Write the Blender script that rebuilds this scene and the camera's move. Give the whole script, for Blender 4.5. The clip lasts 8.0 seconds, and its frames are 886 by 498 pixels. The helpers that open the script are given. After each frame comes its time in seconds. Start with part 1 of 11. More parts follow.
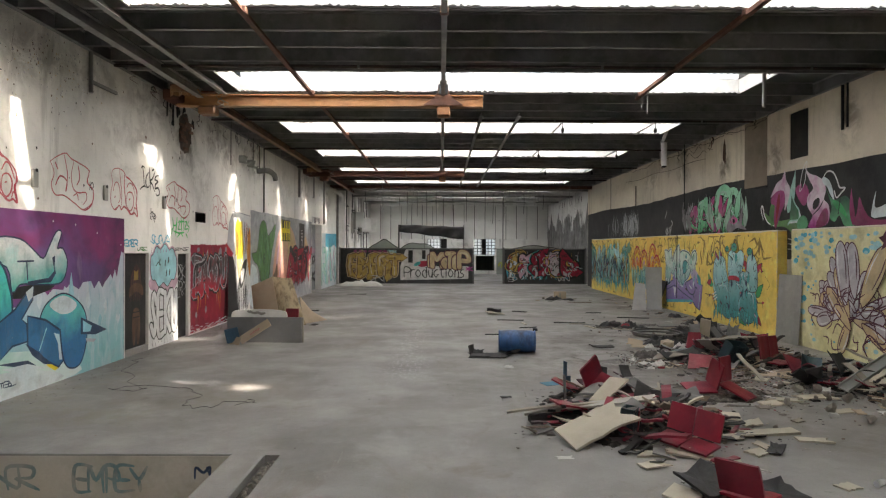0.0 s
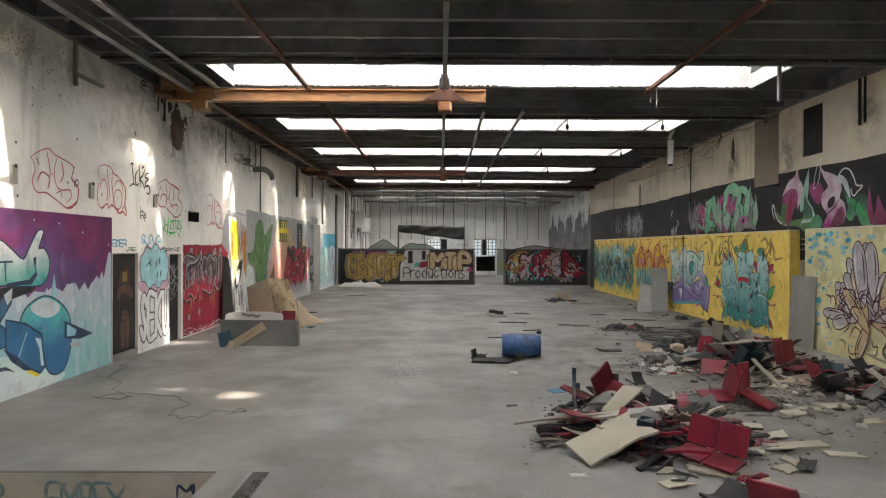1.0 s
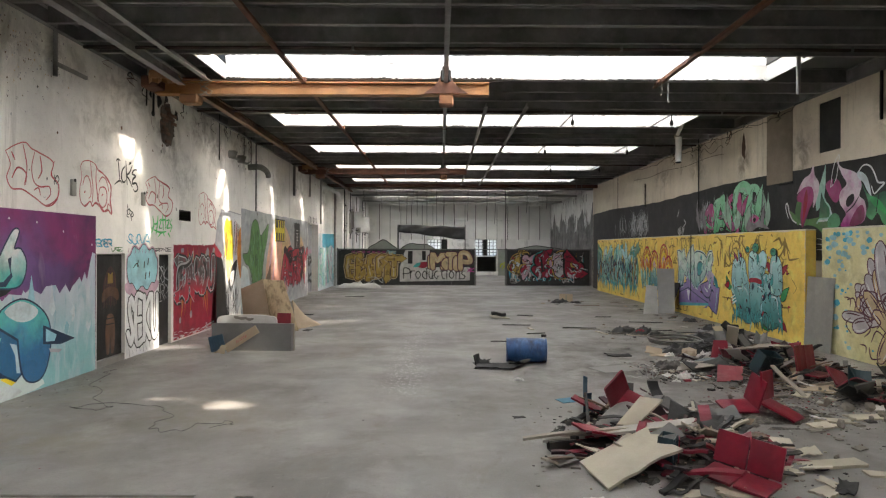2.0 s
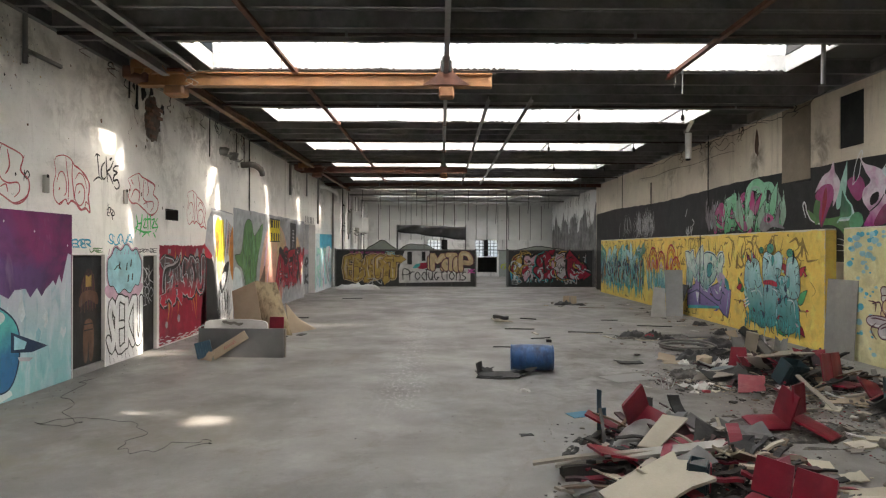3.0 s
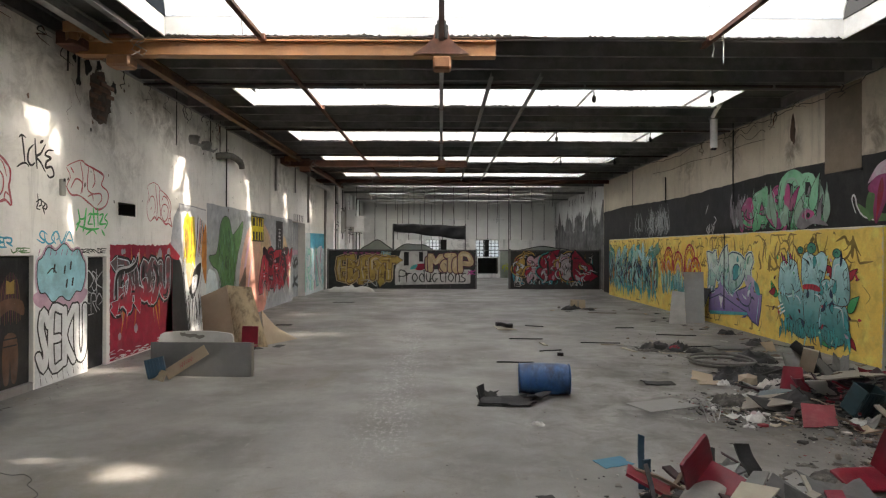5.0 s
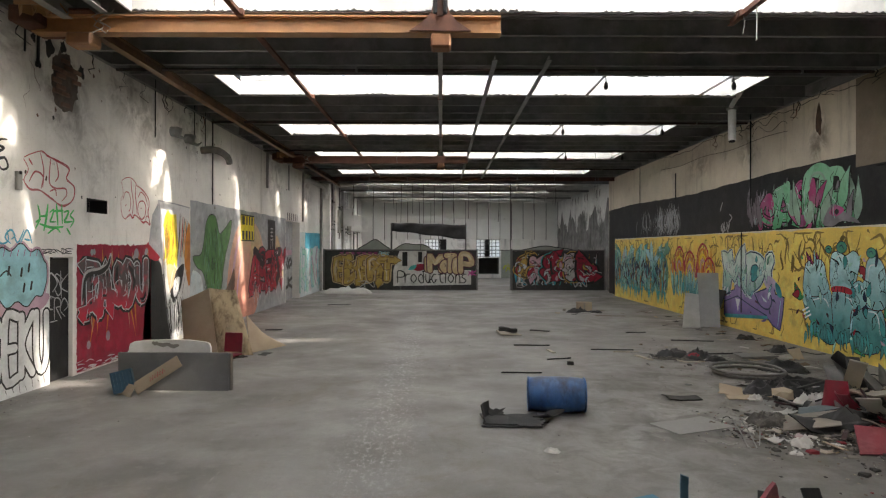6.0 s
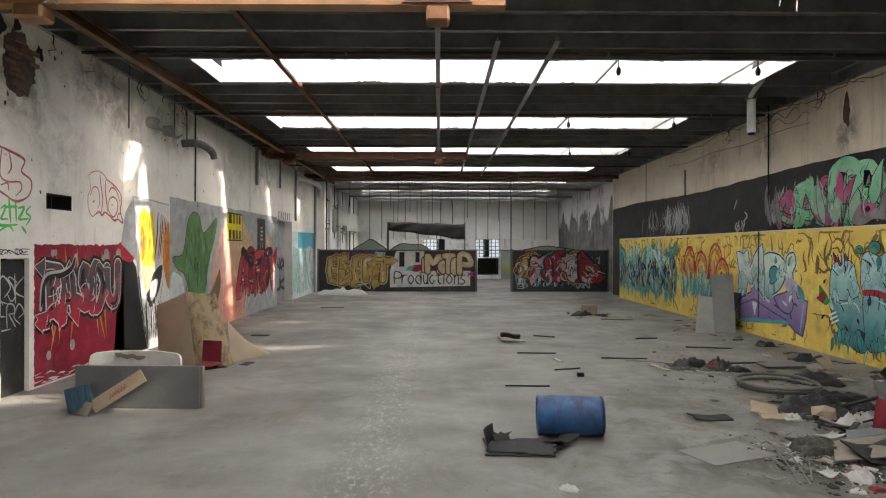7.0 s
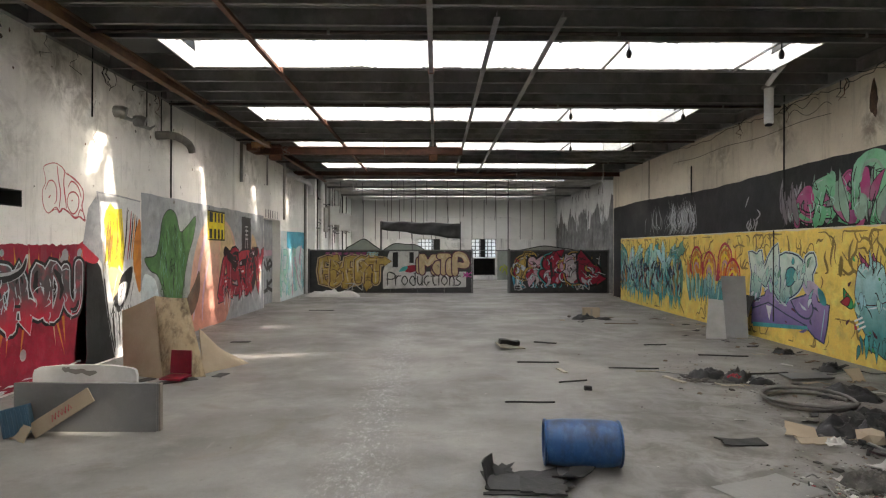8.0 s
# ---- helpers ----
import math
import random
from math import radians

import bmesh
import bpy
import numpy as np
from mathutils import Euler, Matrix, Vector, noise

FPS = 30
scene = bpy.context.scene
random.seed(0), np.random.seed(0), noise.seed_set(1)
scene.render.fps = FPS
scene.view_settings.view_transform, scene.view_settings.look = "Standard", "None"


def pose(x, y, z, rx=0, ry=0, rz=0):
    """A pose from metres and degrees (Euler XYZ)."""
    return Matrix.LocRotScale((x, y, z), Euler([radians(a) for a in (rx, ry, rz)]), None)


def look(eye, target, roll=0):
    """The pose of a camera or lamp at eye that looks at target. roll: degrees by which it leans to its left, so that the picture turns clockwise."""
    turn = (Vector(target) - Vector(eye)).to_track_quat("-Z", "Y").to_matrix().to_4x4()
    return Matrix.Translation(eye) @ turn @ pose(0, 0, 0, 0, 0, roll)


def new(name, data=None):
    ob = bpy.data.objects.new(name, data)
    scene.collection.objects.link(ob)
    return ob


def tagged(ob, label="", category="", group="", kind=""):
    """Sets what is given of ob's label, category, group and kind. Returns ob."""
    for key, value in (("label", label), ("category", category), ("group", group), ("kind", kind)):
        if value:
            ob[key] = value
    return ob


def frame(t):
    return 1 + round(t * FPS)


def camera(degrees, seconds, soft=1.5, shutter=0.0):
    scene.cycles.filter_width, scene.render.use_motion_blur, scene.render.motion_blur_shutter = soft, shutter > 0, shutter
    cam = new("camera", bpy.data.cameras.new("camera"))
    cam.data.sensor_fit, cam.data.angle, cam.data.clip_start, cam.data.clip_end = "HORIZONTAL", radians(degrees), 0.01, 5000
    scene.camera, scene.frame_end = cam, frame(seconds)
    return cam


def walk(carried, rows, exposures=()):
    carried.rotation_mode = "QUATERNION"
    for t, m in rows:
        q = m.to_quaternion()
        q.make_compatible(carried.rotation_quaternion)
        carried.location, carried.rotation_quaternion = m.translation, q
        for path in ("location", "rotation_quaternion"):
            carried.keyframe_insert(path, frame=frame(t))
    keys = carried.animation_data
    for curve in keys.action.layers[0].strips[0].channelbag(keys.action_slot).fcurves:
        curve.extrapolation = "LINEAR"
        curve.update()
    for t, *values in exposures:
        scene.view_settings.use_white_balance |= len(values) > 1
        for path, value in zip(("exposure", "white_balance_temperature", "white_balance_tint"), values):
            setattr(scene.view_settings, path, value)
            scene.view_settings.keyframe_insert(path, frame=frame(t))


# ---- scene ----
# ---- camera ----
cam = camera(73.4, 8.0, soft=1.2)
PATH = [
    (0, (0.070, 0.054, 2.078), (0.076, 2.054, 2.072), 0.2),
    (0.5, (0.055, 0.270, 2.074), (0.062, 2.270, 2.068), 0.2),
    (1, (0.040, 0.507, 2.070), (0.047, 2.507, 2.066), 0.2),
    (1.5, (0.020, 0.760, 2.068), (0.027, 2.760, 2.064), 0.2),
    (3, (0.017, 1.686, 2.076), (0.024, 3.686, 2.074), 0.2),
    (3.5, (0.035, 2.073, 2.078), (0.042, 4.073, 2.076), 0.2),
    (4, (0.064, 2.483, 2.075), (0.071, 4.483, 2.074), 0.2),
    (4.5, (0.088, 2.915, 2.071), (0.095, 4.915, 2.070), 0.2),
    (6, (0.115, 4.310, 2.062), (0.122, 6.310, 2.061), 0.1),
    (6.5, (0.119, 4.780, 2.065), (0.129, 6.780, 2.064), 0.1),
    (7, (0.132, 5.249, 2.066), (0.144, 7.249, 2.065), 0.1),
    (7.5, (0.155, 5.719, 2.062), (0.172, 7.719, 2.062), 0.1),
    (8, (0.181, 6.189, 2.068), (0.207, 8.189, 2.067), 0.1),
]
walk(cam, [(t, look(eye, target, roll)) for t, eye, target, roll in PATH],
     exposures=[(0, 3.08, 7550, 12), (1.5, 3.2, 7550, 12), (3.5, 3.1, 7550, 12), (4.5, 2.87, 7550, 12), (6.0, 2.85, 7550, 12), (6.5, 3.02, 7550, 12), (7.0, 3.12, 7550, 12), (8, 3.14, 7550, 12)])

# ---- world, sun, exposure ----
SUN = Vector((1.0, -0.15, 0.72)).normalized()          # towards the sun
world = bpy.data.worlds.new("world")
scene.world = world
world.use_nodes = True
wn = world.node_tree.nodes
sky = wn.new("ShaderNodeTexSky")
sky.sky_type, sky.sun_disc = "NISHITA", False
sky.sun_elevation, sky.sun_rotation = math.asin(SUN.z), math.atan2(SUN.x, SUN.y)
sky.altitude, sky.dust_density = 100, 2.0
wn["Background"].inputs["Strength"].default_value = 0.15
world.node_tree.links.new(sky.outputs[0], wn["Background"].inputs[0])
sun = new("sun", bpy.data.lights.new("sun", "SUN"))
sun.data.energy, sun.data.angle, sun.data.color = 4.0, radians(1.0), (1.0, 0.965, 0.92)
sun.matrix_world = look(SUN * 60, (0, 0, 0))
# ---- materials ----
MATS = {}


def shader(name):
    """A new node material with its principled shader."""
    m = bpy.data.materials.new(name)
    m.use_nodes = True
    nt = m.node_tree
    return m, nt, nt.nodes["Principled BSDF"]


def coords(nt, scale=(1, 1, 1), shift=False):
    tc = nt.nodes.new("ShaderNodeTexCoord")
    mp = nt.nodes.new("ShaderNodeMapping")
    mp.inputs["Scale"].default_value = scale
    nt.links.new(tc.outputs["Object"], mp.inputs["Vector"])
    if shift:
        oi = nt.nodes.new("ShaderNodeObjectInfo")
        mul = nt.nodes.new("ShaderNodeMath")
        mul.operation = "MULTIPLY"
        mul.inputs[1].default_value = 37.0
        nt.links.new(oi.outputs["Random"], mul.inputs[0])
        nt.links.new(mul.outputs[0], mp.inputs["Location"])
    return mp.outputs[0]


def fbm(nt, vec, scale, detail=6, rough=0.6, lo=0.35, hi=0.65, distort=0.0):
    """Noise spread to 0..1 between lo and hi."""
    n = nt.nodes.new("ShaderNodeTexNoise")
    n.inputs["Scale"].default_value, n.inputs["Detail"].default_value = scale, detail
    n.inputs["Roughness"].default_value, n.inputs["Distortion"].default_value = rough, distort
    nt.links.new(vec, n.inputs["Vector"])
    r = nt.nodes.new("ShaderNodeMapRange")
    r.inputs["From Min"].default_value, r.inputs["From Max"].default_value = lo, hi
    nt.links.new(n.outputs["Fac"], r.inputs["Value"])
    return r.outputs[0]


def mix(nt, fac, a, b, amount=1.0, kind="MIX"):
    """a with b laid over it, by fac times amount."""
    m = nt.nodes.new("ShaderNodeMix")
    m.data_type, m.blend_type = "RGBA", kind
    if isinstance(fac, (int, float)):
        m.inputs[0].default_value = fac
    else:
        k = nt.nodes.new("ShaderNodeMath")
        k.operation, k.inputs[1].default_value = "MULTIPLY", amount
        nt.links.new(fac, k.inputs[0])
        nt.links.new(k.outputs[0], m.inputs[0])
    for sock, v in ((m.inputs[6], a), (m.inputs[7], b)):
        if isinstance(v, (tuple, list)):
            sock.default_value = (*v[:3], 1)
        else:
            nt.links.new(v, sock)
    return m.outputs[2]


def bump(nt, bsdf, height, strength=0.3, distance=0.01):
    b = nt.nodes.new("ShaderNodeBump")
    b.inputs["Strength"].default_value, b.inputs["Distance"].default_value = strength, distance
    nt.links.new(height, b.inputs["Height"])
    nt.links.new(b.outputs[0], bsdf.inputs["Normal"])


def surface(name, col, dark=None, light=None, rough=0.7, metal=0.0, big=1.2, fine=30.0, wear=0.5, relief=0.25,
            stretch=(1, 1, 1), shift=True, spec=0.5, vary=0.0):
    """A worn surface: base colour, patches of a darker and a lighter one, grain and relief."""
    if name in MATS:
        return MATS[name]
    m, nt, b = shader(name)
    dark = dark or tuple(c * 0.55 for c in col)
    light = light or tuple(min(0.9, c * 1.25 + 0.02) for c in col)
    v = coords(nt, stretch, shift)
    c = mix(nt, fbm(nt, v, big, 5, 0.62, 0.42, 0.68), col, dark, wear)
    c = mix(nt, fbm(nt, v, big * 2.7, 6, 0.65, 0.5, 0.75), c, light, wear * 0.8)
    grain = fbm(nt, v, fine, 4, 0.6, 0.3, 0.7)
    c = mix(nt, grain, c, tuple(x * 0.7 for x in col), 0.25)
    if vary:
        oi = nt.nodes.new("ShaderNodeObjectInfo")
        c = mix(nt, oi.outputs["Random"], c, dark, vary)
    nt.links.new(c, b.inputs["Base Color"])
    b.inputs["Roughness"].default_value, b.inputs["Metallic"].default_value = rough, metal
    b.inputs["Specular IOR Level"].default_value = spec
    bump(nt, b, grain, relief, 0.004)
    MATS[name] = m
    return m


def blotch(nt, v, c, at, size, col, amount, flat=False):
    """A ragged stain round the place at = (y, z) on a side wall, or (x, y) on a floor."""
    mp = nt.nodes.new("ShaderNodeMapping")
    sc, lo = (1 / size[0], 1 / size[1]), (-at[0] / size[0], -at[1] / size[1])
    mp.inputs["Scale"].default_value = (*sc, 0) if flat else (0, *sc)
    mp.inputs["Location"].default_value = (*lo, 0) if flat else (0, *lo)
    nt.links.new(v, mp.inputs["Vector"])
    ln = nt.nodes.new("ShaderNodeVectorMath")
    ln.operation = "LENGTH"
    nt.links.new(mp.outputs[0], ln.inputs[0])
    r = nt.nodes.new("ShaderNodeMapRange")
    r.interpolation_type = "SMOOTHSTEP"
    r.inputs["From Min"].default_value, r.inputs["From Max"].default_value = 1.0, 0.25
    nt.links.new(ln.outputs["Value"], r.inputs["Value"])
    m = nt.nodes.new("ShaderNodeMath")
    m.operation = "MULTIPLY"
    nt.links.new(r.outputs[0], m.inputs[0])
    nt.links.new(fbm(nt, v, 2.4, 9, 0.68, 0.42, 0.6, 0.6), m.inputs[1])
    return mix(nt, m.outputs[0], c, col, amount)


def plaster(name, col, dirt, grime, bare, dirt_amount=0.6, run=0.5, stains=()):
    """Old plaster: cloudy dirt, runs of grime down the wall, small chips to the bare coat, hairline marks."""
    m, nt, b = shader(name)
    v = coords(nt)
    c = mix(nt, fbm(nt, v, 0.55, 6, 0.6, 0.42, 0.66), col, dirt, dirt_amount)
    c = mix(nt, fbm(nt, v, 2.3, 7, 0.7, 0.48, 0.72), c, dirt, dirt_amount * 0.7)
    c = mix(nt, fbm(nt, v, 0.9, 9, 0.72, 0.57, 0.66, 0.8), c, grime, run * 0.55)
    vs = coords(nt, (2.2, 2.2, 0.2))
    c = mix(nt, fbm(nt, vs, 1.0, 7, 0.72, 0.56, 0.72), c, grime, run)
    c = mix(nt, fbm(nt, v, 14, 9, 0.8, 0.55, 0.75), c, grime, 0.35)
    vs2 = coords(nt, (11, 11, 0.7))
    c = mix(nt, fbm(nt, vs2, 1.0, 4, 0.6, 0.62, 0.74), c, grime, run * 0.5)
    for at, size, k in stains:
        c = blotch(nt, v, c, at, size, grime, k)
    chips = fbm(nt, v, 5.5, 8, 0.72, 0.665, 0.69)
    c = mix(nt, chips, c, bare, 0.8)
    grain = fbm(nt, v, 60, 3, 0.6, 0.3, 0.7)
    c = mix(nt, grain, c, dirt, 0.15)
    nt.links.new(c, b.inputs["Base Color"])
    b.inputs["Roughness"].default_value = 0.85
    b.inputs["Specular IOR Level"].default_value = 0.25
    h = nt.nodes.new("ShaderNodeMath")
    h.operation = "SUBTRACT"
    nt.links.new(fbm(nt, v, 9, 8, 0.65, 0.2, 0.8), h.inputs[0])
    nt.links.new(chips, h.inputs[1])
    bump(nt, b, h.outputs[0], 0.35, 0.012)
    MATS[name] = m
    return m


def concrete_floor():
    m, nt, b = shader("floor_concrete")
    v = coords(nt)
    base, dark, pale = (0.282, 0.273, 0.258), (0.115, 0.108, 0.098), (0.385, 0.375, 0.355)
    c = mix(nt, fbm(nt, v, 0.32, 6, 0.58, 0.40, 0.66, 0.6), base, dark, 0.75)
    vx = coords(nt, (0.7, 1.0, 1))
    c = mix(nt, fbm(nt, vx, 0.9, 8, 0.68, 0.50, 0.70, 0.8), c, dark, 0.35)
    c = mix(nt, fbm(nt, v, 1.1, 7, 0.66, 0.5, 0.72), c, pale, 0.6)
    c = mix(nt, fbm(nt, v, 4.5, 8, 0.75, 0.58, 0.74), c, pale, 0.45)
    c = mix(nt, fbm(nt, v, 7.5, 6, 0.7, 0.62, 0.72), c, (0.09, 0.082, 0.075), 0.6)
    c = mix(nt, fbm(nt, v, 0.75, 9, 0.75, 0.55, 0.64, 1.2), c, (0.16, 0.135, 0.105), 0.5)
    c = mix(nt, fbm(nt, v, 22, 9, 0.85, 0.55, 0.72), c, (0.08, 0.075, 0.07), 0.5)
    c = mix(nt, fbm(nt, v, 70, 6, 0.8, 0.52, 0.66), c, (0.10, 0.094, 0.086), 0.4)
    c = mix(nt, fbm(nt, v, 55, 6, 0.8, 0.60, 0.70, 0.3), c, (0.48, 0.465, 0.44), 0.35)
    c = mix(nt, fbm(nt, coords(nt, (6, 0.5, 1)), 1.5, 8, 0.8, 0.62, 0.70), c, (0.46, 0.44, 0.41), 0.4)
    for at, size, k in (((2.0, 10.2), (2.4, 1.7), 0.5), ((-3.4, 8.6), (1.9, 1.3), 0.45), ((-4.6, 12.6), (1.2, 2.2), 0.4), ((4.0, 12.4), (3.6, 4.4), 0.85), ((-1.0, 14.5), (2.2, 1.3), 0.3), ((4.6, 20.0), (2.0, 3.0), 0.45), ((6.9, 19.0), (1.3, 7.0), 0.6), ((-5.2, 22.0), (1.2, 6.0), 0.5)):
        c = blotch(nt, v, c, at, size, (0.105, 0.094, 0.08), k, True)
    # black dirt trodden in among the rubbish
    for at, size, k in (((4.2, 11.0), (1.5, 1.1), 0.75), ((5.3, 12.7), (1.7, 1.2), 0.75), ((5.0, 15.6), (1.5, 0.9), 0.7), ((5.4, 9.9), (1.9, 1.6), 0.8), ((2.7, 7.2), (1.7, 1.3), 0.8), ((6.3, 14.6), (1.6, 1.6), 0.7), ((4.7, 23.7), (1.4, 0.9), 0.7), ((-3.4, 29.3), (2.6, 2.0), 0.55), ((6.8, 28.5), (1.6, 3.0), 0.55), ((-2.4, 24.5), (2.2, 1.6), 0.35), ((2.9, 11.0), (1.3, 0.8), 0.35)):
        c = blotch(nt, v, c, at, size, (0.05, 0.046, 0.042), k, True)
    for at, size, k in (((-4.4, 7.4), (1.5, 0.9), 0.7), ((-2.9, 8.2), (1.2, 0.7), 0.4), ((-4.9, 9.6), (0.7, 1.0), 0.5), ((-5.3, 8.3), (0.7, 1.6), 0.5)):
        c = blotch(nt, v, c, at, size, (0.22, 0.205, 0.155), k, True)
    # a worn, scuffed track of chalky dust down the hall
    sx = nt.nodes.new("ShaderNodeSeparateXYZ")
    nt.links.new(v, sx.inputs[0])
    band = nt.nodes.new("ShaderNodeMapRange")
    band.interpolation_type = "SMOOTHSTEP"
    band.inputs["From Min"].default_value, band.inputs["From Max"].default_value = 0.6, 0.0
    dx = nt.nodes.new("ShaderNodeMath")
    dx.operation, dx.inputs[1].default_value = "ADD", 0.55
    nt.links.new(sx.outputs[0], dx.inputs[0])
    ab = nt.nodes.new("ShaderNodeMath")
    ab.operation = "ABSOLUTE"
    nt.links.new(dx.outputs[0], ab.inputs[0])
    nt.links.new(ab.outputs[0], band.inputs["Value"])
    speck = fbm(nt, coords(nt, (1, 0.5, 1)), 15.0, 9, 0.85, 0.51, 0.63)
    both = nt.nodes.new("ShaderNodeMath")
    both.operation = "MULTIPLY"
    nt.links.new(band.outputs[0], both.inputs[0])
    nt.links.new(speck, both.inputs[1])
    ylim = nt.nodes.new("ShaderNodeMapRange")
    ylim.interpolation_type = "SMOOTHSTEP"
    ylim.inputs["From Min"].default_value, ylim.inputs["From Max"].default_value = 8.6, 10.2
    nt.links.new(sx.outputs[1], ylim.inputs["Value"])
    far = nt.nodes.new("ShaderNodeMath")
    far.operation = "MULTIPLY"
    nt.links.new(both.outputs[0], far.inputs[0])
    nt.links.new(ylim.outputs[0], far.inputs[1])
    c = mix(nt, far.outputs[0], c, (0.56, 0.55, 0.53), 0.95)
    grain = fbm(nt, v, 45, 5, 0.7, 0.3, 0.7)
    c = mix(nt, grain, c, dark, 0.18)
    nt.links.new(c, b.inputs["Base Color"])
    r = nt.nodes.new("ShaderNodeMapRange")
    r.inputs["To Min"].default_value, r.inputs["To Max"].default_value = 0.42, 0.72
    nt.links.new(fbm(nt, v, 0.9, 6, 0.6, 0.35, 0.65), r.inputs["Value"])
    nt.links.new(r.outputs[0], b.inputs["Roughness"])
    bump(nt, b, fbm(nt, v, 14, 8, 0.7, 0.2, 0.8), 0.18, 0.006)
    MATS["floor_concrete"] = m
    return m


def paint(name, col, rough=0.55, col2=None, scale=1.5, amount=0.5, lo=0.42, hi=0.62, grad=None, dust=1.0):
    """Sprayed paint on plaster: a colour, cloudy overspray of a second one, thin patches. grad: (axis, from, to) blends to col2 along the wall."""
    if name in MATS:
        return MATS[name]
    m, nt, b = shader(name)
    v = coords(nt)
    col2 = col2 or tuple(c * 0.7 for c in col)
    if grad:
        s = nt.nodes.new("ShaderNodeSeparateXYZ")
        nt.links.new(v, s.inputs[0])
        wob = nt.nodes.new("ShaderNodeMath")
        wob.operation, wob.inputs[1].default_value = "MULTIPLY_ADD", 0.35
        nt.links.new(fbm(nt, v, 2.5, 4, 0.6, 0.2, 0.8), wob.inputs[0])
        nt.links.new(s.outputs["XYZ".index(grad[0])], wob.inputs[2])
        r = nt.nodes.new("ShaderNodeMapRange")
        r.inputs["From Min"].default_value, r.inputs["From Max"].default_value = grad[1], grad[2]
        nt.links.new(wob.outputs[0], r.inputs["Value"])
        c = mix(nt, r.outputs[0], col, col2)
    else:
        c = mix(nt, fbm(nt, v, scale, 5, 0.6, lo, hi), col, col2, amount)
    c = mix(nt, fbm(nt, v, 3.6, 3, 0.5, 0.5, 0.68), c, tuple(min(0.85, k * 1.5 + 0.012) for k in col), 0.42)
    c = mix(nt, fbm(nt, v, 4.3, 3, 0.5, 0.52, 0.7, 0.5), c, tuple(k * 0.45 for k in col), 0.4)
    c = mix(nt, fbm(nt, coords(nt, (4, 4, 0.6)), 1.3, 6, 0.7, 0.58, 0.75), c, (0.25, 0.24, 0.23), 0.3 * dust)
    c = mix(nt, fbm(nt, v, 6.5, 9, 0.8, 0.645, 0.665), c, (0.50, 0.48, 0.45), 0.5 * dust)
    c = mix(nt, fbm(nt, v, 1.7, 7, 0.7, 0.55, 0.72), c, (0.20, 0.19, 0.18), 0.28 * dust)
    c = mix(nt, fbm(nt, v, 28, 5, 0.7, 0.4, 0.7), c, (0.12, 0.115, 0.11), 0.16 * dust)
    nt.links.new(c, b.inputs["Base Color"])
    b.inputs["Roughness"].default_value = rough
    b.inputs["Specular IOR Level"].default_value = 0.3
    bump(nt, b, fbm(nt, v, 9, 8, 0.65, 0.2, 0.8), 0.25, 0.01)
    MATS[name] = m
    return m


def skylight_sheet(name="skylight_sheet", k=1.0):
    """Milky corrugated skylight sheet that lets scattered daylight through."""
    m, nt, b = shader(name)
    v = coords(nt)
    c = mix(nt, fbm(nt, v, 1.3, 6, 0.65, 0.45, 0.75), (0.86 * k, 0.87 * k, 0.87 * k), (0.52 * k, 0.52 * k, 0.50 * k), 0.6)
    c = mix(nt, fbm(nt, coords(nt, (9, 1.2, 1)), 1.0, 7, 0.75, 0.55, 0.75), c, (0.35 * k, 0.34 * k, 0.31 * k), 0.5)
    t = nt.nodes.new("ShaderNodeBsdfTranslucent")
    d = nt.nodes.new("ShaderNodeBsdfDiffuse")
    nt.links.new(c, t.inputs[0])
    nt.links.new(c, d.inputs[0])
    mx = nt.nodes.new("ShaderNodeMixShader")
    mx.inputs[0].default_value = 0.2
    nt.links.new(t.outputs[0], mx.inputs[1])
    nt.links.new(d.outputs[0], mx.inputs[2])
    rf = nt.nodes.new("ShaderNodeBsdfRefraction")        # light scattered mostly onwards
    rf.inputs["Roughness"].default_value, rf.inputs["IOR"].default_value = 0.75, 1.25
    nt.links.new(c, rf.inputs["Color"])
    mx1 = nt.nodes.new("ShaderNodeMixShader")
    mx1.inputs[0].default_value = 0.32
    nt.links.new(mx.outputs[0], mx1.inputs[1])
    nt.links.new(rf.outputs[0], mx1.inputs[2])
    tr = nt.nodes.new("ShaderNodeBsdfTransparent")
    mx2 = nt.nodes.new("ShaderNodeMixShader")
    mx2.inputs[0].default_value = 0.08
    nt.links.new(mx1.outputs[0], mx2.inputs[1])
    nt.links.new(tr.outputs[0], mx2.inputs[2])
    nt.links.new(mx2.outputs[0], nt.nodes["Material Output"].inputs[0])
    MATS[name] = m
    return m


def worn_sheet(name, lo, hi, most):
    """Sheet worn thin: part of the light goes straight through each face."""
    m, nt, b = shader(name)
    t = nt.nodes.new("ShaderNodeBsdfTranslucent")
    t.inputs[0].default_value = (0.84, 0.84, 0.82, 1)
    tr = nt.nodes.new("ShaderNodeBsdfTransparent")
    mx = nt.nodes.new("ShaderNodeMixShader")
    share = nt.nodes.new("ShaderNodeMath")
    share.operation, share.inputs[1].default_value = "MULTIPLY", most
    nt.links.new(fbm(nt, coords(nt), 6.5, 7, 0.75, lo, hi), share.inputs[0])
    nt.links.new(share.outputs[0], mx.inputs[0])
    nt.links.new(t.outputs[0], mx.inputs[1])
    nt.links.new(tr.outputs[0], mx.inputs[2])
    nt.links.new(mx.outputs[0], nt.nodes["Material Output"].inputs[0])
    return m


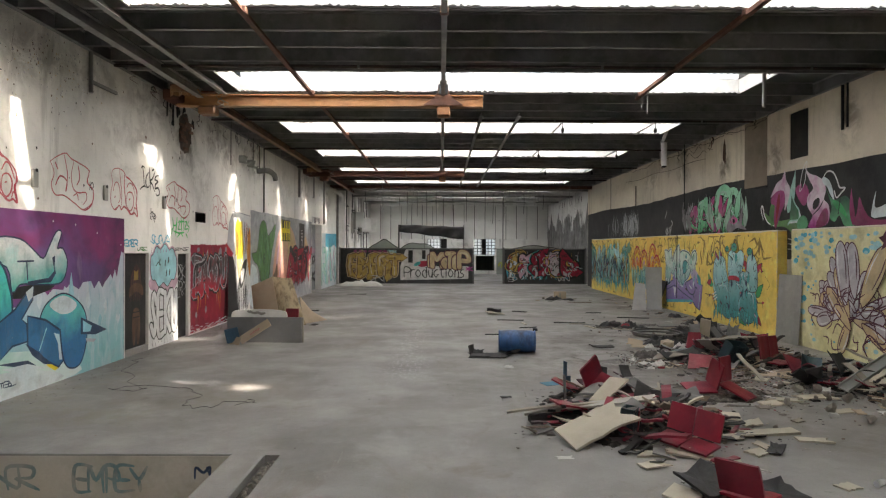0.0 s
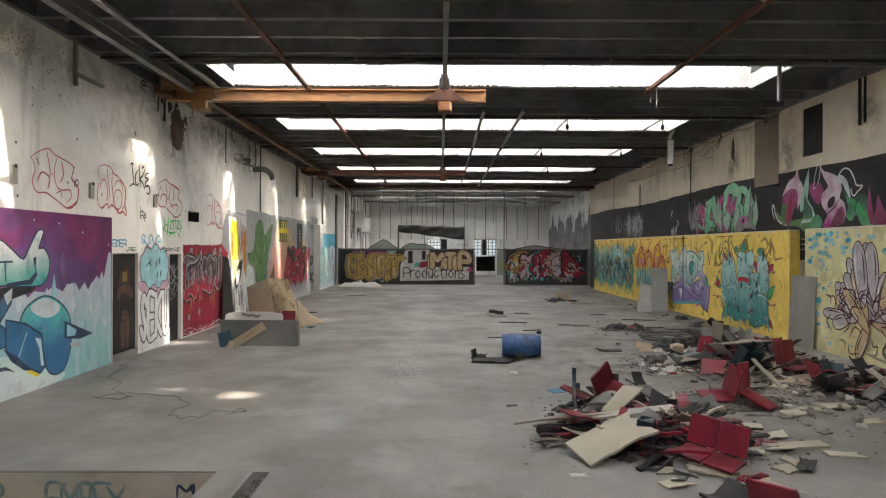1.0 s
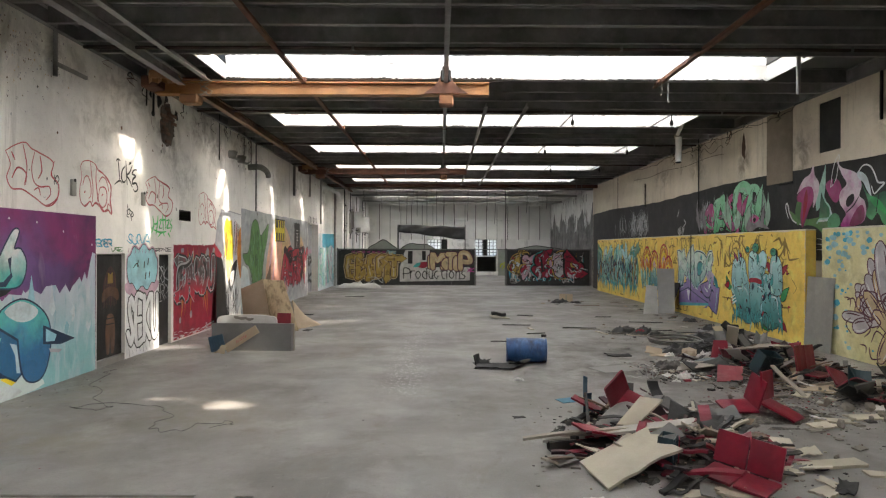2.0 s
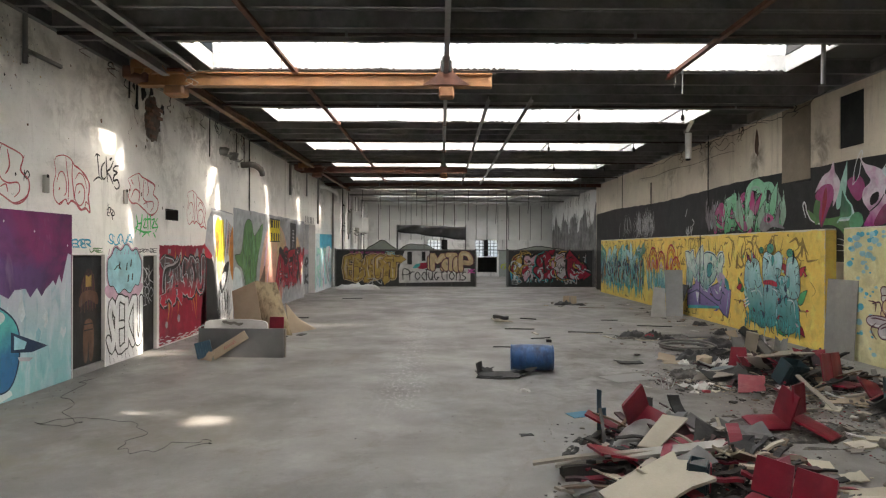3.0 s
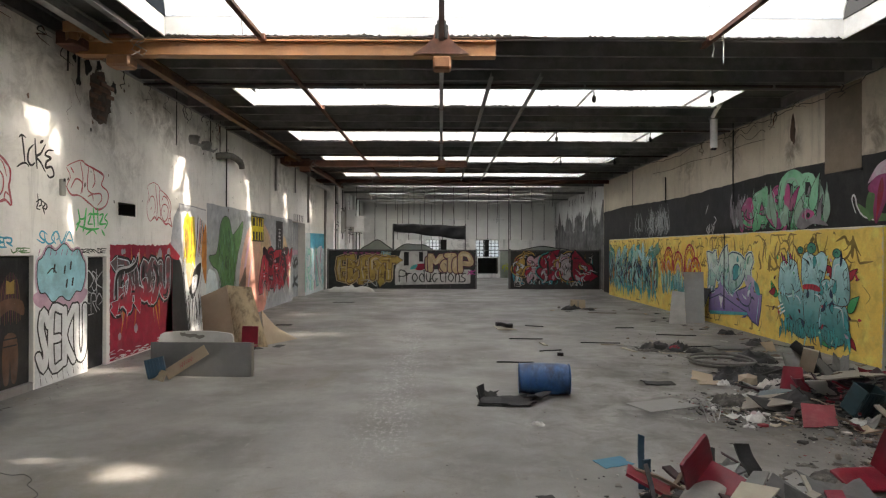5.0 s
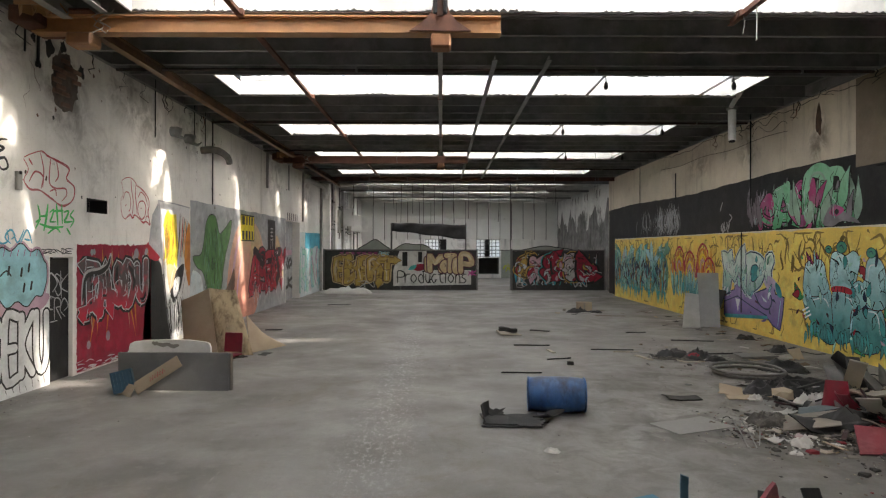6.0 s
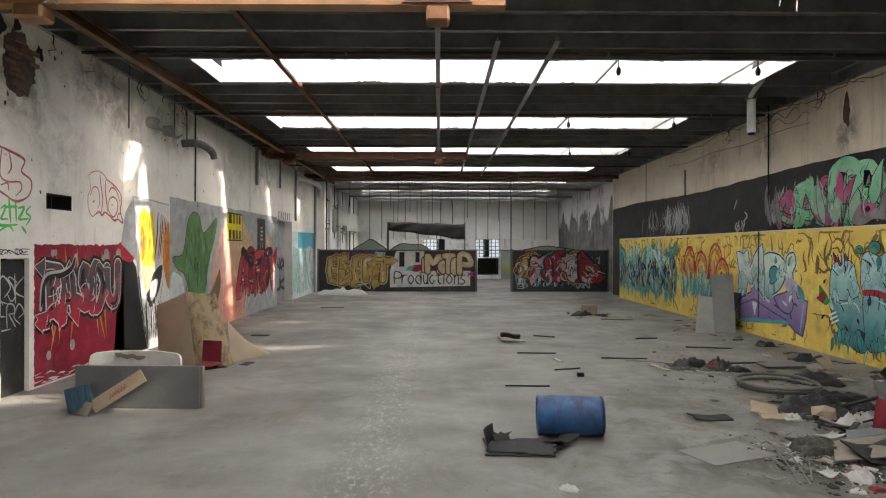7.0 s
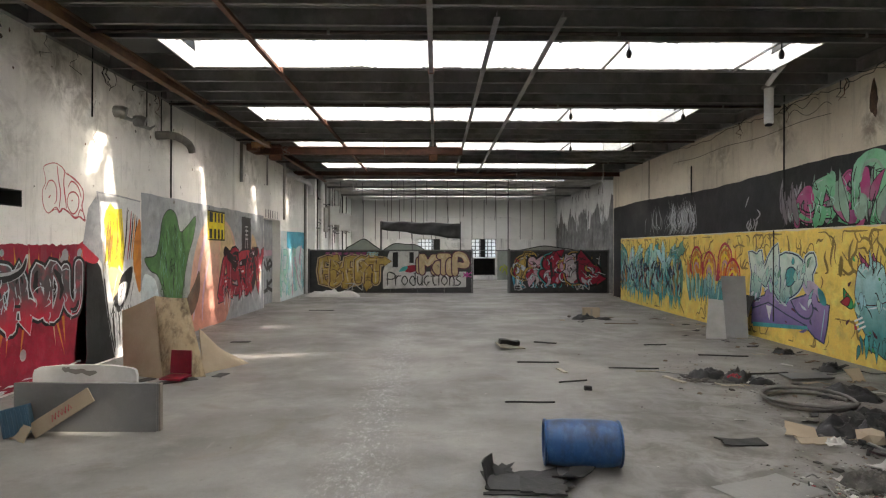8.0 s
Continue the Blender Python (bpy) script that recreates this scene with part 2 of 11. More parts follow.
WORN = worn_sheet("worn_sheet", 0.25, 0.72, 0.95)
TORN = worn_sheet("torn_sheet", 0.1, 0.4, 0.84)
# for rims added to spread a soft wash round the sun patches
THIN = worn_sheet("thin_sheet", 0.3, 0.75, 0.46)
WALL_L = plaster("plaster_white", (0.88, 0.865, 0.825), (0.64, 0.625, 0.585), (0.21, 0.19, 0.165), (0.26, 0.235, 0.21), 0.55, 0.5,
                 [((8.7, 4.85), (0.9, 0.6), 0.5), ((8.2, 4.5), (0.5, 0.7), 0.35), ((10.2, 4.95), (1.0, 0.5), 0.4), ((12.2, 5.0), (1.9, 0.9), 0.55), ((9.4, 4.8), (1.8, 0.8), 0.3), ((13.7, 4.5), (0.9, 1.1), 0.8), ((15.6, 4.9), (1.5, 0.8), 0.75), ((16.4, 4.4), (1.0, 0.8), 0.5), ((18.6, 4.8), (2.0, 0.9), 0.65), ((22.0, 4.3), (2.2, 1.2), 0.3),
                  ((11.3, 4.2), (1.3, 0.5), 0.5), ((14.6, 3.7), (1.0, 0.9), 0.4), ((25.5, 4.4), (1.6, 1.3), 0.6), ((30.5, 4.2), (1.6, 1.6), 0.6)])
WALL_R = plaster("plaster_cream", (0.70, 0.63, 0.51), (0.50, 0.44, 0.35), (0.16, 0.13, 0.10), (0.28, 0.25, 0.21), 0.55, 0.5,
                 [((16.7, 4.4), (0.5, 0.9), 0.8), ((19.6, 4.7), (0.8, 0.8), 0.6), ((14.2, 4.2), (0.6, 0.8), 0.7), ((22.5, 4.6), (1.2, 0.7), 0.5), ((11.6, 4.6), (0.5, 0.8), 0.7)])
WALL_S = plaster("plaster_soot", (0.76, 0.77, 0.76), (0.46, 0.465, 0.46), (0.035, 0.035, 0.035), (0.2, 0.2, 0.19), 0.6, 0.4,
                 [((34.0, 2.6), (1.5, 1.3), 0.95), ((36.5, 2.4), (1.8, 1.4), 0.95), ((39.5, 2.8), (1.8, 1.2), 0.9), ((42.5, 2.5), (2.0, 1.4), 0.9), ((35.2, 3.8), (0.6, 0.9), 0.8), ((38.0, 3.9), (0.7, 0.8), 0.7)])
WALL_F = plaster("plaster_far", (0.83, 0.83, 0.81), (0.6, 0.6, 0.58), (0.12, 0.12, 0.12), (0.2, 0.2, 0.19), 0.5, 0.7)
FLOOR = concrete_floor()
SHEET = skylight_sheet()
DUSTY = skylight_sheet("dusty_glass", 0.8)
# same sheet with its colour cut down, so the ends look shaded
END_SHEET = skylight_sheet("end_sheet", 0.1)
STEEL = surface("purlin_steel", (0.25, 0.25, 0.245), (0.10, 0.098, 0.094), (0.38, 0.378, 0.37), 0.42, 0.2, 1.5, 25, 0.7)
DECK = surface("roof_deck", (0.12, 0.121, 0.121), (0.05, 0.049, 0.048), (0.185, 0.187, 0.187), 0.7, 0.1, 0.8, 20, 0.8)
RUST = surface("rusty_steel", (0.17, 0.075, 0.05), (0.06, 0.035, 0.03), (0.30, 0.13, 0.07), 0.75, 0.2, 2.5, 35, 0.8)
ORANGE = surface("orange_enamel", (0.41, 0.20, 0.08), (0.15, 0.075, 0.045), (0.50, 0.28, 0.13), 0.5, 0.0, 1.6, 30, 0.75)
GREY_STEEL = surface("grey_steel", (0.30, 0.30, 0.29), (0.12, 0.11, 0.10), (0.45, 0.45, 0.44), 0.5, 0.4, 2, 30, 0.6)
CURB = surface("curb_white", (0.80, 0.80, 0.78), (0.36, 0.35, 0.33), (0.82, 0.82, 0.8), 0.8, 0, 1.0, 20, 0.6)
# near-black: dark parts, and unlit depth put into the colour of openings
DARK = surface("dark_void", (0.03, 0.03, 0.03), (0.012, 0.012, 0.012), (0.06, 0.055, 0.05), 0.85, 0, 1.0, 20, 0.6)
RUBBER = surface("black_rubber", (0.03, 0.03, 0.03), (0.012, 0.012, 0.012), (0.07, 0.068, 0.065), 0.7, 0, 4, 60, 0.6, 0.5)
# ---- builders ----
def link(name, bm, mats, parent=None, label="", smooth=False):
    """A bmesh as one mesh object; mats: one material or several slots."""
    me = bpy.data.meshes.new(name)
    for e in bm.edges:                                   # crisp corners
        if len(e.link_faces) == 2 and e.calc_face_angle(0) > 1.3:
            e.smooth = False
    bm.to_mesh(me)
    bm.free()
    for m in (mats if isinstance(mats, (list, tuple)) else [mats]):
        me.materials.append(m)
    if smooth:
        me.polygons.foreach_set("use_smooth", [True] * len(me.polygons))
    ob = new(name, me)
    if parent:
        ob.parent = parent
    if label:
        ob["label"] = label
    return ob


def part(name, bm, material, parent, label="", smooth=False):
    return link(name, bm, material, parent, label, smooth)


def thing(name, x=0, y=0, z=0, rz=0, label="", category="", group="", kind=""):
    """An empty at the base of a thing, which parents its parts."""
    e = new(name)
    e.empty_display_size = 0.1
    e.matrix_basis = pose(x, y, z, 0, 0, rz)
    return tagged(e, label, category, group, kind)


def add_box(bm, lo, hi, bevel=0.0, m=None, mat=0):
    """A box between two corners, its edges bevelled, moved by m."""
    c = [(a + b) / 2 for a, b in zip(lo, hi)]
    s = [abs(b - a) for a, b in zip(lo, hi)]
    r = bmesh.ops.create_cube(bm, size=1, matrix=Matrix.Translation(c) @ Matrix.Diagonal((*s, 1)))
    vs = r["verts"]
    if bevel:
        es = list({e for v in vs for e in v.link_edges})
        r2 = bmesh.ops.bevel(bm, geom=es, offset=bevel, segments=1, affect="EDGES", profile=0.5)
        vs = list({v for f in r2["faces"] for v in f.verts} | {v for v in vs if v.is_valid})
    if m is not None:
        bmesh.ops.transform(bm, matrix=m, verts=vs)
    if mat:
        for f in {f for v in vs for f in v.link_faces}:
            f.material_index = mat
    return vs


def box_bm(lo, hi, bevel=0.0, m=None):
    bm = bmesh.new()
    add_box(bm, lo, hi, bevel, m)
    return bm


def add_tube(bm, pts, radius, sides=8, closed=False, mat=0):
    """A round tube along points; radius: one number or one for each point."""
    pts = [Vector(p) for p in pts]
    n = len(pts)
    rings, up = [], Vector((0.13, 0.21, 0.97)).normalized()
    for i, p in enumerate(pts):
        a = pts[(i - 1) % n] if closed or i else pts[0]
        b = pts[(i + 1) % n] if closed or i < n - 1 else pts[-1]
        d = (b - a).normalized()
        u = d.cross(up)
        u = u.normalized() if u.length > 1e-3 else Vector((1, 0, 0))
        w = u.cross(d)
        r = radius[i] if isinstance(radius, (list, tuple)) else radius
        rings.append([bm.verts.new(p + (u * math.cos(k * math.tau / sides) + w * math.sin(k * math.tau / sides)) * r) for k in range(sides)])
    for i in range(n if closed else n - 1):
        for k in range(sides):
            f = bm.faces.new((rings[i][k], rings[i][(k + 1) % sides], rings[(i + 1) % n][(k + 1) % sides], rings[(i + 1) % n][k]))
            f.smooth, f.material_index = True, mat
    if not closed:
        bm.faces.new(rings[0]).material_index = mat
        bm.faces.new(rings[-1][::-1]).material_index = mat


def add_profile(bm, prof, axis, a, b, at):
    """A closed profile in the plane across axis ('x' or 'y'), drawn out from a to b; at: its (other, z) origin."""
    rows = []
    for t in (a, b):
        row = []
        for u, w in prof:
            row.append(bm.verts.new((t, at[0] + u, at[1] + w) if axis == "x" else (at[0] + u, t, at[1] + w)))
        rows.append(row)
    n = len(prof)
    for k in range(n):
        bm.faces.new((rows[0][k], rows[0][(k + 1) % n], rows[1][(k + 1) % n], rows[1][k]))
    bm.faces.new(rows[0][::-1])
    bm.faces.new(rows[1])
    bmesh.ops.recalc_face_normals(bm, faces=bm.faces)


def i_section(h, w, web, fl):
    """An I-beam's outline, its underside at 0."""
    a, b = w / 2, web / 2
    return [(-a, 0), (a, 0), (a, fl), (b, fl), (b, h - fl), (a, h - fl), (a, h), (-a, h), (-a, h - fl), (-b, h - fl), (-b, fl), (-a, fl)]


def slab(us, vs, solid, place, lo, hi):
    """A wall or floor out of a grid with openings through it: us, vs the grid lines, solid(u, v) tells whether a cell is there,
    place(u, v, d) turns it into the world, from depth lo (the face) to hi (the back)."""
    bm = bmesh.new()
    cache = {}

    def vert(i, j, d):
        k = (i, j, d)
        if k not in cache:
            cache[k] = bm.verts.new(place(us[i], vs[j], d))
        return cache[k]

    nu, nv = len(us) - 1, len(vs) - 1
    cell = [[solid((us[i] + us[i + 1]) / 2, (vs[j] + vs[j + 1]) / 2) for j in range(nv)] for i in range(nu)]
    for i in range(nu):
        for j in range(nv):
            if not cell[i][j]:
                continue
            bm.faces.new([vert(i, j, lo), vert(i + 1, j, lo), vert(i + 1, j + 1, lo), vert(i, j + 1, lo)])
            bm.faces.new([vert(i, j, hi), vert(i, j + 1, hi), vert(i + 1, j + 1, hi), vert(i + 1, j, hi)])
            for di, dj, e in ((-1, 0, ((0, 0), (0, 1))), (1, 0, ((1, 1), (1, 0))), (0, -1, ((1, 0), (0, 0))), (0, 1, ((0, 1), (1, 1)))):
                a, b = i + di, j + dj
                if not (0 <= a < nu and 0 <= b < nv and cell[a][b]):
                    p, q = e
                    bm.faces.new([vert(i + p[0], j + p[1], lo), vert(i + p[0], j + p[1], hi), vert(i + q[0], j + q[1], hi), vert(i + q[0], j + q[1], lo)])
    bmesh.ops.recalc_face_normals(bm, faces=bm.faces)
    return bm


def holed(ext, holes, place, lo, hi):
    """slab() for an extent (u0, u1, v0, v1) with rectangular holes."""
    us = sorted({ext[0], ext[1], *[h[0] for h in holes], *[h[1] for h in holes]})
    vs = sorted({ext[2], ext[3], *[h[2] for h in holes], *[h[3] for h in holes]})
    return slab(us, vs, lambda u, v: not any(h[0] < u < h[1] and h[2] < v < h[3] for h in holes), place, lo, hi)


# ---- large structure ----
XL, XR, XR2 = -5.8, 8.0, 7.77          # faces of the side walls; the thicker foot of the right one
Y0, YP, YF = -4.0, 33.9, 46.0          # back wall, half-height partition, far wall
ROOF, FLANGE = 5.58, 5.31              # underside of the deck, underside of the purlins
BAYS = [(-2.2 + 4.42 * k, -0.75 + 4.42 * k) for k in range(0, 11)]
SKX = (-4.15, 6.3)

PIT = (-5.2, -2.02, 3.4, 5.98)
DRAIN = (-1.68, -1.53, 3.2, 5.98)
floor = link("floor", holed((-6.4, 8.6, Y0 - 0.3, YF + 0.3), [PIT, DRAIN], lambda u, v, d: (u, v, d), 0.0, -0.75), FLOOR)
tagged(floor, "stained grey concrete floor of an abandoned factory hall", "floor", kind="structure")
sub = link("ground", box_bm((-14, -14, -1.0), (17, 56, -0.78)), surface("earth", (0.16, 0.14, 0.11)))
tagged(sub, "plain earth under the concrete floor", "ground", kind="structure")

LEFT_HOLES = [(11.1, 12.0, 0.0, 1.95), (13.32, 13.88, 0.0, 1.92), (14.25, 14.86, 2.66, 2.90), (27.0, 29.2, 0.0, 3.14)]
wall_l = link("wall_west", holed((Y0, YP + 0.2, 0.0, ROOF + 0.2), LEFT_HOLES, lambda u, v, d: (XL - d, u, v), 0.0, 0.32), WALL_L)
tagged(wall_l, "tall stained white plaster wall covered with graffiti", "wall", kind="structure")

RIGHT_HOLES = [(12.89, 13.58, 4.09, 5.14), (13.1, 13.65, 0.0, 1.82)]
wall_r = link("wall_east", holed((Y0, 32.2, 0.0, ROOF + 0.2), RIGHT_HOLES, lambda u, v, d: (XR + d, u, v), 0.0, 0.3), WALL_R)
tagged(wall_r, "tall dirty cream plaster wall with a black painted band", "wall", kind="structure")
foot_a = link("wall_east_foot", box_bm((XR2, 13.65, 0), (XR - 0.002, 30.4, 2.5), 0.012), WALL_R)
tagged(foot_a, "thicker lower wall painted yellow with graffiti letters", "wall", kind="structure")
foot_b = link("wall_east_foot_near", box_bm((XR2, Y0, 0), (XR - 0.002, 13.1, 2.5), 0.012), WALL_R)
tagged(foot_b, "thicker lower wall painted pale yellow with blue spots", "wall", kind="structure")
wall_s = link("wall_south", box_bm((-6.12, Y0 - 0.3, 0), (8.3, Y0, ROOF + 0.2)), WALL_L)
tagged(wall_s, "plain stained plaster end wall", "wall", kind="structure")

# the back part of the hall, past the partition
WIN = [(-1.0, 0.5, 1.5, 2.72), (2.6, 4.25, 1.5, 2.72)]
HATCH = (2.75, 4.2, 0.28, 1.42)
wall_n = link("wall_north", holed((-6.4, 9.2, 0.0, ROOF + 0.2), WIN + [HATCH], lambda u, v, d: (u, YF + d, v), 0.0, 0.25), WALL_F)
tagged(wall_n, "far white panelled end wall with two barred windows", "wall", kind="structure")
wall_nl = link("wall_north_west", box_bm((-5.85, YP + 0.2, 0), (-5.45, YF, ROOF + 0.2)), WALL_F)
tagged(wall_nl, "white wall of the rear bay with pipes", "wall", kind="structure")
wall_nr = link("wall_north_east", box_bm((8.3, 32.2, 0), (8.6, YF, ROOF + 0.2)), WALL_S)
tagged(wall_nr, "white wall of the rear bay, streaked with black soot", "wall", kind="structure")

PALE_DECK = surface("pale_deck", (0.76, 0.76, 0.74), (0.45, 0.45, 0.43), (0.82, 0.82, 0.8), 0.7, 0.0, 0.8, 20, 0.6)
for k, (y0, y1, mat, lab) in enumerate(((Y0 - 0.3, YP + 0.1, DECK, "dark metal roof deck with long skylight openings"), (YP + 0.1, YF + 0.25, PALE_DECK, "pale metal roof deck over the rear bay"))):
    ob = link(f"ceiling_{k + 1}", holed((-6.12, 9.2, y0, y1), [(SKX[0] - 0.012, SKX[1] + 0.012, max(a - 0.012, y0), min(b + 0.012, y1)) for a, b in BAYS if a < y1 and b > y0], lambda u, v, d: (u, v, d), ROOF, ROOF + 0.02), mat)
    tagged(ob, lab, "ceiling", kind="structure")

roof = link("roof", holed((-6.6, 9.4, Y0 - 0.5, YF + 0.5), [(SKX[0] - 0.03, SKX[1] + 0.03, a - 0.03, b + 0.03) for a, b in BAYS], lambda u, v, d: (u, v, d), ROOF + 0.024, ROOF + 0.05), surface("roof_gravel", (0.42, 0.40, 0.37)))
tagged(roof, "pale gravel roof over the metal deck", "roof", kind="structure")

# rooms added behind the side wall openings; the middle one coloured near-black as unlit
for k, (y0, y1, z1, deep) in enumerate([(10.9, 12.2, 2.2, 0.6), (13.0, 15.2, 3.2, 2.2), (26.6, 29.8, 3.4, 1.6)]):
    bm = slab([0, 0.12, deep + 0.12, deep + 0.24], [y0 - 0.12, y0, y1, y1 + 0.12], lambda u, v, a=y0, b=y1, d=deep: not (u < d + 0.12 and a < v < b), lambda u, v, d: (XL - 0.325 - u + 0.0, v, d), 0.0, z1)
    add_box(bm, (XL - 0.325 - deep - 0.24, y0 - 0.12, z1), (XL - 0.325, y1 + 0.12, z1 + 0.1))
    tagged(link(f"wall_side_room_{k + 1}", bm, DARK if k == 1 else WALL_L), "plain walls of an added side room, near-black where it stands unlit", "wall", kind="structure")
# near-black lining added in the small slot, as the shade inside it
bm = slab([14.25, 14.262, 14.848, 14.86], [2.66, 2.67, 2.89, 2.90], lambda u, v: not (14.262 < u < 14.848 and 2.67 < v < 2.89), lambda u, v, d: (XL - d, u, v), -0.004, 0.31)
link("slot_lining", bm, DARK, wall_l, "near-black lining added so that the wall slot looks unlit")
# shaft added behind the right wall, its shade put into the colour
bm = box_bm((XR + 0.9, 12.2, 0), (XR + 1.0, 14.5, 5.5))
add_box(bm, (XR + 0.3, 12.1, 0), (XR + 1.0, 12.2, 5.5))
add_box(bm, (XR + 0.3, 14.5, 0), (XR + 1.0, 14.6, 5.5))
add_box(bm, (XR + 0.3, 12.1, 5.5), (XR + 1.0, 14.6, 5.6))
# near-black panel plugs the window opening to read as unlit depth
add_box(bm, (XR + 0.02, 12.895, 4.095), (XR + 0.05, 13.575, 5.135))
tagged(link("wall_shaft", bm, DARK), "plain added walls behind the window opening, coloured near-black as unlit depth", "wall", kind="structure")

# ---- roof: purlins, skylights ----
purlin_sec = [(-0.035, 0), (0.035, 0), (0.035, 0.018), (0.006, 0.018), (0.006, 0.25), (0.05, 0.25), (0.05, 0.266), (-0.05, 0.266), (-0.05, 0.25), (-0.006, 0.25), (-0.006, 0.018), (-0.035, 0.018)]


def purlin(y):
    bm = bmesh.new()
    add_profile(bm, purlin_sec, "x", -5.70 if y < YP else -5.44, 7.90 if y < 32.2 else 8.29, (0, 0))
    ob = link("purlin", bm, STEEL if y < YP else surface("pale_steel", (0.74, 0.74, 0.72), (0.25, 0.25, 0.24), (0.6, 0.6, 0.59), 0.6, 0.1, 1.5, 25, 0.6))
    ob.location = (0, y, FLANGE)
    return tagged(ob, "long dark steel roof purlin spanning the hall", "beam", "roof purlins", "structure")


for k, (a, b) in enumerate(BAYS):
    nxt = BAYS[k + 1][0] if k + 1 < len(BAYS) else YF
    for y in [a - 0.05, b + 0.08] + [b + (nxt - b) * f for f in (0.29, 0.54, 0.79)]:
        if Y0 < y < YF:
            purlin(y)

# steel channels along the wall heads, on which the purlins end
for x, y1, sg in ((XL, YP, 1), (XR, 32.2, -1)):
    bm = bmesh.new()
    sec = [(0.002, 0), (0.09, 0), (0.09, 0.012), (0.016, 0.012), (0.016, 0.25), (0.09, 0.25), (0.09, 0.264), (0.002, 0.264)]
    add_profile(bm, [(u * sg, w) for u, w in sec], "y", Y0 + 0.01, y1, (x, FLANGE))
    tagged(link("wall_channel", bm, STEEL), "dark steel channel along the head of the wall", "beam", "wall channels", "structure")

PANE_Z = 6.2
# missing pieces of the sheets, by bay: centre, half sizes, raggedness
GAPS = {2: [(-2.05, 7.87, 1.2, 0.19, 0.03), (-3.4, 7.5, 0.3, 0.14), (5.81, 7.54, 0.26, 0.2), (5.24, 7.93, 0.17, 0.05, 0.0), (4.83, 7.84, 0.15, 0.045, 0.0)],
        3: [(-2.85, 11.62, 0.55, 0.26), (-2.3, 11.95, 0.24, 0.14), (-3.35, 11.35, 0.2, 0.12), (-0.75, 12.2, 0.4, 0.17), (2.1, 11.98, 0.4, 0.12), (2.85, 12.12, 0.75, 0.28, 0.0), (4.4, 11.9, 0.3, 0.05), (4.9, 11.6, 0.3, 0.05)],
        4: [(-2.78, 16.38, 0.95, 0.22, 0.4), (-3.9, 16.35, 0.18, 0.1), (-1.75, 16.62, 0.6, 0.2, 0.1), (-0.6, 16.5, 1.05, 0.36), (0.9, 16.42, 0.75, 0.3), (2.3, 16.4, 0.5, 0.14), (4.95, 16.3, 0.75, 0.22, 0.0), (5.95, 16.42, 0.4, 0.17, 0.0), (4.3, 15.95, 0.4, 0.07)],
        5: [(-3.05, 21.0, 0.3, 0.2), (-3.5, 21.2, 0.2, 0.12), (-2.1, 21.15, 0.85, 0.2), (-0.4, 21.1, 0.9, 0.3), (1.0, 21.05, 0.6, 0.28), (2.0, 21.05, 0.5, 0.26), (4.6, 20.6, 0.4, 0.14)],
        6: [(-2.9, 25.5, 0.7, 0.27), (-1.6, 25.55, 0.4, 0.16), (1.2, 25.5, 0.6, 0.15), (4.0, 25.0, 0.4, 0.1)],
        7: [(-2.8, 29.9, 0.7, 0.27), (0.3, 29.9, 0.6, 0.16)]}


def vault(v, a, b):
    """Height of the arched sheet across a skylight."""
    q = 1 - ((v - (a + b) / 2) / ((b - a) / 2 - 0.001)) ** 2
    return ROOF + 0.035 + (PANE_Z - ROOF - 0.035) * math.sqrt(max(q, 0.0))


def gone(k, u, v, z, grow=1.0):
    """Whether the sheet of bay k is worn through at (u, v), z high: patches are cut along the sun's rays."""
    u, v = u + SUN.x / SUN.z * (PANE_Z - z), v + SUN.y / SUN.z * (PANE_Z - z)
    for i, (cx, cy, a, b, *lean) in enumerate(GAPS.get(k, ())):
        n = noise.noise(Vector((u * 3.1 + k, v * 4.3, i * 1.7))) * 0.55 + noise.noise(Vector((u * 9 + k, v * 9, i * 2.3))) * 0.2
        if abs((u - cx) / a) ** 2.6 + abs((v - cy + (lean[0] if lean else 0.12) * (u - cx)) / b) ** 2.6 < grow * (1 + n):
            return True
    return False


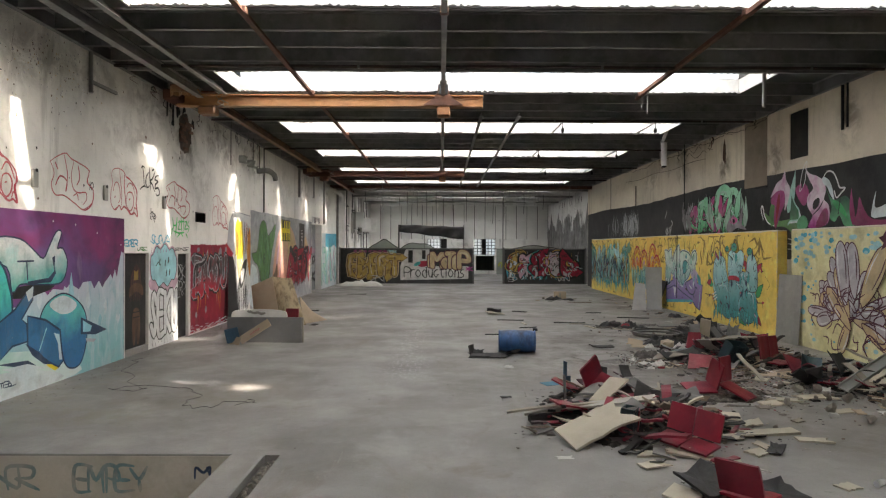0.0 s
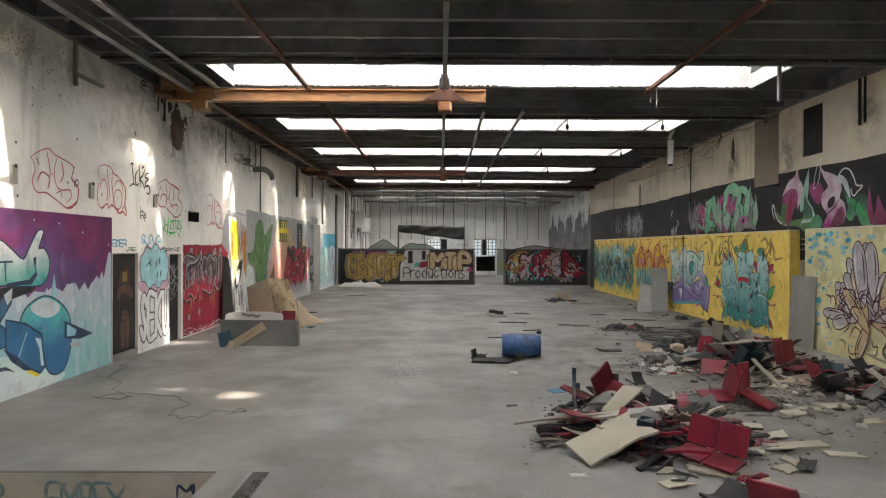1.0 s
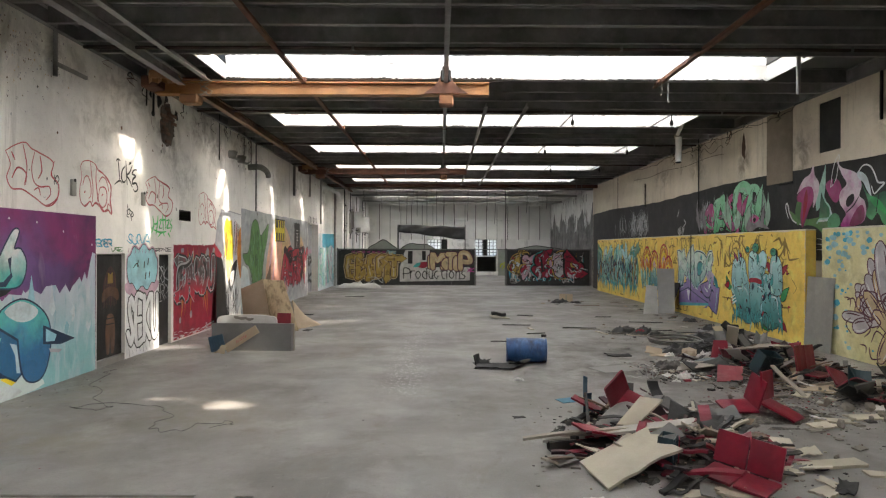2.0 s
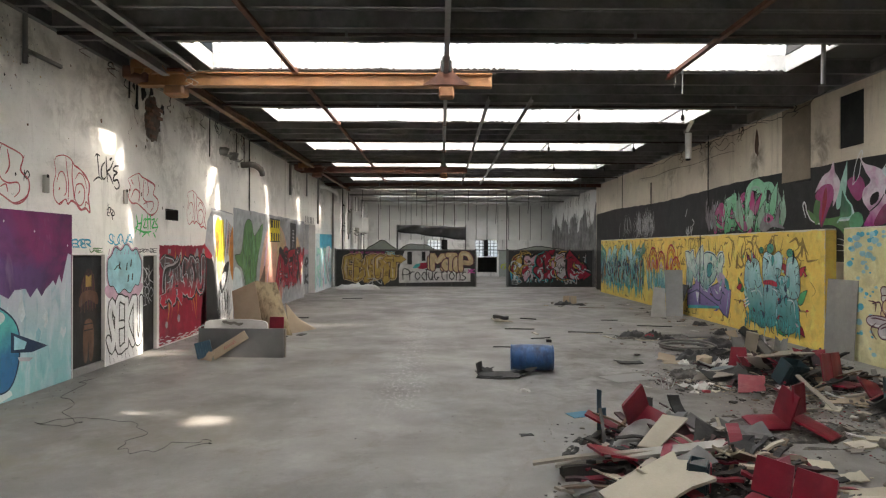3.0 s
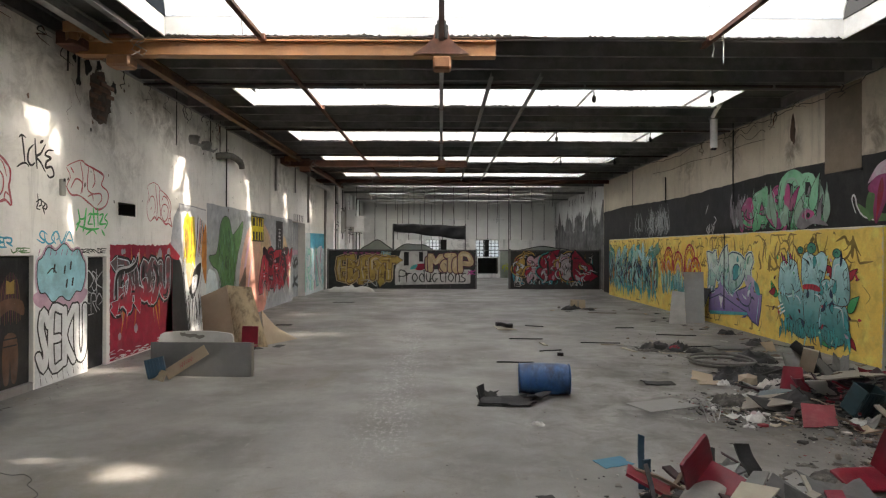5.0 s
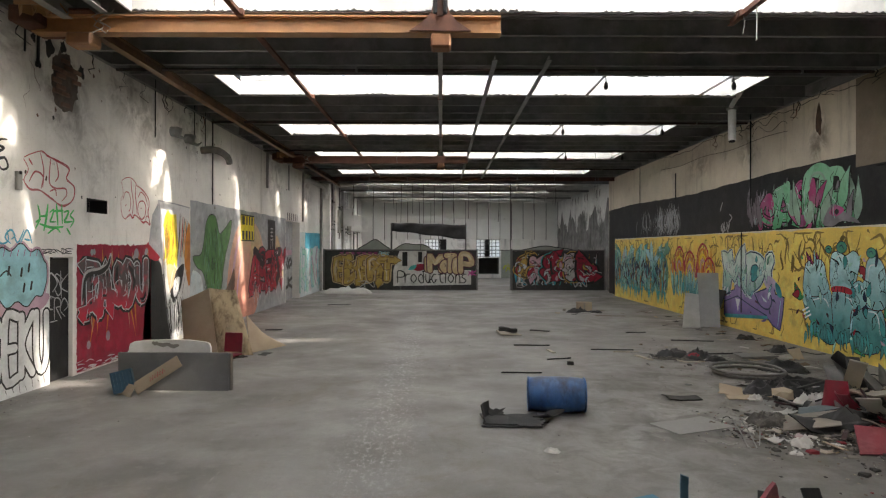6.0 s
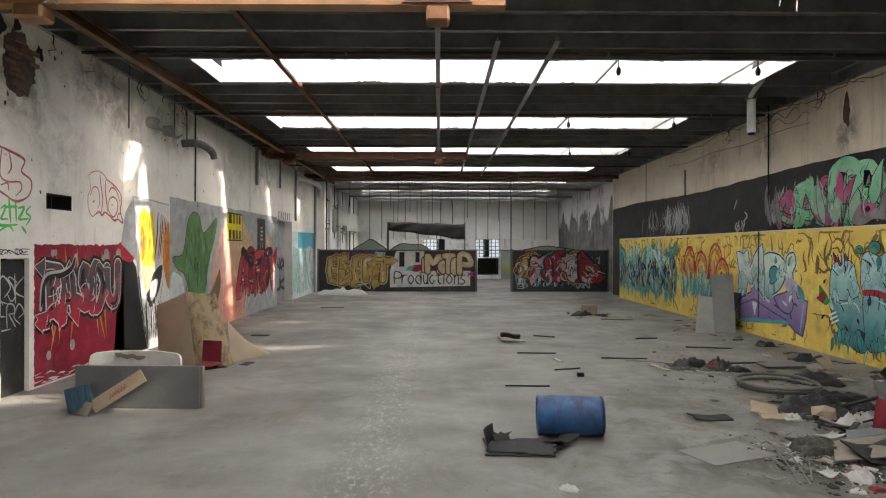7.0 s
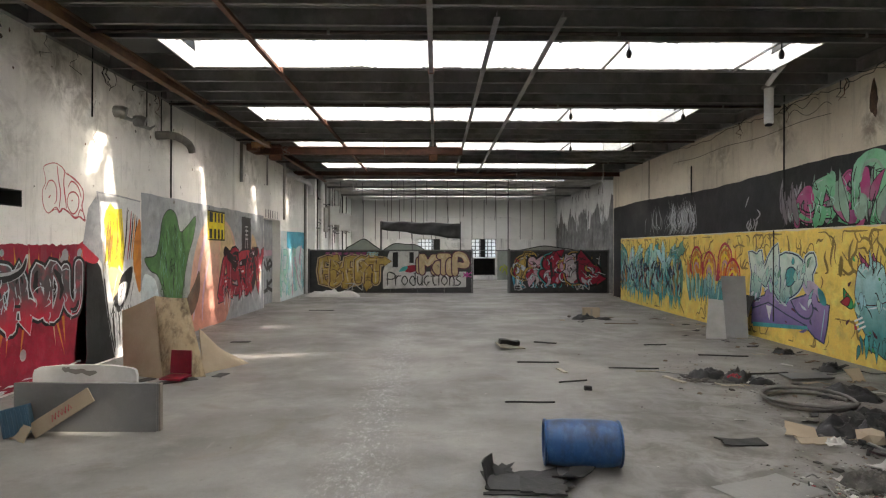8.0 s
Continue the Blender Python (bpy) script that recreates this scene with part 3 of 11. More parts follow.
def skylight(k, a, b):
    """A low vault: a steel kerb, arched milky sheets over it, upright end sheets, glazing bars between."""
    e = thing("skylight", 0, 0, 0, 0, "long vaulted roof skylight with milky weathered sheets", "skylight", "skylights", "structure")
    x0, x1 = SKX
    ring = lambda t, lo, hi, mat, name: part(name, slab([x0 - t, x0, x1, x1 + t], [a - t, a, b, b + t], lambda u, v: not (x0 < u < x1 and a < v < b), lambda u, v, d: (u, v, d), lo, hi), mat, e)
    ring(0.029, FLANGE + 0.012, ROOF + 0.056, CURB, "kerb")
    n, steps = 10, 40
    us = [x0 + (x1 - x0) * i / n for i in range(n + 1)]
    arc = [(a + b) / 2 - ((b - a) / 2 - 0.001) * math.cos(math.pi * t / steps) for t in range(steps + 1)]
    for i in range(n):
        p, q = us[i] + 0.002, us[i + 1] - 0.002
        holed_pane = any(g[0] + g[2] * 1.5 > p and g[0] - g[2] * 1.5 - 0.8 < q for g in GAPS.get(k, ()))
        gu, gv = ([p + (q - p) * t / 22 for t in range(23)], arc) if holed_pane else ([p, q], arc[::2])
        part("pane", slab(gu, gv, lambda u, v: not (holed_pane and gone(k, u, v, vault(v, a, b), 5.0)), lambda u, v, d: (u, v, vault(v, a, b) + d), 0.003, 0.012), SHEET, e)
        if holed_pane:
            for inner, outer, mat, lab in ((0.0, 1.0, TORN if k == 2 else WORN, "thin worn patch of the sheet"), (1.0, 5.0, THIN, "half-clear rim added to soften the sun patches")):
                ring_ = lambda u, v: gone(k, u, v, vault(v, a, b), outer) and not (inner and gone(k, u, v, vault(v, a, b), inner))
                bm = slab(gu, gv, ring_, lambda u, v, d: (u, v, vault(v, a, b) + d), 0.005, 0.010)
                if len(bm.faces):
                    part("worn_patch", bm, mat, e, lab)
                else:
                    bm.free()
    for u in us[1:-1]:
        bm = bmesh.new()
        add_tube(bm, [(u, v, vault(v, a, b) - 0.01) for v in arc[2:-2:2]], 0.011, 4)
        part("glazing_bar", bm, CURB, e)
    for x, sg in ((x0, 1), (x1, -1)):
        bm = bmesh.new()
        f = bm.faces.new([bm.verts.new((x, v, vault(v, a, b))) for v in arc])
        ex = bmesh.ops.extrude_face_region(bm, geom=[f])
        bmesh.ops.translate(bm, vec=(0.012 * sg, 0, 0), verts=[v for v in ex["geom"] if isinstance(v, bmesh.types.BMVert)])
        bmesh.ops.recalc_face_normals(bm, faces=bm.faces)
        end = part("end_sheet", bm, END_SHEET, e, "upright end sheet, its colour darkened to look shaded")
        bm = bmesh.new()
        add_tube(bm, [(x + 0.02 * sg, v, vault(v, a, b) - 0.015) for v in arc[1:-1:2]], 0.018, 5)
        part("end_rim", bm, CURB, end)
    # torn felt, ragged along both long kerbs
    rng = random.Random(50 + k)
    bm = bmesh.new()
    for y, base, up, amp in ((b - 0.03, FLANGE + 0.012, 1, 0.028), (a + 0.012, FLANGE + 0.016, -1, 0.02)):
        prev, x = None, x0 + 0.02
        while x < x1 - 0.03:
            h = amp * max(0.0, noise.noise(Vector((x * 1.3, k * 7.1, up))) * 1.1 + noise.noise(Vector((x * 17.0, k * 3.3, up))) * 1.2 + noise.noise(Vector((x * 41.0, k, up))) * 0.7 + 0.15)
            yy = y + 0.008 * noise.noise(Vector((x * 5, k, 3)))
            cur = [bm.verts.new((x, yy, base - up * 0.01)), bm.verts.new((x, yy, base + up * h)), bm.verts.new((x, yy + 0.012, base + up * h)), bm.verts.new((x, yy + 0.012, base - up * 0.01))]
            if prev:
                for i in range(4):
                    bm.faces.new((prev[i], prev[(i + 1) % 4], cur[(i + 1) % 4], cur[i]))
            prev = cur
            x += rng.uniform(0.01, 0.035)
    bmesh.ops.recalc_face_normals(bm, faces=bm.faces)
    part("felt_edge", bm, DARK, e, "ragged dark roofing felt along the edge")
    return e


for k, (a, b) in enumerate(BAYS):
    skylight(k, a, b)
# ---- cranes, rails and pipes under the roof ----
def beam(name, axis, a, b, at, sec, mat, label, group=""):
    bm = bmesh.new()
    add_profile(bm, sec, axis, a, b, (0, 0))
    ob = link(name, bm, mat)
    ob.location = (0, at[0], at[1]) if axis == "x" else (at[0], 0, at[1])
    return tagged(ob, label, "beam", group)


def crane(y, x1, mat, label):
    """A light overhead crane: I-beam bridge, end carriage with bent guard, trolley and hook block."""
    e = thing("overhead_crane", 0, y, 0, 0, label, "crane", "cranes")
    bm = bmesh.new()
    add_profile(bm, i_section(0.24, 0.20, 0.02, 0.022), "x", -5.45, x1, (0, 5.0))
    part("bridge_beam", bm, mat, e)
    bm = box_bm((-5.62, -0.32, 5.07), (-5.3, 0.42, 5.29), 0.02)
    add_box(bm, (-5.5, -0.25, 5.25), (-5.0, -0.2, 5.4), 0.01)
    add_box(bm, (-5.42, -0.22, 5.24), (-4.6, 0.2, 5.275), 0.01)
    carriage = part("end_carriage", bm, RUST, e, "rusty end carriage")
    bm = bmesh.new()
    rng = random.Random(3)
    for i in range(5):
        p = Vector((-5.35 + 0.1 * i, -0.3, 5.2 + rng.uniform(-0.05, 0.05)))
        add_tube(bm, [p, p + Vector((0.06, -0.1, 0.12 + rng.uniform(-0.03, 0.05))), p + Vector((0.14, -0.05, -0.02))], 0.012, 5)
    part("bent_guard", bm, ORANGE, carriage, "bent orange rods")
    part("guard_plate", box_bm((-5.25, -0.36, 5.16), (-4.95, -0.33, 5.3), 0, pose(0, 0, 0, 4, 0, 0)), ORANGE, carriage, "bent orange sheet guard")
    bm = bmesh.new()
    fold = [[bm.verts.new((-5.45 + 0.09 * i, -0.36 + 0.03 * rng.uniform(-1, 1) - 0.05 * (i % 2), 5.12 + 0.06 * j + (0.05 * (i % 2) if j else 0) + rng.uniform(-0.02, 0.03))) for j in range(4)] for i in range(6)]
    for i in range(5):
        for j in range(3):
            if not (j == 2 and i in (1, 4)):
                bm.faces.new((fold[i][j], fold[i + 1][j], fold[i + 1][j + 1], fold[i][j + 1]))
    guard = part("crumpled_guard", bm, ORANGE, carriage, "crumpled orange sheet guard")
    guard.modifiers.new("thickness", "SOLIDIFY").thickness = 0.006
    part("wheel_bracket", box_bm((-4.98, -0.14, 4.82), (-4.62, 0.14, 4.998), 0.03), mat, e)
    bm = bmesh.new()
    for s in (-1, 1):
        vs = [bm.verts.new((0.1 + u, s * 0.13, w)) for u, w in ((-0.42, 5.02), (0.42, 5.02), (0.24, 5.14), (0.13, 5.26), (0.1, 5.36), (-0.1, 5.36), (-0.13, 5.26), (-0.24, 5.14))]
        bm.faces.new(vs)
    f = list(bm.faces)
    for i in range(8):
        a, b = f[0].verts[i], f[0].verts[(i + 1) % 8]
        c, d = f[1].verts[(i + 1) % 8], f[1].verts[i]
        bm.faces.new((a, b, c, d))
    bmesh.ops.recalc_face_normals(bm, faces=bm.faces)
    trolley = part("trolley_plate", bm, RUST, e)
    bm = box_bm((-0.0, -0.16, 5.24), (0.2, 0.16, 5.46), 0.02)
    add_box(bm, (0.03, -0.08, 5.44), (0.17, 0.08, 5.56), 0.02)
    part("trolley_motor", bm, DARK, trolley, "dark trolley motor")
    part("hook_block", box_bm((-0.03, -0.13, 4.8), (0.25, 0.13, 4.998), 0.03), surface("burnt_orange", (0.27, 0.115, 0.05), (0.12, 0.06, 0.035), (0.36, 0.17, 0.08), 0.6, 0, 3, 30, 0.7), e)
    bm = bmesh.new()
    for i, (dx, dz) in enumerate(((0.0, 0.0), (0.05, 0.03), (-0.04, 0.02))):
        pts = [Vector((-4.45 + dx + 0.1 * math.sin(k * 1.3 + i), -0.13 - 0.02 * k, 5.28 + dz - 0.06 * k)) for k in range(7)]
        add_tube(bm, pts, 0.007, 5)
    part("dangling_wire", bm, GREY_STEEL, e)
    return e


crane(12.5, 0.93, ORANGE, "orange overhead crane beam with a rusty trolley and torn wires")
crane(24.8, 1.03, RUST, "rust-brown overhead crane beam hanging below the roof")

RAIL = i_section(0.18, 0.13, 0.014, 0.016)
beam("runway_beam", "y", Y0, 12.28, (-4.88, 5.125), RAIL, GREY_STEEL, "grey steel crane runway beam under the roof")
beam("runway_beam", "y", 12.93, 24.38, (-4.88, 5.125), RAIL, surface("brown_enamel", (0.18, 0.085, 0.04), (0.06, 0.036, 0.026), (0.30, 0.16, 0.065), 0.6, 0.0, 1.6, 30, 0.8), "brown painted crane runway beam under the roof")
beam("runway_beam", "y", 25.23, 33.6, (-4.88, 5.125), RAIL, RUST, "rusty crane runway beam under the roof")
CH = [(-0.05, 0), (0.05, 0), (0.05, 0.012), (-0.038, 0.012), (-0.038, 0.12), (-0.05, 0.12)]
beam("channel_bar", "y", Y0, 12.2, (-4.36, 5.186), CH, GREY_STEEL, "grey steel channel along the skylight edge")
ANGLE = [(-0.04, 0), (0.04, 0), (0.04, 0.012), (0.006, 0.012), (0.006, 0.09), (-0.006, 0.09), (-0.006, 0.012), (-0.04, 0.012)]
beam("roof_rail", "y", Y0, 30.8, (-2.62, 5.216), ANGLE, RUST, "thin rusty rail under the purlins", "roof rails")
beam("roof_rail", "y", Y0, 12.7, (4.2, 5.216), ANGLE, RUST, "thin rusty rail under the purlins", "roof rails")
beam("roof_rail", "y", Y0, 24.5, (0.1, 5.216 + 0.005), ANGLE, STEEL, "dark steel rail in the middle of the roof", "roof rails")
beam("roof_rail", "y", 14.25, 31.0, (1.02, 5.216), ANGLE, STEEL, "dark steel rail under the purlins", "roof rails")
beam("roof_rail", "y", 14.25, 31.0, (1.93, 5.216), ANGLE, STEEL, "dark steel rail under the purlins", "roof rails")
# rusty pipes that cross the hall before each skylight, on short straps
for k in range(3, 8):
    y = BAYS[k][0] - 0.5
    e = thing("cross_pipe", 0, y, 5.262, 0, "thin rusty pipe crossing the hall under the purlins", "pipe", "cross pipes")
    bm = bmesh.new()
    add_tube(bm, [(-5.7 + 13.6 * i / 12, 0, 0.006 * math.sin(i * 1.7 + k)) for i in range(13)], 0.028, 8)
    part("pipe", bm, surface("dark_rust", (0.075, 0.05, 0.043), (0.03, 0.025, 0.023), (0.13, 0.075, 0.055), 0.7, 0.1, 3, 35, 0.8), e)
    for x in (-5.0, -1.4, 2.9, 6.6):
        part("strap", box_bm((x - 0.02, -0.036, -0.036), (x + 0.02, 0.036, 0.046), 0.004), STEEL, e)
# clamps that hang the rails
for x in (-2.62, 0.1, 4.2):
    for y in (8.1, 12.4, 16.9, 21.2):
        if not (x == 0.1 and y == 12.4) and not (x > 4 and y > 12.6):
            c = link("rail_clamp", box_bm((-0.06, -0.05, 0), (0.06, 0.05, 0.09), 0.01), RUST)
            c.location = (x, y - 0.02, 5.22)
            tagged(c, "small rusty clamp holding a roof rail", "clamp", "rail clamps")
# big trusses under the roof near the rear bay
for y, z, h, m in ((31.3, 5.15, 0.16, RUST), (33.0, 5.2, 0.11, STEEL), (37.2, 5.21, 0.1, STEEL), (41.7, 5.21, 0.1, STEEL)):
    beam("cross_beam", "x", -5.79 if y < 34 else -5.44, 7.99 if y < 32.2 else 8.29, (y, z), i_section(h, 0.16, 0.02, 0.02), m, "heavy steel cross beam below the roof", "cross beams")


def hanger(x, y, z0, r, mat, name="hanger_rod", label="grey steel rod hanging from the roof", z1=5.312):
    bm = bmesh.new()
    add_tube(bm, [(0, 0, 0), (0, 0, z1 - z0)], r, 8)
    ob = link(name, bm, mat)
    ob.location = (x, y, z0)
    return tagged(ob, label, "pipe", "hanging rods")


hanger(6.02, 11.1 - 0.09, 4.68, 0.035, GREY_STEEL)
# white down pipe with its feed from the skylight
e = thing("down_pipe", 6.68, 17.70, 4.52, 0, "white plastic down pipe hanging from the skylight edge", "pipe")
PVC = surface("white_pvc", (0.68, 0.68, 0.66), (0.4, 0.39, 0.37), (0.78, 0.78, 0.76), 0.4, 0, 3, 40, 0.4)
bm = bmesh.new()
add_tube(bm, [(0, 0, 0), (0, 0, 0.74)], 0.085, 14)
b = part("pipe", bm, PVC, e)
bm = bmesh.new()
add_tube(bm, [(-0.05, -0.05, 0.74), (-0.12, -0.35, 0.80), (-0.3, -1.0, 0.84)], 0.05, 10)
part("feed_pipe", bm, PVC, e)
part("collar", box_bm((-0.1, -0.1, 0.68), (0.1, 0.1, 0.75), 0.02), GREY_STEEL, b)
part("end_cap", box_bm((-0.06, -0.06, -0.05), (0.06, 0.06, 0.0), 0.02), DARK, b)


# lamps and spot fittings that hang in the skylights
SPOT = [(3.2, 15.43), (5.6, 15.43), (3.3, 19.85), (5.9, 19.85), (4.3, 24.27), (6.2, 24.27)]
for i, (x, y) in enumerate(SPOT):
    e = thing("lamp_holder", x, y, 5.1, 0, "small black bare lamp holder on a rod", "lamp", "lamp holders")
    bm = bmesh.new()
    add_tube(bm, [(0, 0, 0.07), (0, 0, 0.235)], 0.012, 6)
    b = part("rod", bm, DARK, e)
    bm = bmesh.new()
    add_tube(bm, [(0, 0, -0.05), (0, 0, 0.0), (0, 0, 0.05), (0, 0, 0.09)], [0.028, 0.045, 0.04, 0.02], 10)
    part("socket", bm, DARK, b)
    b = link("lamp_bar", box_bm((-0.02, -0.32, 0), (0.02, 1.17, 0.03)), GREY_STEEL)
    b.location = (x, BAYS[int((y + 2.3) // 4.42)][0] + 0.3, 5.312)
    tagged(b, "thin grey bar across the skylight", "bar", "lamp bars")

# loose wires that hang from the purlins
def wire(pts, r, mat, label="loose thin wire hanging from the roof"):
    bm = bmesh.new()
    add_tube(bm, pts, r, 5)
    return tagged(link("wire", bm, mat), label, "wire", "loose wires")


WIRE = surface("pale_wire", (0.35, 0.34, 0.32))
wire([(4.2, 12.0, 5.225), (4.21, 12.01, 5.1), (4.2, 12.0, 4.78)], 0.008, WIRE)
wire([(4.21, 12.35, 5.225), (4.22, 12.34, 5.1), (4.2, 12.35, 4.98)], 0.006, WIRE)
wire([(6.55, 8.17, 5.33), (6.6, 8.17, 5.0), (6.5, 8.19, 4.8), (6.62, 8.17, 4.55)], 0.005, DARK)
wire([(-2.6, 11.4, 5.22), (-2.6, 11.42, 5.1), (-2.59, 11.4, 4.95)], 0.006, DARK)
for i in range(7):
    r = random.Random(i)
    x, y = r.uniform(-4, 7), (24.27, 25.85, 28.69, 30.27)[i % 4]
    wire([(x, y, 5.33), (x + 0.05, y, 4.9), (x - 0.02, y, 4.9 - r.uniform(0.1, 1.2))], 0.008, GREY_STEEL)

# ---- left wall fittings ----
bm = bmesh.new()
add_tube(bm, [(XL + 0.05, 9.94, 4.62), (XL + 0.05, 9.94, 5.45)], 0.035, 8)
ob = tagged(link("wall_pipe", bm, GREY_STEEL), "grey vertical pipe stub high on the wall", "pipe")
ob = tagged(link("wall_bracket", box_bm((XL + 0.002, 9.98, 4.79), (XL + 0.05, 10.76, 4.85), 0.008), GREY_STEEL), "thin steel bracket bar on the wall", "bracket")
PLATE = surface("plate_grey", (0.36, 0.35, 0.32))
for y, z in ((8.62, 3.05), (10.42, 3.0), (12.62, 3.0)):
    e = thing("switch_box", XL, y, z, 0, "narrow grey metal switch box screwed to the wall", "switch box", "switch boxes")
    b = part("box", box_bm((0.002, -0.055, -0.13), (0.045, 0.055, 0.13), 0.008), PLATE, e)
    part("knob", box_bm((0.046, -0.02, 0.14 - 0.05), (0.06, 0.02, 0.14), 0.005), DARK, b)
for y, z in ((17.37, 4.62), (18.1, 4.6)):
    e = thing("vent_stub", XL, y, z, 0, "broken sheet-metal vent stub sticking out of the wall", "vent", "vent stubs")
    bm = bmesh.new()
    add_tube(bm, [(0.0, 0, 0.0), (0.14, 0, 0.0), (0.2, 0.02, -0.02)], [0.11, 0.11, 0.1], 12)
    b = part("collar", bm, GREY_STEEL, e)
    bm = bmesh.new()
    add_tube(bm, [(0.05, 0.1, -0.06), (0.16, 0.28, -0.1), (0.24, 0.34, -0.02)], [0.05, 0.035, 0.012], 6)
    part("torn_flap", bm, GREY_STEEL, b)
e = thing("exhaust_pipe", XL, 19.3, 4.56, 0, "dented grey exhaust pipe bent along the wall", "pipe")
bm = bmesh.new()
add_tube(bm, [(0.0, -0.3, -0.08), (0.14, -0.29, -0.07), (0.19, -0.1, -0.03), (0.2, 0.25, 0.0), (0.2, 0.6, -0.01), (0.2, 0.9, -0.05), (0.2, 1.05, -0.13), (0.2, 1.09, -0.22)], [0.09, 0.09, 0.088, 0.092, 0.088, 0.09, 0.085, 0.08], 14)
part("pipe", bm, surface("dirty_steel", (0.17, 0.16, 0.145), (0.07, 0.06, 0.05), (0.26, 0.25, 0.235), 0.6, 0.2, 3, 30, 0.8), e)
e = thing("exhaust_pipe", XL, 30.2, 5.0, 0, "pale pipe with a bend high on the wall", "pipe")
bm = bmesh.new()
add_tube(bm, [(0.0, 0, 0.0), (0.18, 0.05, 0.02), (0.26, 1.2, 0.0), (0.28, 2.6, 0.02), (0.3, 3.0, -0.1), (0.3, 3.05, -0.5)], 0.11, 12)
part("pipe", bm, CURB, e)


def conduit(x, y, z0, z1, r, mat, label="thin conduit running down the wall"):
    bm = bmesh.new()
    add_tube(bm, [(0, 0, 0), (0, 0.004, (z1 - z0) * 0.5), (0, 0, z1 - z0)], r, 6)
    ob = link("conduit", bm, mat)
    ob.location = (x, y, z0)
    return tagged(ob, label, "conduit", "wall conduits")


for y, z0, z1, r in ((16.6, 4.35, 5.55, 0.012), (18.55, 4.6, 5.55, 0.012), (19.2, 4.5, 5.55, 0.012), (19.67, 3.2, 5.55, 0.018), (24.43, 4.1, 5.5, 0.05), (27.3, 4.3, 5.5, 0.03), (29.6, 3.2, 5.5, 0.05), (33.3, 0.0, 5.5, 0.07), (13.02, 4.75, 5.56, 0.02), (12.75, 4.85, 5.56, 0.014)):
    conduit(XL + r + 0.003, y, z0, z1, r, DARK if r < 0.03 else GREY_STEEL)
for y, z0, z1, r in ((11.62, 4.45, 5.35, 0.02), (11.75, 4.42, 5.3, 0.028), (19.39, 2.52, 5.5, 0.016), (24.2, 3.7, 4.6, 0.02), (27.8, 3.75, 5.4, 0.012)):
    conduit(XR - r - 0.003, y, z0, z1, r, DARK)
conduit(XR2 - 0.02, 19.39, 0.45, 2.49, 0.014, DARK)
# cables that loop along the right wall
for i, (y0, y1, z) in enumerate(((17.8, 25.5, 4.75), (17.8, 19.2, 4.9), (18.2, 19.6, 5.1))):
    n = 40
    pts = [(XR - 0.02, y0 + (y1 - y0) * k / n, z + 0.1 * k / n + 0.03 * math.sin(k * 0.35 + i) + (0.1 * math.sin(k * math.pi / n * (2 + i)) if i else 0.0)) for k in range(n + 1)]
    bm = bmesh.new()
    add_tube(bm, pts, 0.006, 5)
    tagged(link("cable", bm, DARK), "loose black cable strung along the wall", "cable", "wall cables")

# exposed brickwork where the plaster broke away
BRICK = surface("old_brick", (0.27, 0.155, 0.115), (0.10, 0.065, 0.05), (0.36, 0.24, 0.19), 0.9, 0, 5, 40, 0.7, 0.5, vary=0.4)
bm = bmesh.new()
hole = []
for k in range(56):
    t = k * math.tau / 56
    q = 1 + 0.28 * noise.noise(Vector((2.2 * math.cos(t), 2.2 * math.sin(t), 3.0))) + 0.16 * noise.noise(Vector((7 * math.cos(t), 7 * math.sin(t), 9.0)))
    hole.append((13.66 + 0.33 * q * math.cos(t), 4.65 + 0.46 * q * math.sin(t)))
f = bm.faces.new([bm.verts.new((XL + 0.001, u, v)) for u, v in hole])
ex = bmesh.ops.extrude_face_region(bm, geom=[f])
bmesh.ops.translate(bm, vec=(0.004, 0, 0), verts=[v for v in ex["geom"] if isinstance(v, bmesh.types.BMVert)])
bmesh.ops.recalc_face_normals(bm, faces=bm.faces)
bed = link("broken_patch", bm, surface("bared_render", (0.15, 0.115, 0.095), (0.05, 0.042, 0.036), (0.26, 0.21, 0.175), 0.9, 0, 4, 40, 0.8, 0.6))
bed.parent = wall_l
bed["label"] = "dark hole in the plaster"
# small cavities: flat near-black patches in place of shaded depth
for cy, cz, rr, sd in ((13.3, 5.08, 0.1, 1), (13.62, 5.2, 0.07, 2), (13.05, 4.78, 0.06, 3), (14.1, 4.95, 0.08, 4), (12.95, 5.12, 0.05, 5)):
    bm = bmesh.new()
    f = bm.faces.new([bm.verts.new((XL + 0.001, cy + rr * math.cos(t) * (1 + 0.3 * math.sin(3 * t + sd)), cz + rr * 1.3 * math.sin(t) * (1 + 0.25 * math.cos(4 * t + sd)))) for t in [k * math.tau / 18 for k in range(18)]])
    ex = bmesh.ops.extrude_face_region(bm, geom=[f])
    bmesh.ops.translate(bm, vec=(0.003, 0, 0), verts=[v for v in ex["geom"] if isinstance(v, bmesh.types.BMVert)])
    bmesh.ops.recalc_face_normals(bm, faces=bm.faces)
    link("broken_patch", bm, DARK, wall_l, "flat near-black patch painted as the shade of a small hole")
brick_me = None
rng = random.Random(8)
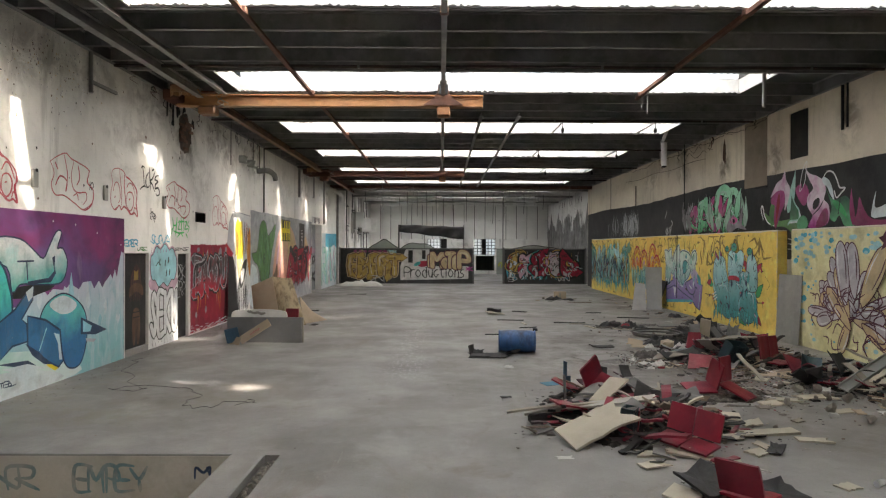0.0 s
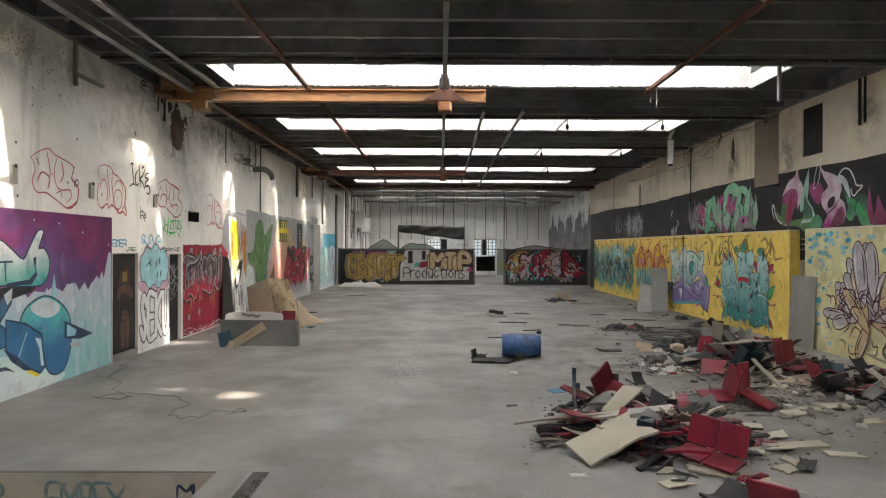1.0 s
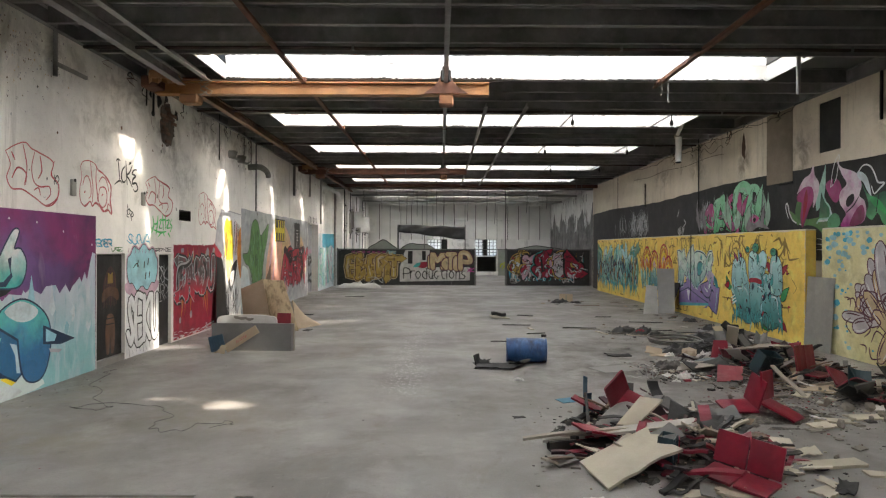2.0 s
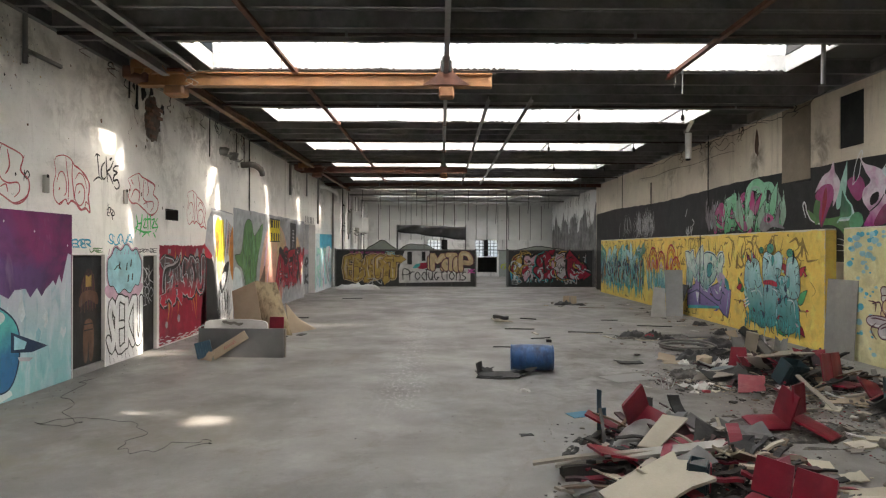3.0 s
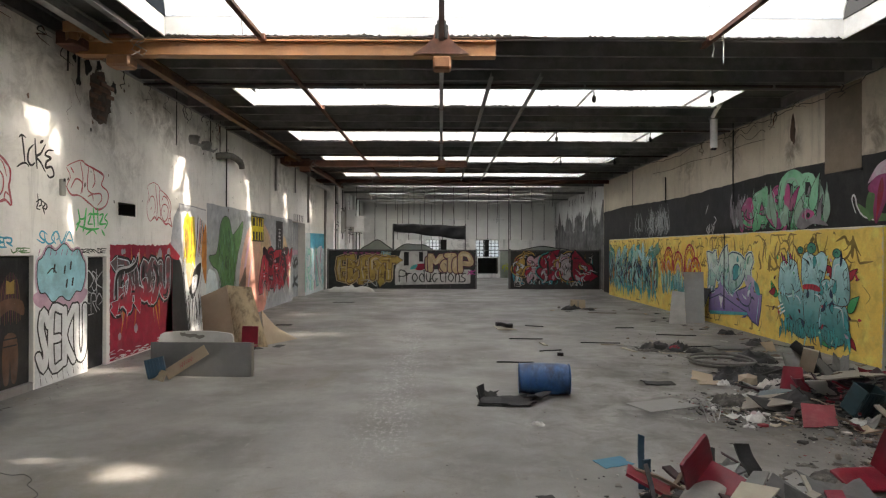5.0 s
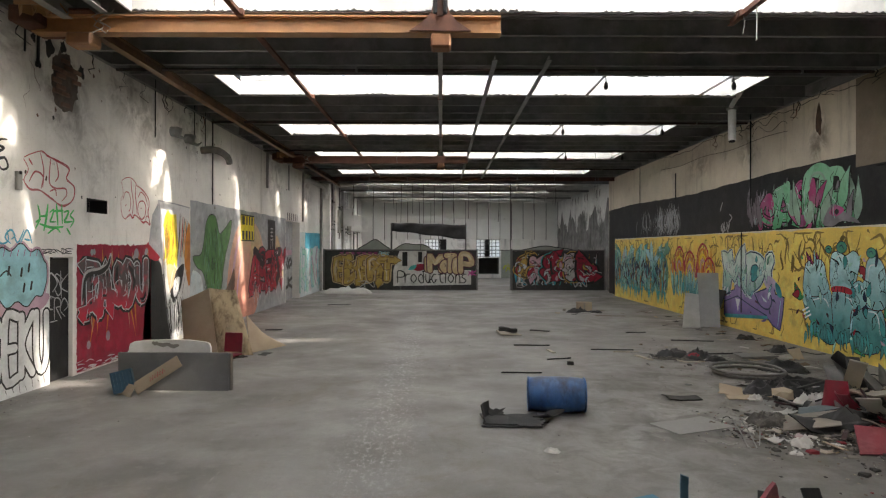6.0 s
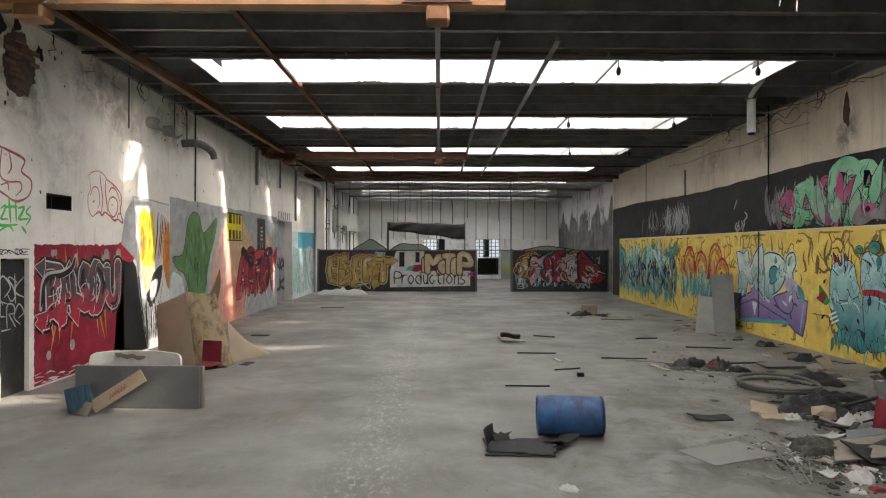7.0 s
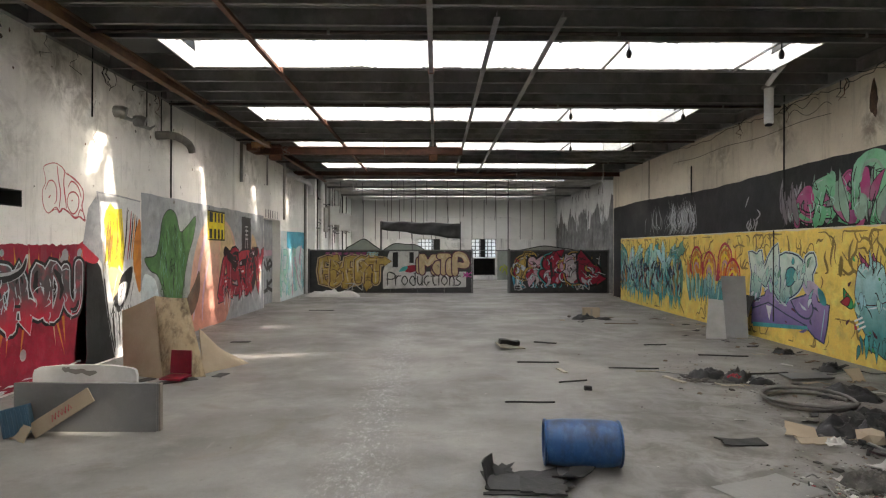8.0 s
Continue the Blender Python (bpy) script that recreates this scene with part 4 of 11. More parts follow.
for j in range(9):
    for i in range(3):
        if (j in (0, 1) and i == 2) or (j > 6 and i == 0) or rng.random() < 0.38:
            continue
        if brick_me is None:
            b = link("brick", box_bm((0, 0, 0), (0.035, 0.2, 0.065), 0.006), BRICK)
            brick_me = b.data
        else:
            b = new("brick", brick_me)
        b.parent = wall_l
        b.location = (XL + 0.006 - rng.uniform(0, 0.012), 13.36 + i * 0.2 + (0.1 if j % 2 else 0) * 0.9, 4.27 + j * 0.085)
        b.rotation_euler = (rng.uniform(-0.05, 0.05), 0, 0)

# dark boarded recess and rusty hole in the right wall
BOARD = surface("brown_board", (0.25, 0.205, 0.15), (0.14, 0.115, 0.085), (0.32, 0.27, 0.2), 0.8, 0, 1.5, 30, 0.6)
rec = link("boarded_window", box_bm((XR - 0.012, 14.5, 3.62), (XR - 0.002, 15.57, 5.3), 0.004), BOARD, wall_r, "brown board over a closed window")
rec = link("window_lintel", box_bm((XR - 0.06, 14.44, 3.56), (XR - 0.013, 14.98, 3.61), 0.01), DARK, wall_r, "bent dark bar")
oval = bmesh.new()
pts = [(XR - 0.006, 16.69 + 0.1 * math.cos(k * math.tau / 18) * (1 + 0.12 * math.sin(k * 3)), 4.74 + (0.32 + 0.08 * math.sin(k * 5.3)) * math.sin(k * math.tau / 18)) for k in range(18)]
oval.faces.new([oval.verts.new(p) for p in pts])
link("wall_hole", oval, surface("rust_stain", (0.10, 0.055, 0.035), (0.02, 0.015, 0.012), (0.22, 0.12, 0.07), 0.9, 0, 6, 40, 0.9), wall_r, "rust-brown burnt hole in the plaster")

# ---- partition across the hall ----
PB = surface("partition_black", (0.035, 0.035, 0.038), (0.015, 0.015, 0.015), (0.10, 0.10, 0.10), 0.55, 0, 1.5, 25, 0.5)
FRAME = surface("frame_steel", (0.13, 0.13, 0.13))


def partition(x0, x1, label, n):
    e = thing("partition", 0, YP, 0, 0, label, "partition wall", "partition panels", "structure")
    w = (x1 - x0) / n
    for i in range(n):
        part("panel", box_bm((x0 + i * w + 0.004, -0.03, 0.02), (x0 + (i + 1) * w - 0.004, 0.03, 1.96), 0.004), PB, e)
    part("top_rail", box_bm((x0, -0.045, 1.962), (x1, 0.045, 2.02), 0.006), FRAME, e)
    part("bottom_rail", box_bm((x0, -0.04, 0.0), (x1, 0.04, 0.018)), FRAME, e)
    for x in (x0 - 0.04, x1 + 0.04):
        part("post", box_bm((x - 0.036, -0.05, 0.0), (x + 0.036, 0.05, 2.06), 0.006), FRAME, e)
    return e


part_l = partition(-5.66, 1.87, "black half-height partition painted with gold and tan graffiti", 6)
part_r = partition(3.68, 8.24, "black half-height partition painted with red and white graffiti", 4)
lint = link("partition_rail", box_bm((1.95, YP - 0.03, 1.97), (3.6, YP + 0.03, 2.01), 0.004), FRAME)
tagged(lint, "thin steel rail over the gap in the partition", "rail", kind="structure")
# slack black banner strung over the partition
e = thing("banner", 0, YP + 0.12, 0, 0, "slack black tarpaulin banner strung between thin poles", "banner")
bm = bmesh.new()
grid = [[bm.verts.new((-2.35 + 3.7 * i / 24, 0.05 * math.sin(i * 0.9 + j) + 0.02 * math.sin(i * 2.3), 3.36 - 0.12 * i / 24 - (0.40 + 0.32 * (i / 24)) * j / 5 - 0.02 * math.sin(i * 0.7))) for j in range(6)] for i in range(25)]
for i in range(24):
    for j in range(5):
        bm.faces.new((grid[i][j], grid[i + 1][j], grid[i + 1][j + 1], grid[i][j + 1]))
ob = part("cloth", bm, PB, e, "", True)
ob.modifiers.new("thickness", "SOLIDIFY").thickness = 0.006
for x, rr in ((-2.36, 0.05), (-0.9, 0.02), (0.0, 0.02), (1.36, 0.03)):
    bm = bmesh.new()
    add_tube(bm, [(x, 0.06, 0.0), (x, 0.06, 3.34)], rr, 6)
    part("pole", bm, FRAME, e)

# cut-out boards behind the partition
HUMP = surface("hump_green", (0.36, 0.40, 0.36), (0.2, 0.22, 0.2), (0.5, 0.52, 0.48))


def cut_out(x0, x1, h, mat, seed, label):
    r = random.Random(seed)
    e = thing("cut_out_board", 0, YP + 0.45, 0, 0, label, "board", "painted boards")
    n = 22
    top = [(x0 + (x1 - x0) * k / n, 1.95 + h * (math.sin(math.pi * k / n) ** 0.8) * (0.86 + 0.14 * math.cos(k * 0.45 + seed)) + 0.02) for k in range(n + 1)]
    bm = bmesh.new()
    vs = [bm.verts.new((x, 0, z)) for x, z in [(x0, 0.0)] + top + [(x1, 0.0)]]
    f = bm.faces.new(vs)
    r2 = bmesh.ops.extrude_face_region(bm, geom=[f])
    bmesh.ops.translate(bm, vec=(0, 0.02, 0), verts=[v for v in r2["geom"] if isinstance(v, bmesh.types.BMVert)])
    bmesh.ops.recalc_face_normals(bm, faces=bm.faces)
    b = part("board", bm, mat, e)
    bm = bmesh.new()
    add_tube(bm, [(x, -0.006, z) for x, z in top], 0.022, 5)
    part("outline", bm, DARK, b, "black painted outline")
    return e


cut_out(-4.1, -2.4, 0.55, HUMP, 1, "pale green cut-out board with a black wavy outline")
cut_out(-2.3, -0.3, 0.42, HUMP, 4, "pale green cut-out board with a black wavy outline")
cut_out(4.1, 6.9, 0.24, HUMP, 2, "pale cut-out board with a black wavy outline")

# torn strips and loose wires hanging along the wall heads
r = random.Random(31)
for k in range(26):
    side = XL if k < 16 else XR
    sg = 1 if k < 16 else -1
    y = r.uniform(11.2, 20.5) if k < 16 else r.uniform(13.5, 24.0)
    x = side + sg * 0.05
    ln = r.uniform(0.1, 0.45)
    bm = bmesh.new()
    pts = [Vector((x + 0.02 * math.sin(i * 1.4), y + 0.05 * i * r.uniform(-1, 1), FLANGE + 0.004 - ln * i / 5)) for i in range(6)]
    add_tube(bm, pts, [0.012, 0.011, 0.012, 0.01, 0.008, 0.004] if k % 3 else 0.005, 5)
    tagged(link("hanging_strip", bm, DARK if k % 4 else RUST), "torn dark strip of wire and felt hanging from the roof edge", "wire", "hanging strips")
for k, (y0, y1) in enumerate(((13.8, 16.9), (16.2, 18.6), (18.0, 21.5), (20.8, 25.6))):
    bm = bmesh.new()
    n = 24
    add_tube(bm, [(XR - 0.12 - 0.05 * math.sin(i * 0.8 + k), y0 + (y1 - y0) * i / n, FLANGE - 0.005 - 0.16 * math.sin(math.pi * i / n) - 0.02 * math.sin(i * 1.7 + k)) for i in range(n + 1)], 0.007, 5)
    tagged(link("cable", bm, DARK), "loose black cable sagging below the roof edge", "cable", "wall cables")
# ---- graffiti: thin coats of paint on the walls ----
def wall_west_at(u, v, d):
    return (XL + d, u, v)


def wall_east_at(u, v, d):        # u runs towards the near end
    return (XR - d, -u, v)


def foot_at(u, v, d):
    return (XR2 - d, -u, v)


def canvas(place):
    return {"bm": bmesh.new(), "mats": [], "d": 0.003, "place": place}


def slot(cv, mat):
    if mat not in cv["mats"]:
        cv["mats"].append(mat)
    return cv["mats"].index(mat)


def finish(cv, name, parent, label):
    ob = link(name, cv["bm"], cv["mats"], parent, label)
    return ob


def curve(pts, n=5, closed=False):
    """Points on a smooth curve through pts."""
    m, out = len(pts), []
    for i in range(m if closed else m - 1):
        p = [pts[(i + k) % m] if closed else pts[min(max(i + k, 0), m - 1)] for k in (-1, 0, 1, 2)]
        for s in range(n):
            t = s / n
            out.append(tuple(0.5 * (2 * p[1][c] + (p[2][c] - p[0][c]) * t + (2 * p[0][c] - 5 * p[1][c] + 4 * p[2][c] - p[3][c]) * t * t
                                    + (3 * p[1][c] - p[0][c] - 3 * p[2][c] + p[3][c]) * t ** 3) for c in (0, 1)))
    if not closed:
        out.append(tuple(pts[-1]))
    return out


def coat(cv):
    cv["d"] += 0.0001
    return cv["d"]


def fill(cv, pts, mat, smooth=0):
    """A filled outline."""
    if smooth:
        pts = curve(pts, smooth, True)
    d = coat(cv)
    f = cv["bm"].faces.new([cv["bm"].verts.new(cv["place"](u, v, d)) for u, v in pts])
    f.material_index = slot(cv, mat)


def stroke(cv, pts, w, mat, smooth=5, taper=0.0, closed=False):
    """A painted line of width w, thinner towards its ends by taper."""
    p = curve(pts, smooth, closed) if smooth else list(pts)
    if closed:
        p = p + [p[0]]
    d, bm, n = coat(cv), cv["bm"], len(p)
    left, right = [], []
    for i in range(n):
        a, b = p[max(i - 1, 0)], p[min(i + 1, n - 1)]
        if closed and i in (0, n - 1):
            a, b = p[-2], p[1]
        tx, ty = b[0] - a[0], b[1] - a[1]
        k = math.hypot(tx, ty) or 1e-6
        h = w / 2 * (1 - taper * abs(2 * i / (n - 1) - 1) ** 2)
        nx, ny = -ty / k * h, tx / k * h
        left.append(bm.verts.new(cv["place"](p[i][0] + nx, p[i][1] + ny, d)))
        right.append(bm.verts.new(cv["place"](p[i][0] - nx, p[i][1] - ny, d)))
    s = slot(cv, mat)
    for i in range(n - 1):
        bm.faces.new((left[i], left[i + 1], right[i + 1], right[i])).material_index = s
    if not closed:
        for k, i in ((0, 0), (1, n - 1)):          # rounded ends
            c, r = p[i], w / 2 * (1 - taper)
            if r > 0.004:
                bm.faces.new([bm.verts.new(cv["place"](c[0] + r * math.cos(t * math.tau / 10), c[1] + r * math.sin(t * math.tau / 10), d + 0.00004)) for t in range(10)]).material_index = s


def rect(cv, u0, u1, v0, v1, mat, rough=0.0, seed=1, n=40):
    """A painted field with uneven edges."""
    pts = []
    for (a, b), (c, e) in (((u0, v0), (u1, v0)), ((u1, v0), (u1, v1)), ((u1, v1), (u0, v1)), ((u0, v1), (u0, v0))):
        for k in range(n):
            t = k / n
            w = rough * (1.4 * noise.noise(Vector((k * 0.27, seed, a))) + 0.7 * noise.noise(Vector((k * 0.9, seed + 5, b))))
            pts.append((a + (c - a) * t + (w if abs(e - b) > 0.01 else 0), b + (e - b) * t + (w if abs(c - a) > 0.01 and b > 0.05 else 0)))
    fill(cv, pts, mat)


GLYPHS = dict(A="00 24 40/11 31", B="00 04 34 32 02/32 42 40 00", C="43 24 03 01 20 41", D="00 04 24 42 20 00", E="44 04 00 40/02 32", F="00 04 44/02 32",
              G="43 24 03 01 20 41 22", H="00 04/40 44/02 42", I="20 24", K="00 04/44 02 40", L="04 00 40", M="00 04 22 44 40", N="00 04 40 44",
              O="20 02 24 42 21", P="00 04 34 42 12", R="00 04 34 32 12/12 40", S="43 24 13 22 31 20 01", T="04 44/24 20", U="04 01 20 41 44",
              V="04 20 44", W="04 10 22 30 44", X="00 44/04 40", Y="04 22 44/22 20", Z="04 44 00 40")


def glyph(ch, u0, u1, v0, v1, r, jit):
    out = []
    for s in GLYPHS.get(ch, "20 24").split("/"):
        out.append([(u0 + (int(p[0]) / 4 + r.uniform(-jit, jit)) * (u1 - u0), v0 + (int(p[1]) / 4 + r.uniform(-jit, jit) * 0.7) * (v1 - v0)) for p in s.split()])
    return out


def letters(cv, text, u0, u1, v0, v1, w, fills, line=None, out=0.05, hi=None, jit=0.08, seed=1, smooth=5, overlap=0.1, halo=None, taper=0.0, arrows=0, bend=0.0, fade=None, inner=2, tips=0.35):
    """Sprayed letters: halo, outline, fill, fade, inner lines, pointed tips and highlights."""
    r = random.Random(seed)
    n = len(text)
    cw = (u1 - u0) / n
    shapes, spikes = [], []
    for i, ch in enumerate(text):
        a, b = u0 + i * cw - overlap * cw + w * 0.5, u0 + (i + 1) * cw + overlap * cw - w * 0.5
        lift = bend * math.sin(i * 2.1 + seed)
        for s in glyph(ch, a, b, v0 + w * 0.5 + lift, v1 - w * 0.5 + lift, r, jit):
            shapes.append((s, fills[i % len(fills)]))
    for k in range(arrows):
        a = (r.uniform(u0, u1), r.uniform(v0, v1))
        s = [a, (a[0] + r.uniform(-0.4, 0.4) * cw, a[1] + r.uniform(-0.3, 0.3)), (a[0] + r.uniform(-0.9, 0.9) * cw, a[1] + r.choice((-1, 1)) * r.uniform(0.3, 0.6) * (v1 - v0))]
        shapes.append(([(min(max(p[0], u0), u1), min(max(p[1], v0), v1)) for p in s], r.choice(fills)))
    if line and w > 0.12:
        for s, m in shapes:
            for e, f in ((s[0], s[1]), (s[-1], s[-2])):
                if r.random() < tips:
                    d = math.hypot(e[0] - f[0], e[1] - f[1]) or 1
                    tx, ty = (e[0] - f[0]) / d, (e[1] - f[1]) / d
                    q = w * r.uniform(0.7, 1.1)
                    spikes.append(([(e[0] - ty * w * 0.75, e[1] + tx * w * 0.75), (e[0] + tx * q * 1.3 + r.uniform(-0.3, 0.3) * w, e[1] + ty * q * 1.3), (e[0] + ty * w * 0.75, e[1] - tx * w * 0.75)], m))
    if halo:
        for s, _ in shapes:
            stroke(cv, s, w + 2 * out + 0.1, halo, smooth, taper)
    if line:
        for s, _ in shapes:
            stroke(cv, s, w + 2 * out, line, smooth, taper)
        for s, _ in spikes:
            stroke(cv, s, 2 * out, line, 0, 0, True)
    for s, m in shapes + []:
        stroke(cv, s, w, m, smooth, taper)
    for s, m in spikes:
        fill(cv, s, m)
    if w > 0.12:
        for s, m in shapes:
            p = curve(s, smooth, False) if smooth else s
            if fade:                                   # lighter or darker cloud along part of each stroke
                k = r.uniform(0.15, 0.5)
                part_ = p[int(len(p) * k):max(int(len(p) * (k + 0.4)), int(len(p) * k) + 2)]
                if len(part_) > 1:
                    stroke(cv, [(u + r.uniform(-0.1, 0.1) * w, v - 0.15 * w) for u, v in part_], w * 0.55, r.choice(fade), 0, 0.6)
            if line:                                   # folds across and contours along
                for _ in range(inner):
                    k = r.randrange(1, len(p)) if len(p) > 2 else 1
                    (x0, y0), (x1, y1) = p[k - 1], p[min(k, len(p) - 1)]
                    d = math.hypot(x1 - x0, y1 - y0) or 1
                    tx, ty = (x1 - x0) / d, (y1 - y0) / d
                    c_ = r.uniform(-0.25, 0.25) * w
                    stroke(cv, [(x0 - ty * w * 0.5, y0 + tx * w * 0.5), (x0 + tx * c_, y0 + ty * c_), (x0 + ty * w * 0.5, y0 - tx * w * 0.5)], out * r.uniform(0.4, 0.8), line, 4, 0.5)
                if len(p) > 4 and r.random() < 0.6:
                    side = r.choice((-0.26, 0.26)) * w
                    q = [(p[i][0] - (p[i + 1][1] - p[i - 1][1]) / (math.hypot(p[i + 1][0] - p[i - 1][0], p[i + 1][1] - p[i - 1][1]) or 1) * side, p[i][1] + (p[i + 1][0] - p[i - 1][0]) / (math.hypot(p[i + 1][0] - p[i - 1][0], p[i + 1][1] - p[i - 1][1]) or 1) * side) for i in range(1, len(p) - 1)]
                    h = len(q) // 2
                    stroke(cv, q[:h + 1] if r.random() < 0.5 else q[h - 1:], out * 0.5, line, 0, 0.7)
    if hi:
        for s, _ in shapes:
            k = [(p[0] - w * 0.24, p[1] + w * 0.24) for p in s]
            if len(k) > 2:
                k = k[:2] if r.random() < 0.5 else k[1:3]
            a, b = k[0], k[-1]
            stroke(cv, [(a[0] + (b[0] - a[0]) * 0.15, a[1] + (b[1] - a[1]) * 0.15), (a[0] + (b[0] - a[0]) * 0.7, a[1] + (b[1] - a[1]) * 0.7)], w * 0.13, hi, 0, 0.5)


def splinters(cv, u0, u1, v0, v1, mats, seed, count, size=0.3, line=None):
    """Pointed chips of colour scattered through a piece."""
    r = random.Random(seed)
    for k in range(count):
        u, v, a, q = r.uniform(u0, u1), r.uniform(v0, v1), r.uniform(0, math.tau), size * r.uniform(0.4, 1.1)
        pts = [(u + q * math.cos(a), v + q * math.sin(a)), (u + q * 0.35 * math.cos(a + 1.9), v + q * 0.35 * math.sin(a + 1.9)), (u - q * 0.3 * math.cos(a), v - q * 0.3 * math.sin(a)), (u + q * 0.35 * math.cos(a - 1.7), v + q * 0.35 * math.sin(a - 1.7))]
        pts = [(min(max(x, u0 - 0.05), u1 + 0.05), min(max(y, v0), v1)) for x, y in pts]
        if line:
            stroke(cv, pts, 0.035, line, 3, 0, True)
        fill(cv, pts, r.choice(mats), 3)


def tag(cv, text, u0, u1, v0, v1, w, mat, seed=1, jit=0.14):
    letters(cv, text, u0, u1, v0, v1, w, [mat], None, 0, None, jit, seed, 5, 0.25, None, 0.5)


BUBBLE_A = ["0.03,0.88 0.1,0.93 0.28,1.0 0.45,0.95 0.55,0.85 0.7,0.8 0.86,0.7 0.95,0.58 0.97,0.42 0.93,0.28 1.0,0.02 0.88,0.07 0.74,0.04 0.6,0.15 0.47,0.2 0.39,0.12 0.3,0.2 0.15,0.1 0.03,0.2 0.0,0.45 0.07,0.65 0.02,0.86",
            "0.08,0.5 0.14,0.65 0.24,0.68 0.31,0.55 0.32,0.36 0.27,0.26", "0.32,0.97 0.35,0.72 0.4,0.48 0.38,0.2", "0.5,0.9 0.49,0.65 0.53,0.4 0.55,0.22",
            "0.56,0.36 0.62,0.5 0.74,0.54 0.84,0.42 0.82,0.22 0.7,0.12 0.58,0.22 0.56,0.38", "0.58,0.6 0.68,0.74 0.82,0.66 0.91,0.46", "0.66,0.36 0.7,0.38", "0.14,0.36 0.17,0.4", "0.84,0.1 0.88,0.2 0.95,0.16"]
BUBBLE_B = ["0.0,0.8 0.14,0.92 0.34,1.0 0.45,0.93 0.6,0.9 0.9,0.79 0.85,0.56 1.0,0.42 0.98,0.15 0.76,0.0 0.52,0.12 0.3,0.24 0.1,0.24 0.0,0.4 0.08,0.6 0.0,0.79",
            "0.1,0.4 0.2,0.58 0.34,0.52 0.34,0.32", "0.3,0.96 0.36,0.62 0.33,0.3", "0.52,0.9 0.47,0.62 0.5,0.4 0.62,0.33 0.8,0.36 0.84,0.22 0.74,0.1", "0.62,0.84 0.66,0.6 0.6,0.46", "0.5,0.26 0.6,0.3 0.62,0.18", "0.1,0.8 0.16,0.7"]


def throw_up(cv, u0, u1, v0, v1, mat, seed, w=0.026):
    """Two big overlapping bubble letters drawn as thin sketchy outlines."""
    r = random.Random(seed)
    w *= 1.1
    for line in (BUBBLE_A, BUBBLE_B)[seed % 2]:
        pts = [tuple(float(c) for c in q.split(",")) for q in line.split()]
        for again in range(2 if len(pts) > 8 else 1):
            j = 0.012 + 0.012 * again
            q = [(u0 + (x + r.uniform(-j, j)) * (u1 - u0), v0 + (y + r.uniform(-j, j)) * (v1 - v0)) for x, y in pts]
            k = 0 if not again else r.randrange(2, 6)
            stroke(cv, q[k:len(q) - k], w * r.uniform(0.7, 1.0), mat, 6, 0.45)


def scrawl(cv, lines, u0, u1, v0, v1, w, mat, seed=1):
    """A quick handwritten tag: strokes given in the unit square."""
    r = random.Random(seed)
    for line in lines:
        pts = [tuple(float(c) for c in q.split(",")) for q in line.split()]
        stroke(cv, [(u0 + x * (u1 - u0), v0 + y * (v1 - v0)) for x, y in pts], w * r.uniform(0.75, 1.2), mat, 6, 0.5)


def blade(cv, a, b, w, bend, mat, line=None, lw=0.03):
    """A curved, pointed flame from a to b, w wide, swung sideways by bend."""
    dx, dy = b[0] - a[0], b[1] - a[1]
    d = math.hypot(dx, dy) or 1
    nx, ny = -dy / d, dx / d
    lt, rt = [], []
    for t, f in ((0.0, 0.25), (0.12, 0.7), (0.3, 1.0), (0.5, 0.85), (0.7, 0.55), (0.88, 0.22)):
        o = bend * math.sin(t * 2.6)
        lt.append((a[0] + dx * t + nx * (o + w / 2 * f), a[1] + dy * t + ny * (o + w / 2 * f)))
        rt.append((a[0] + dx * t + nx * (o - w / 2 * f), a[1] + dy * t + ny * (o - w / 2 * f)))
    o = bend * math.sin(2.6)
    pts = curve(lt + [(b[0] + nx * o, b[1] + ny * o)] + rt[::-1], 3, True)
    if line:
        stroke(cv, pts, lw, line, 0, 0, True)
    fill(cv, pts, mat)


def flames(cv, u0, u1, v0, v1, mats, count, seed, line=None, lw=0.03, down=0.3, wide=(0.12, 0.3)):
    """Wildstyle flicker: tall curved flames side by side, with a few hanging down."""
    r = random.Random(seed)
    for k in range(count):
        u = u0 + (u1 - u0) * (k * 0.618 % 1)
        w = r.uniform(*wide)
        h = (v1 - v0) * r.uniform(0.35, 0.85)
        if r.random() < down:
            a, b = (u, v0 + h), (u + r.uniform(-0.12, 0.12), v0 + r.uniform(0, 0.1))
        else:
            z = v0 + r.uniform(0.0, 0.3) * (v1 - v0)
            a, b = (u, z), (u + r.uniform(-0.15, 0.15), min(z + h, v1))
        m = mats[min(int((u - u0) / (u1 - u0) * len(mats)), len(mats) - 1)] if isinstance(mats[0], (list, tuple)) else mats
        blade(cv, a, b, w, r.uniform(-0.1, 0.1), r.choice(m), line, lw)


def swirls(cv, u0, u1, v0, v1, mat, seed, count, w=0.045):
    """Loose looping strokes."""
    r, d0 = random.Random(seed), cv["d"]
    for k in range(count):
        cv["d"] = d0 + (k % 16) * 0.0001
        u, v, a, q = r.uniform(u0, u1), r.uniform(v0, v1), r.uniform(0, 6.3), r.uniform(0.1, 0.26)
        pts = []
        for j in range(r.randint(4, 7)):
            pts.append((min(max(u, u0), u1), min(max(v, v0), v1)))
            a += r.uniform(-1.3, 1.3)
            u, v = u + q * 0.6 * math.cos(a), v + q * math.sin(a)
        stroke(cv, pts, w * r.uniform(0.5, 1.4), mat, 5, 0.75)


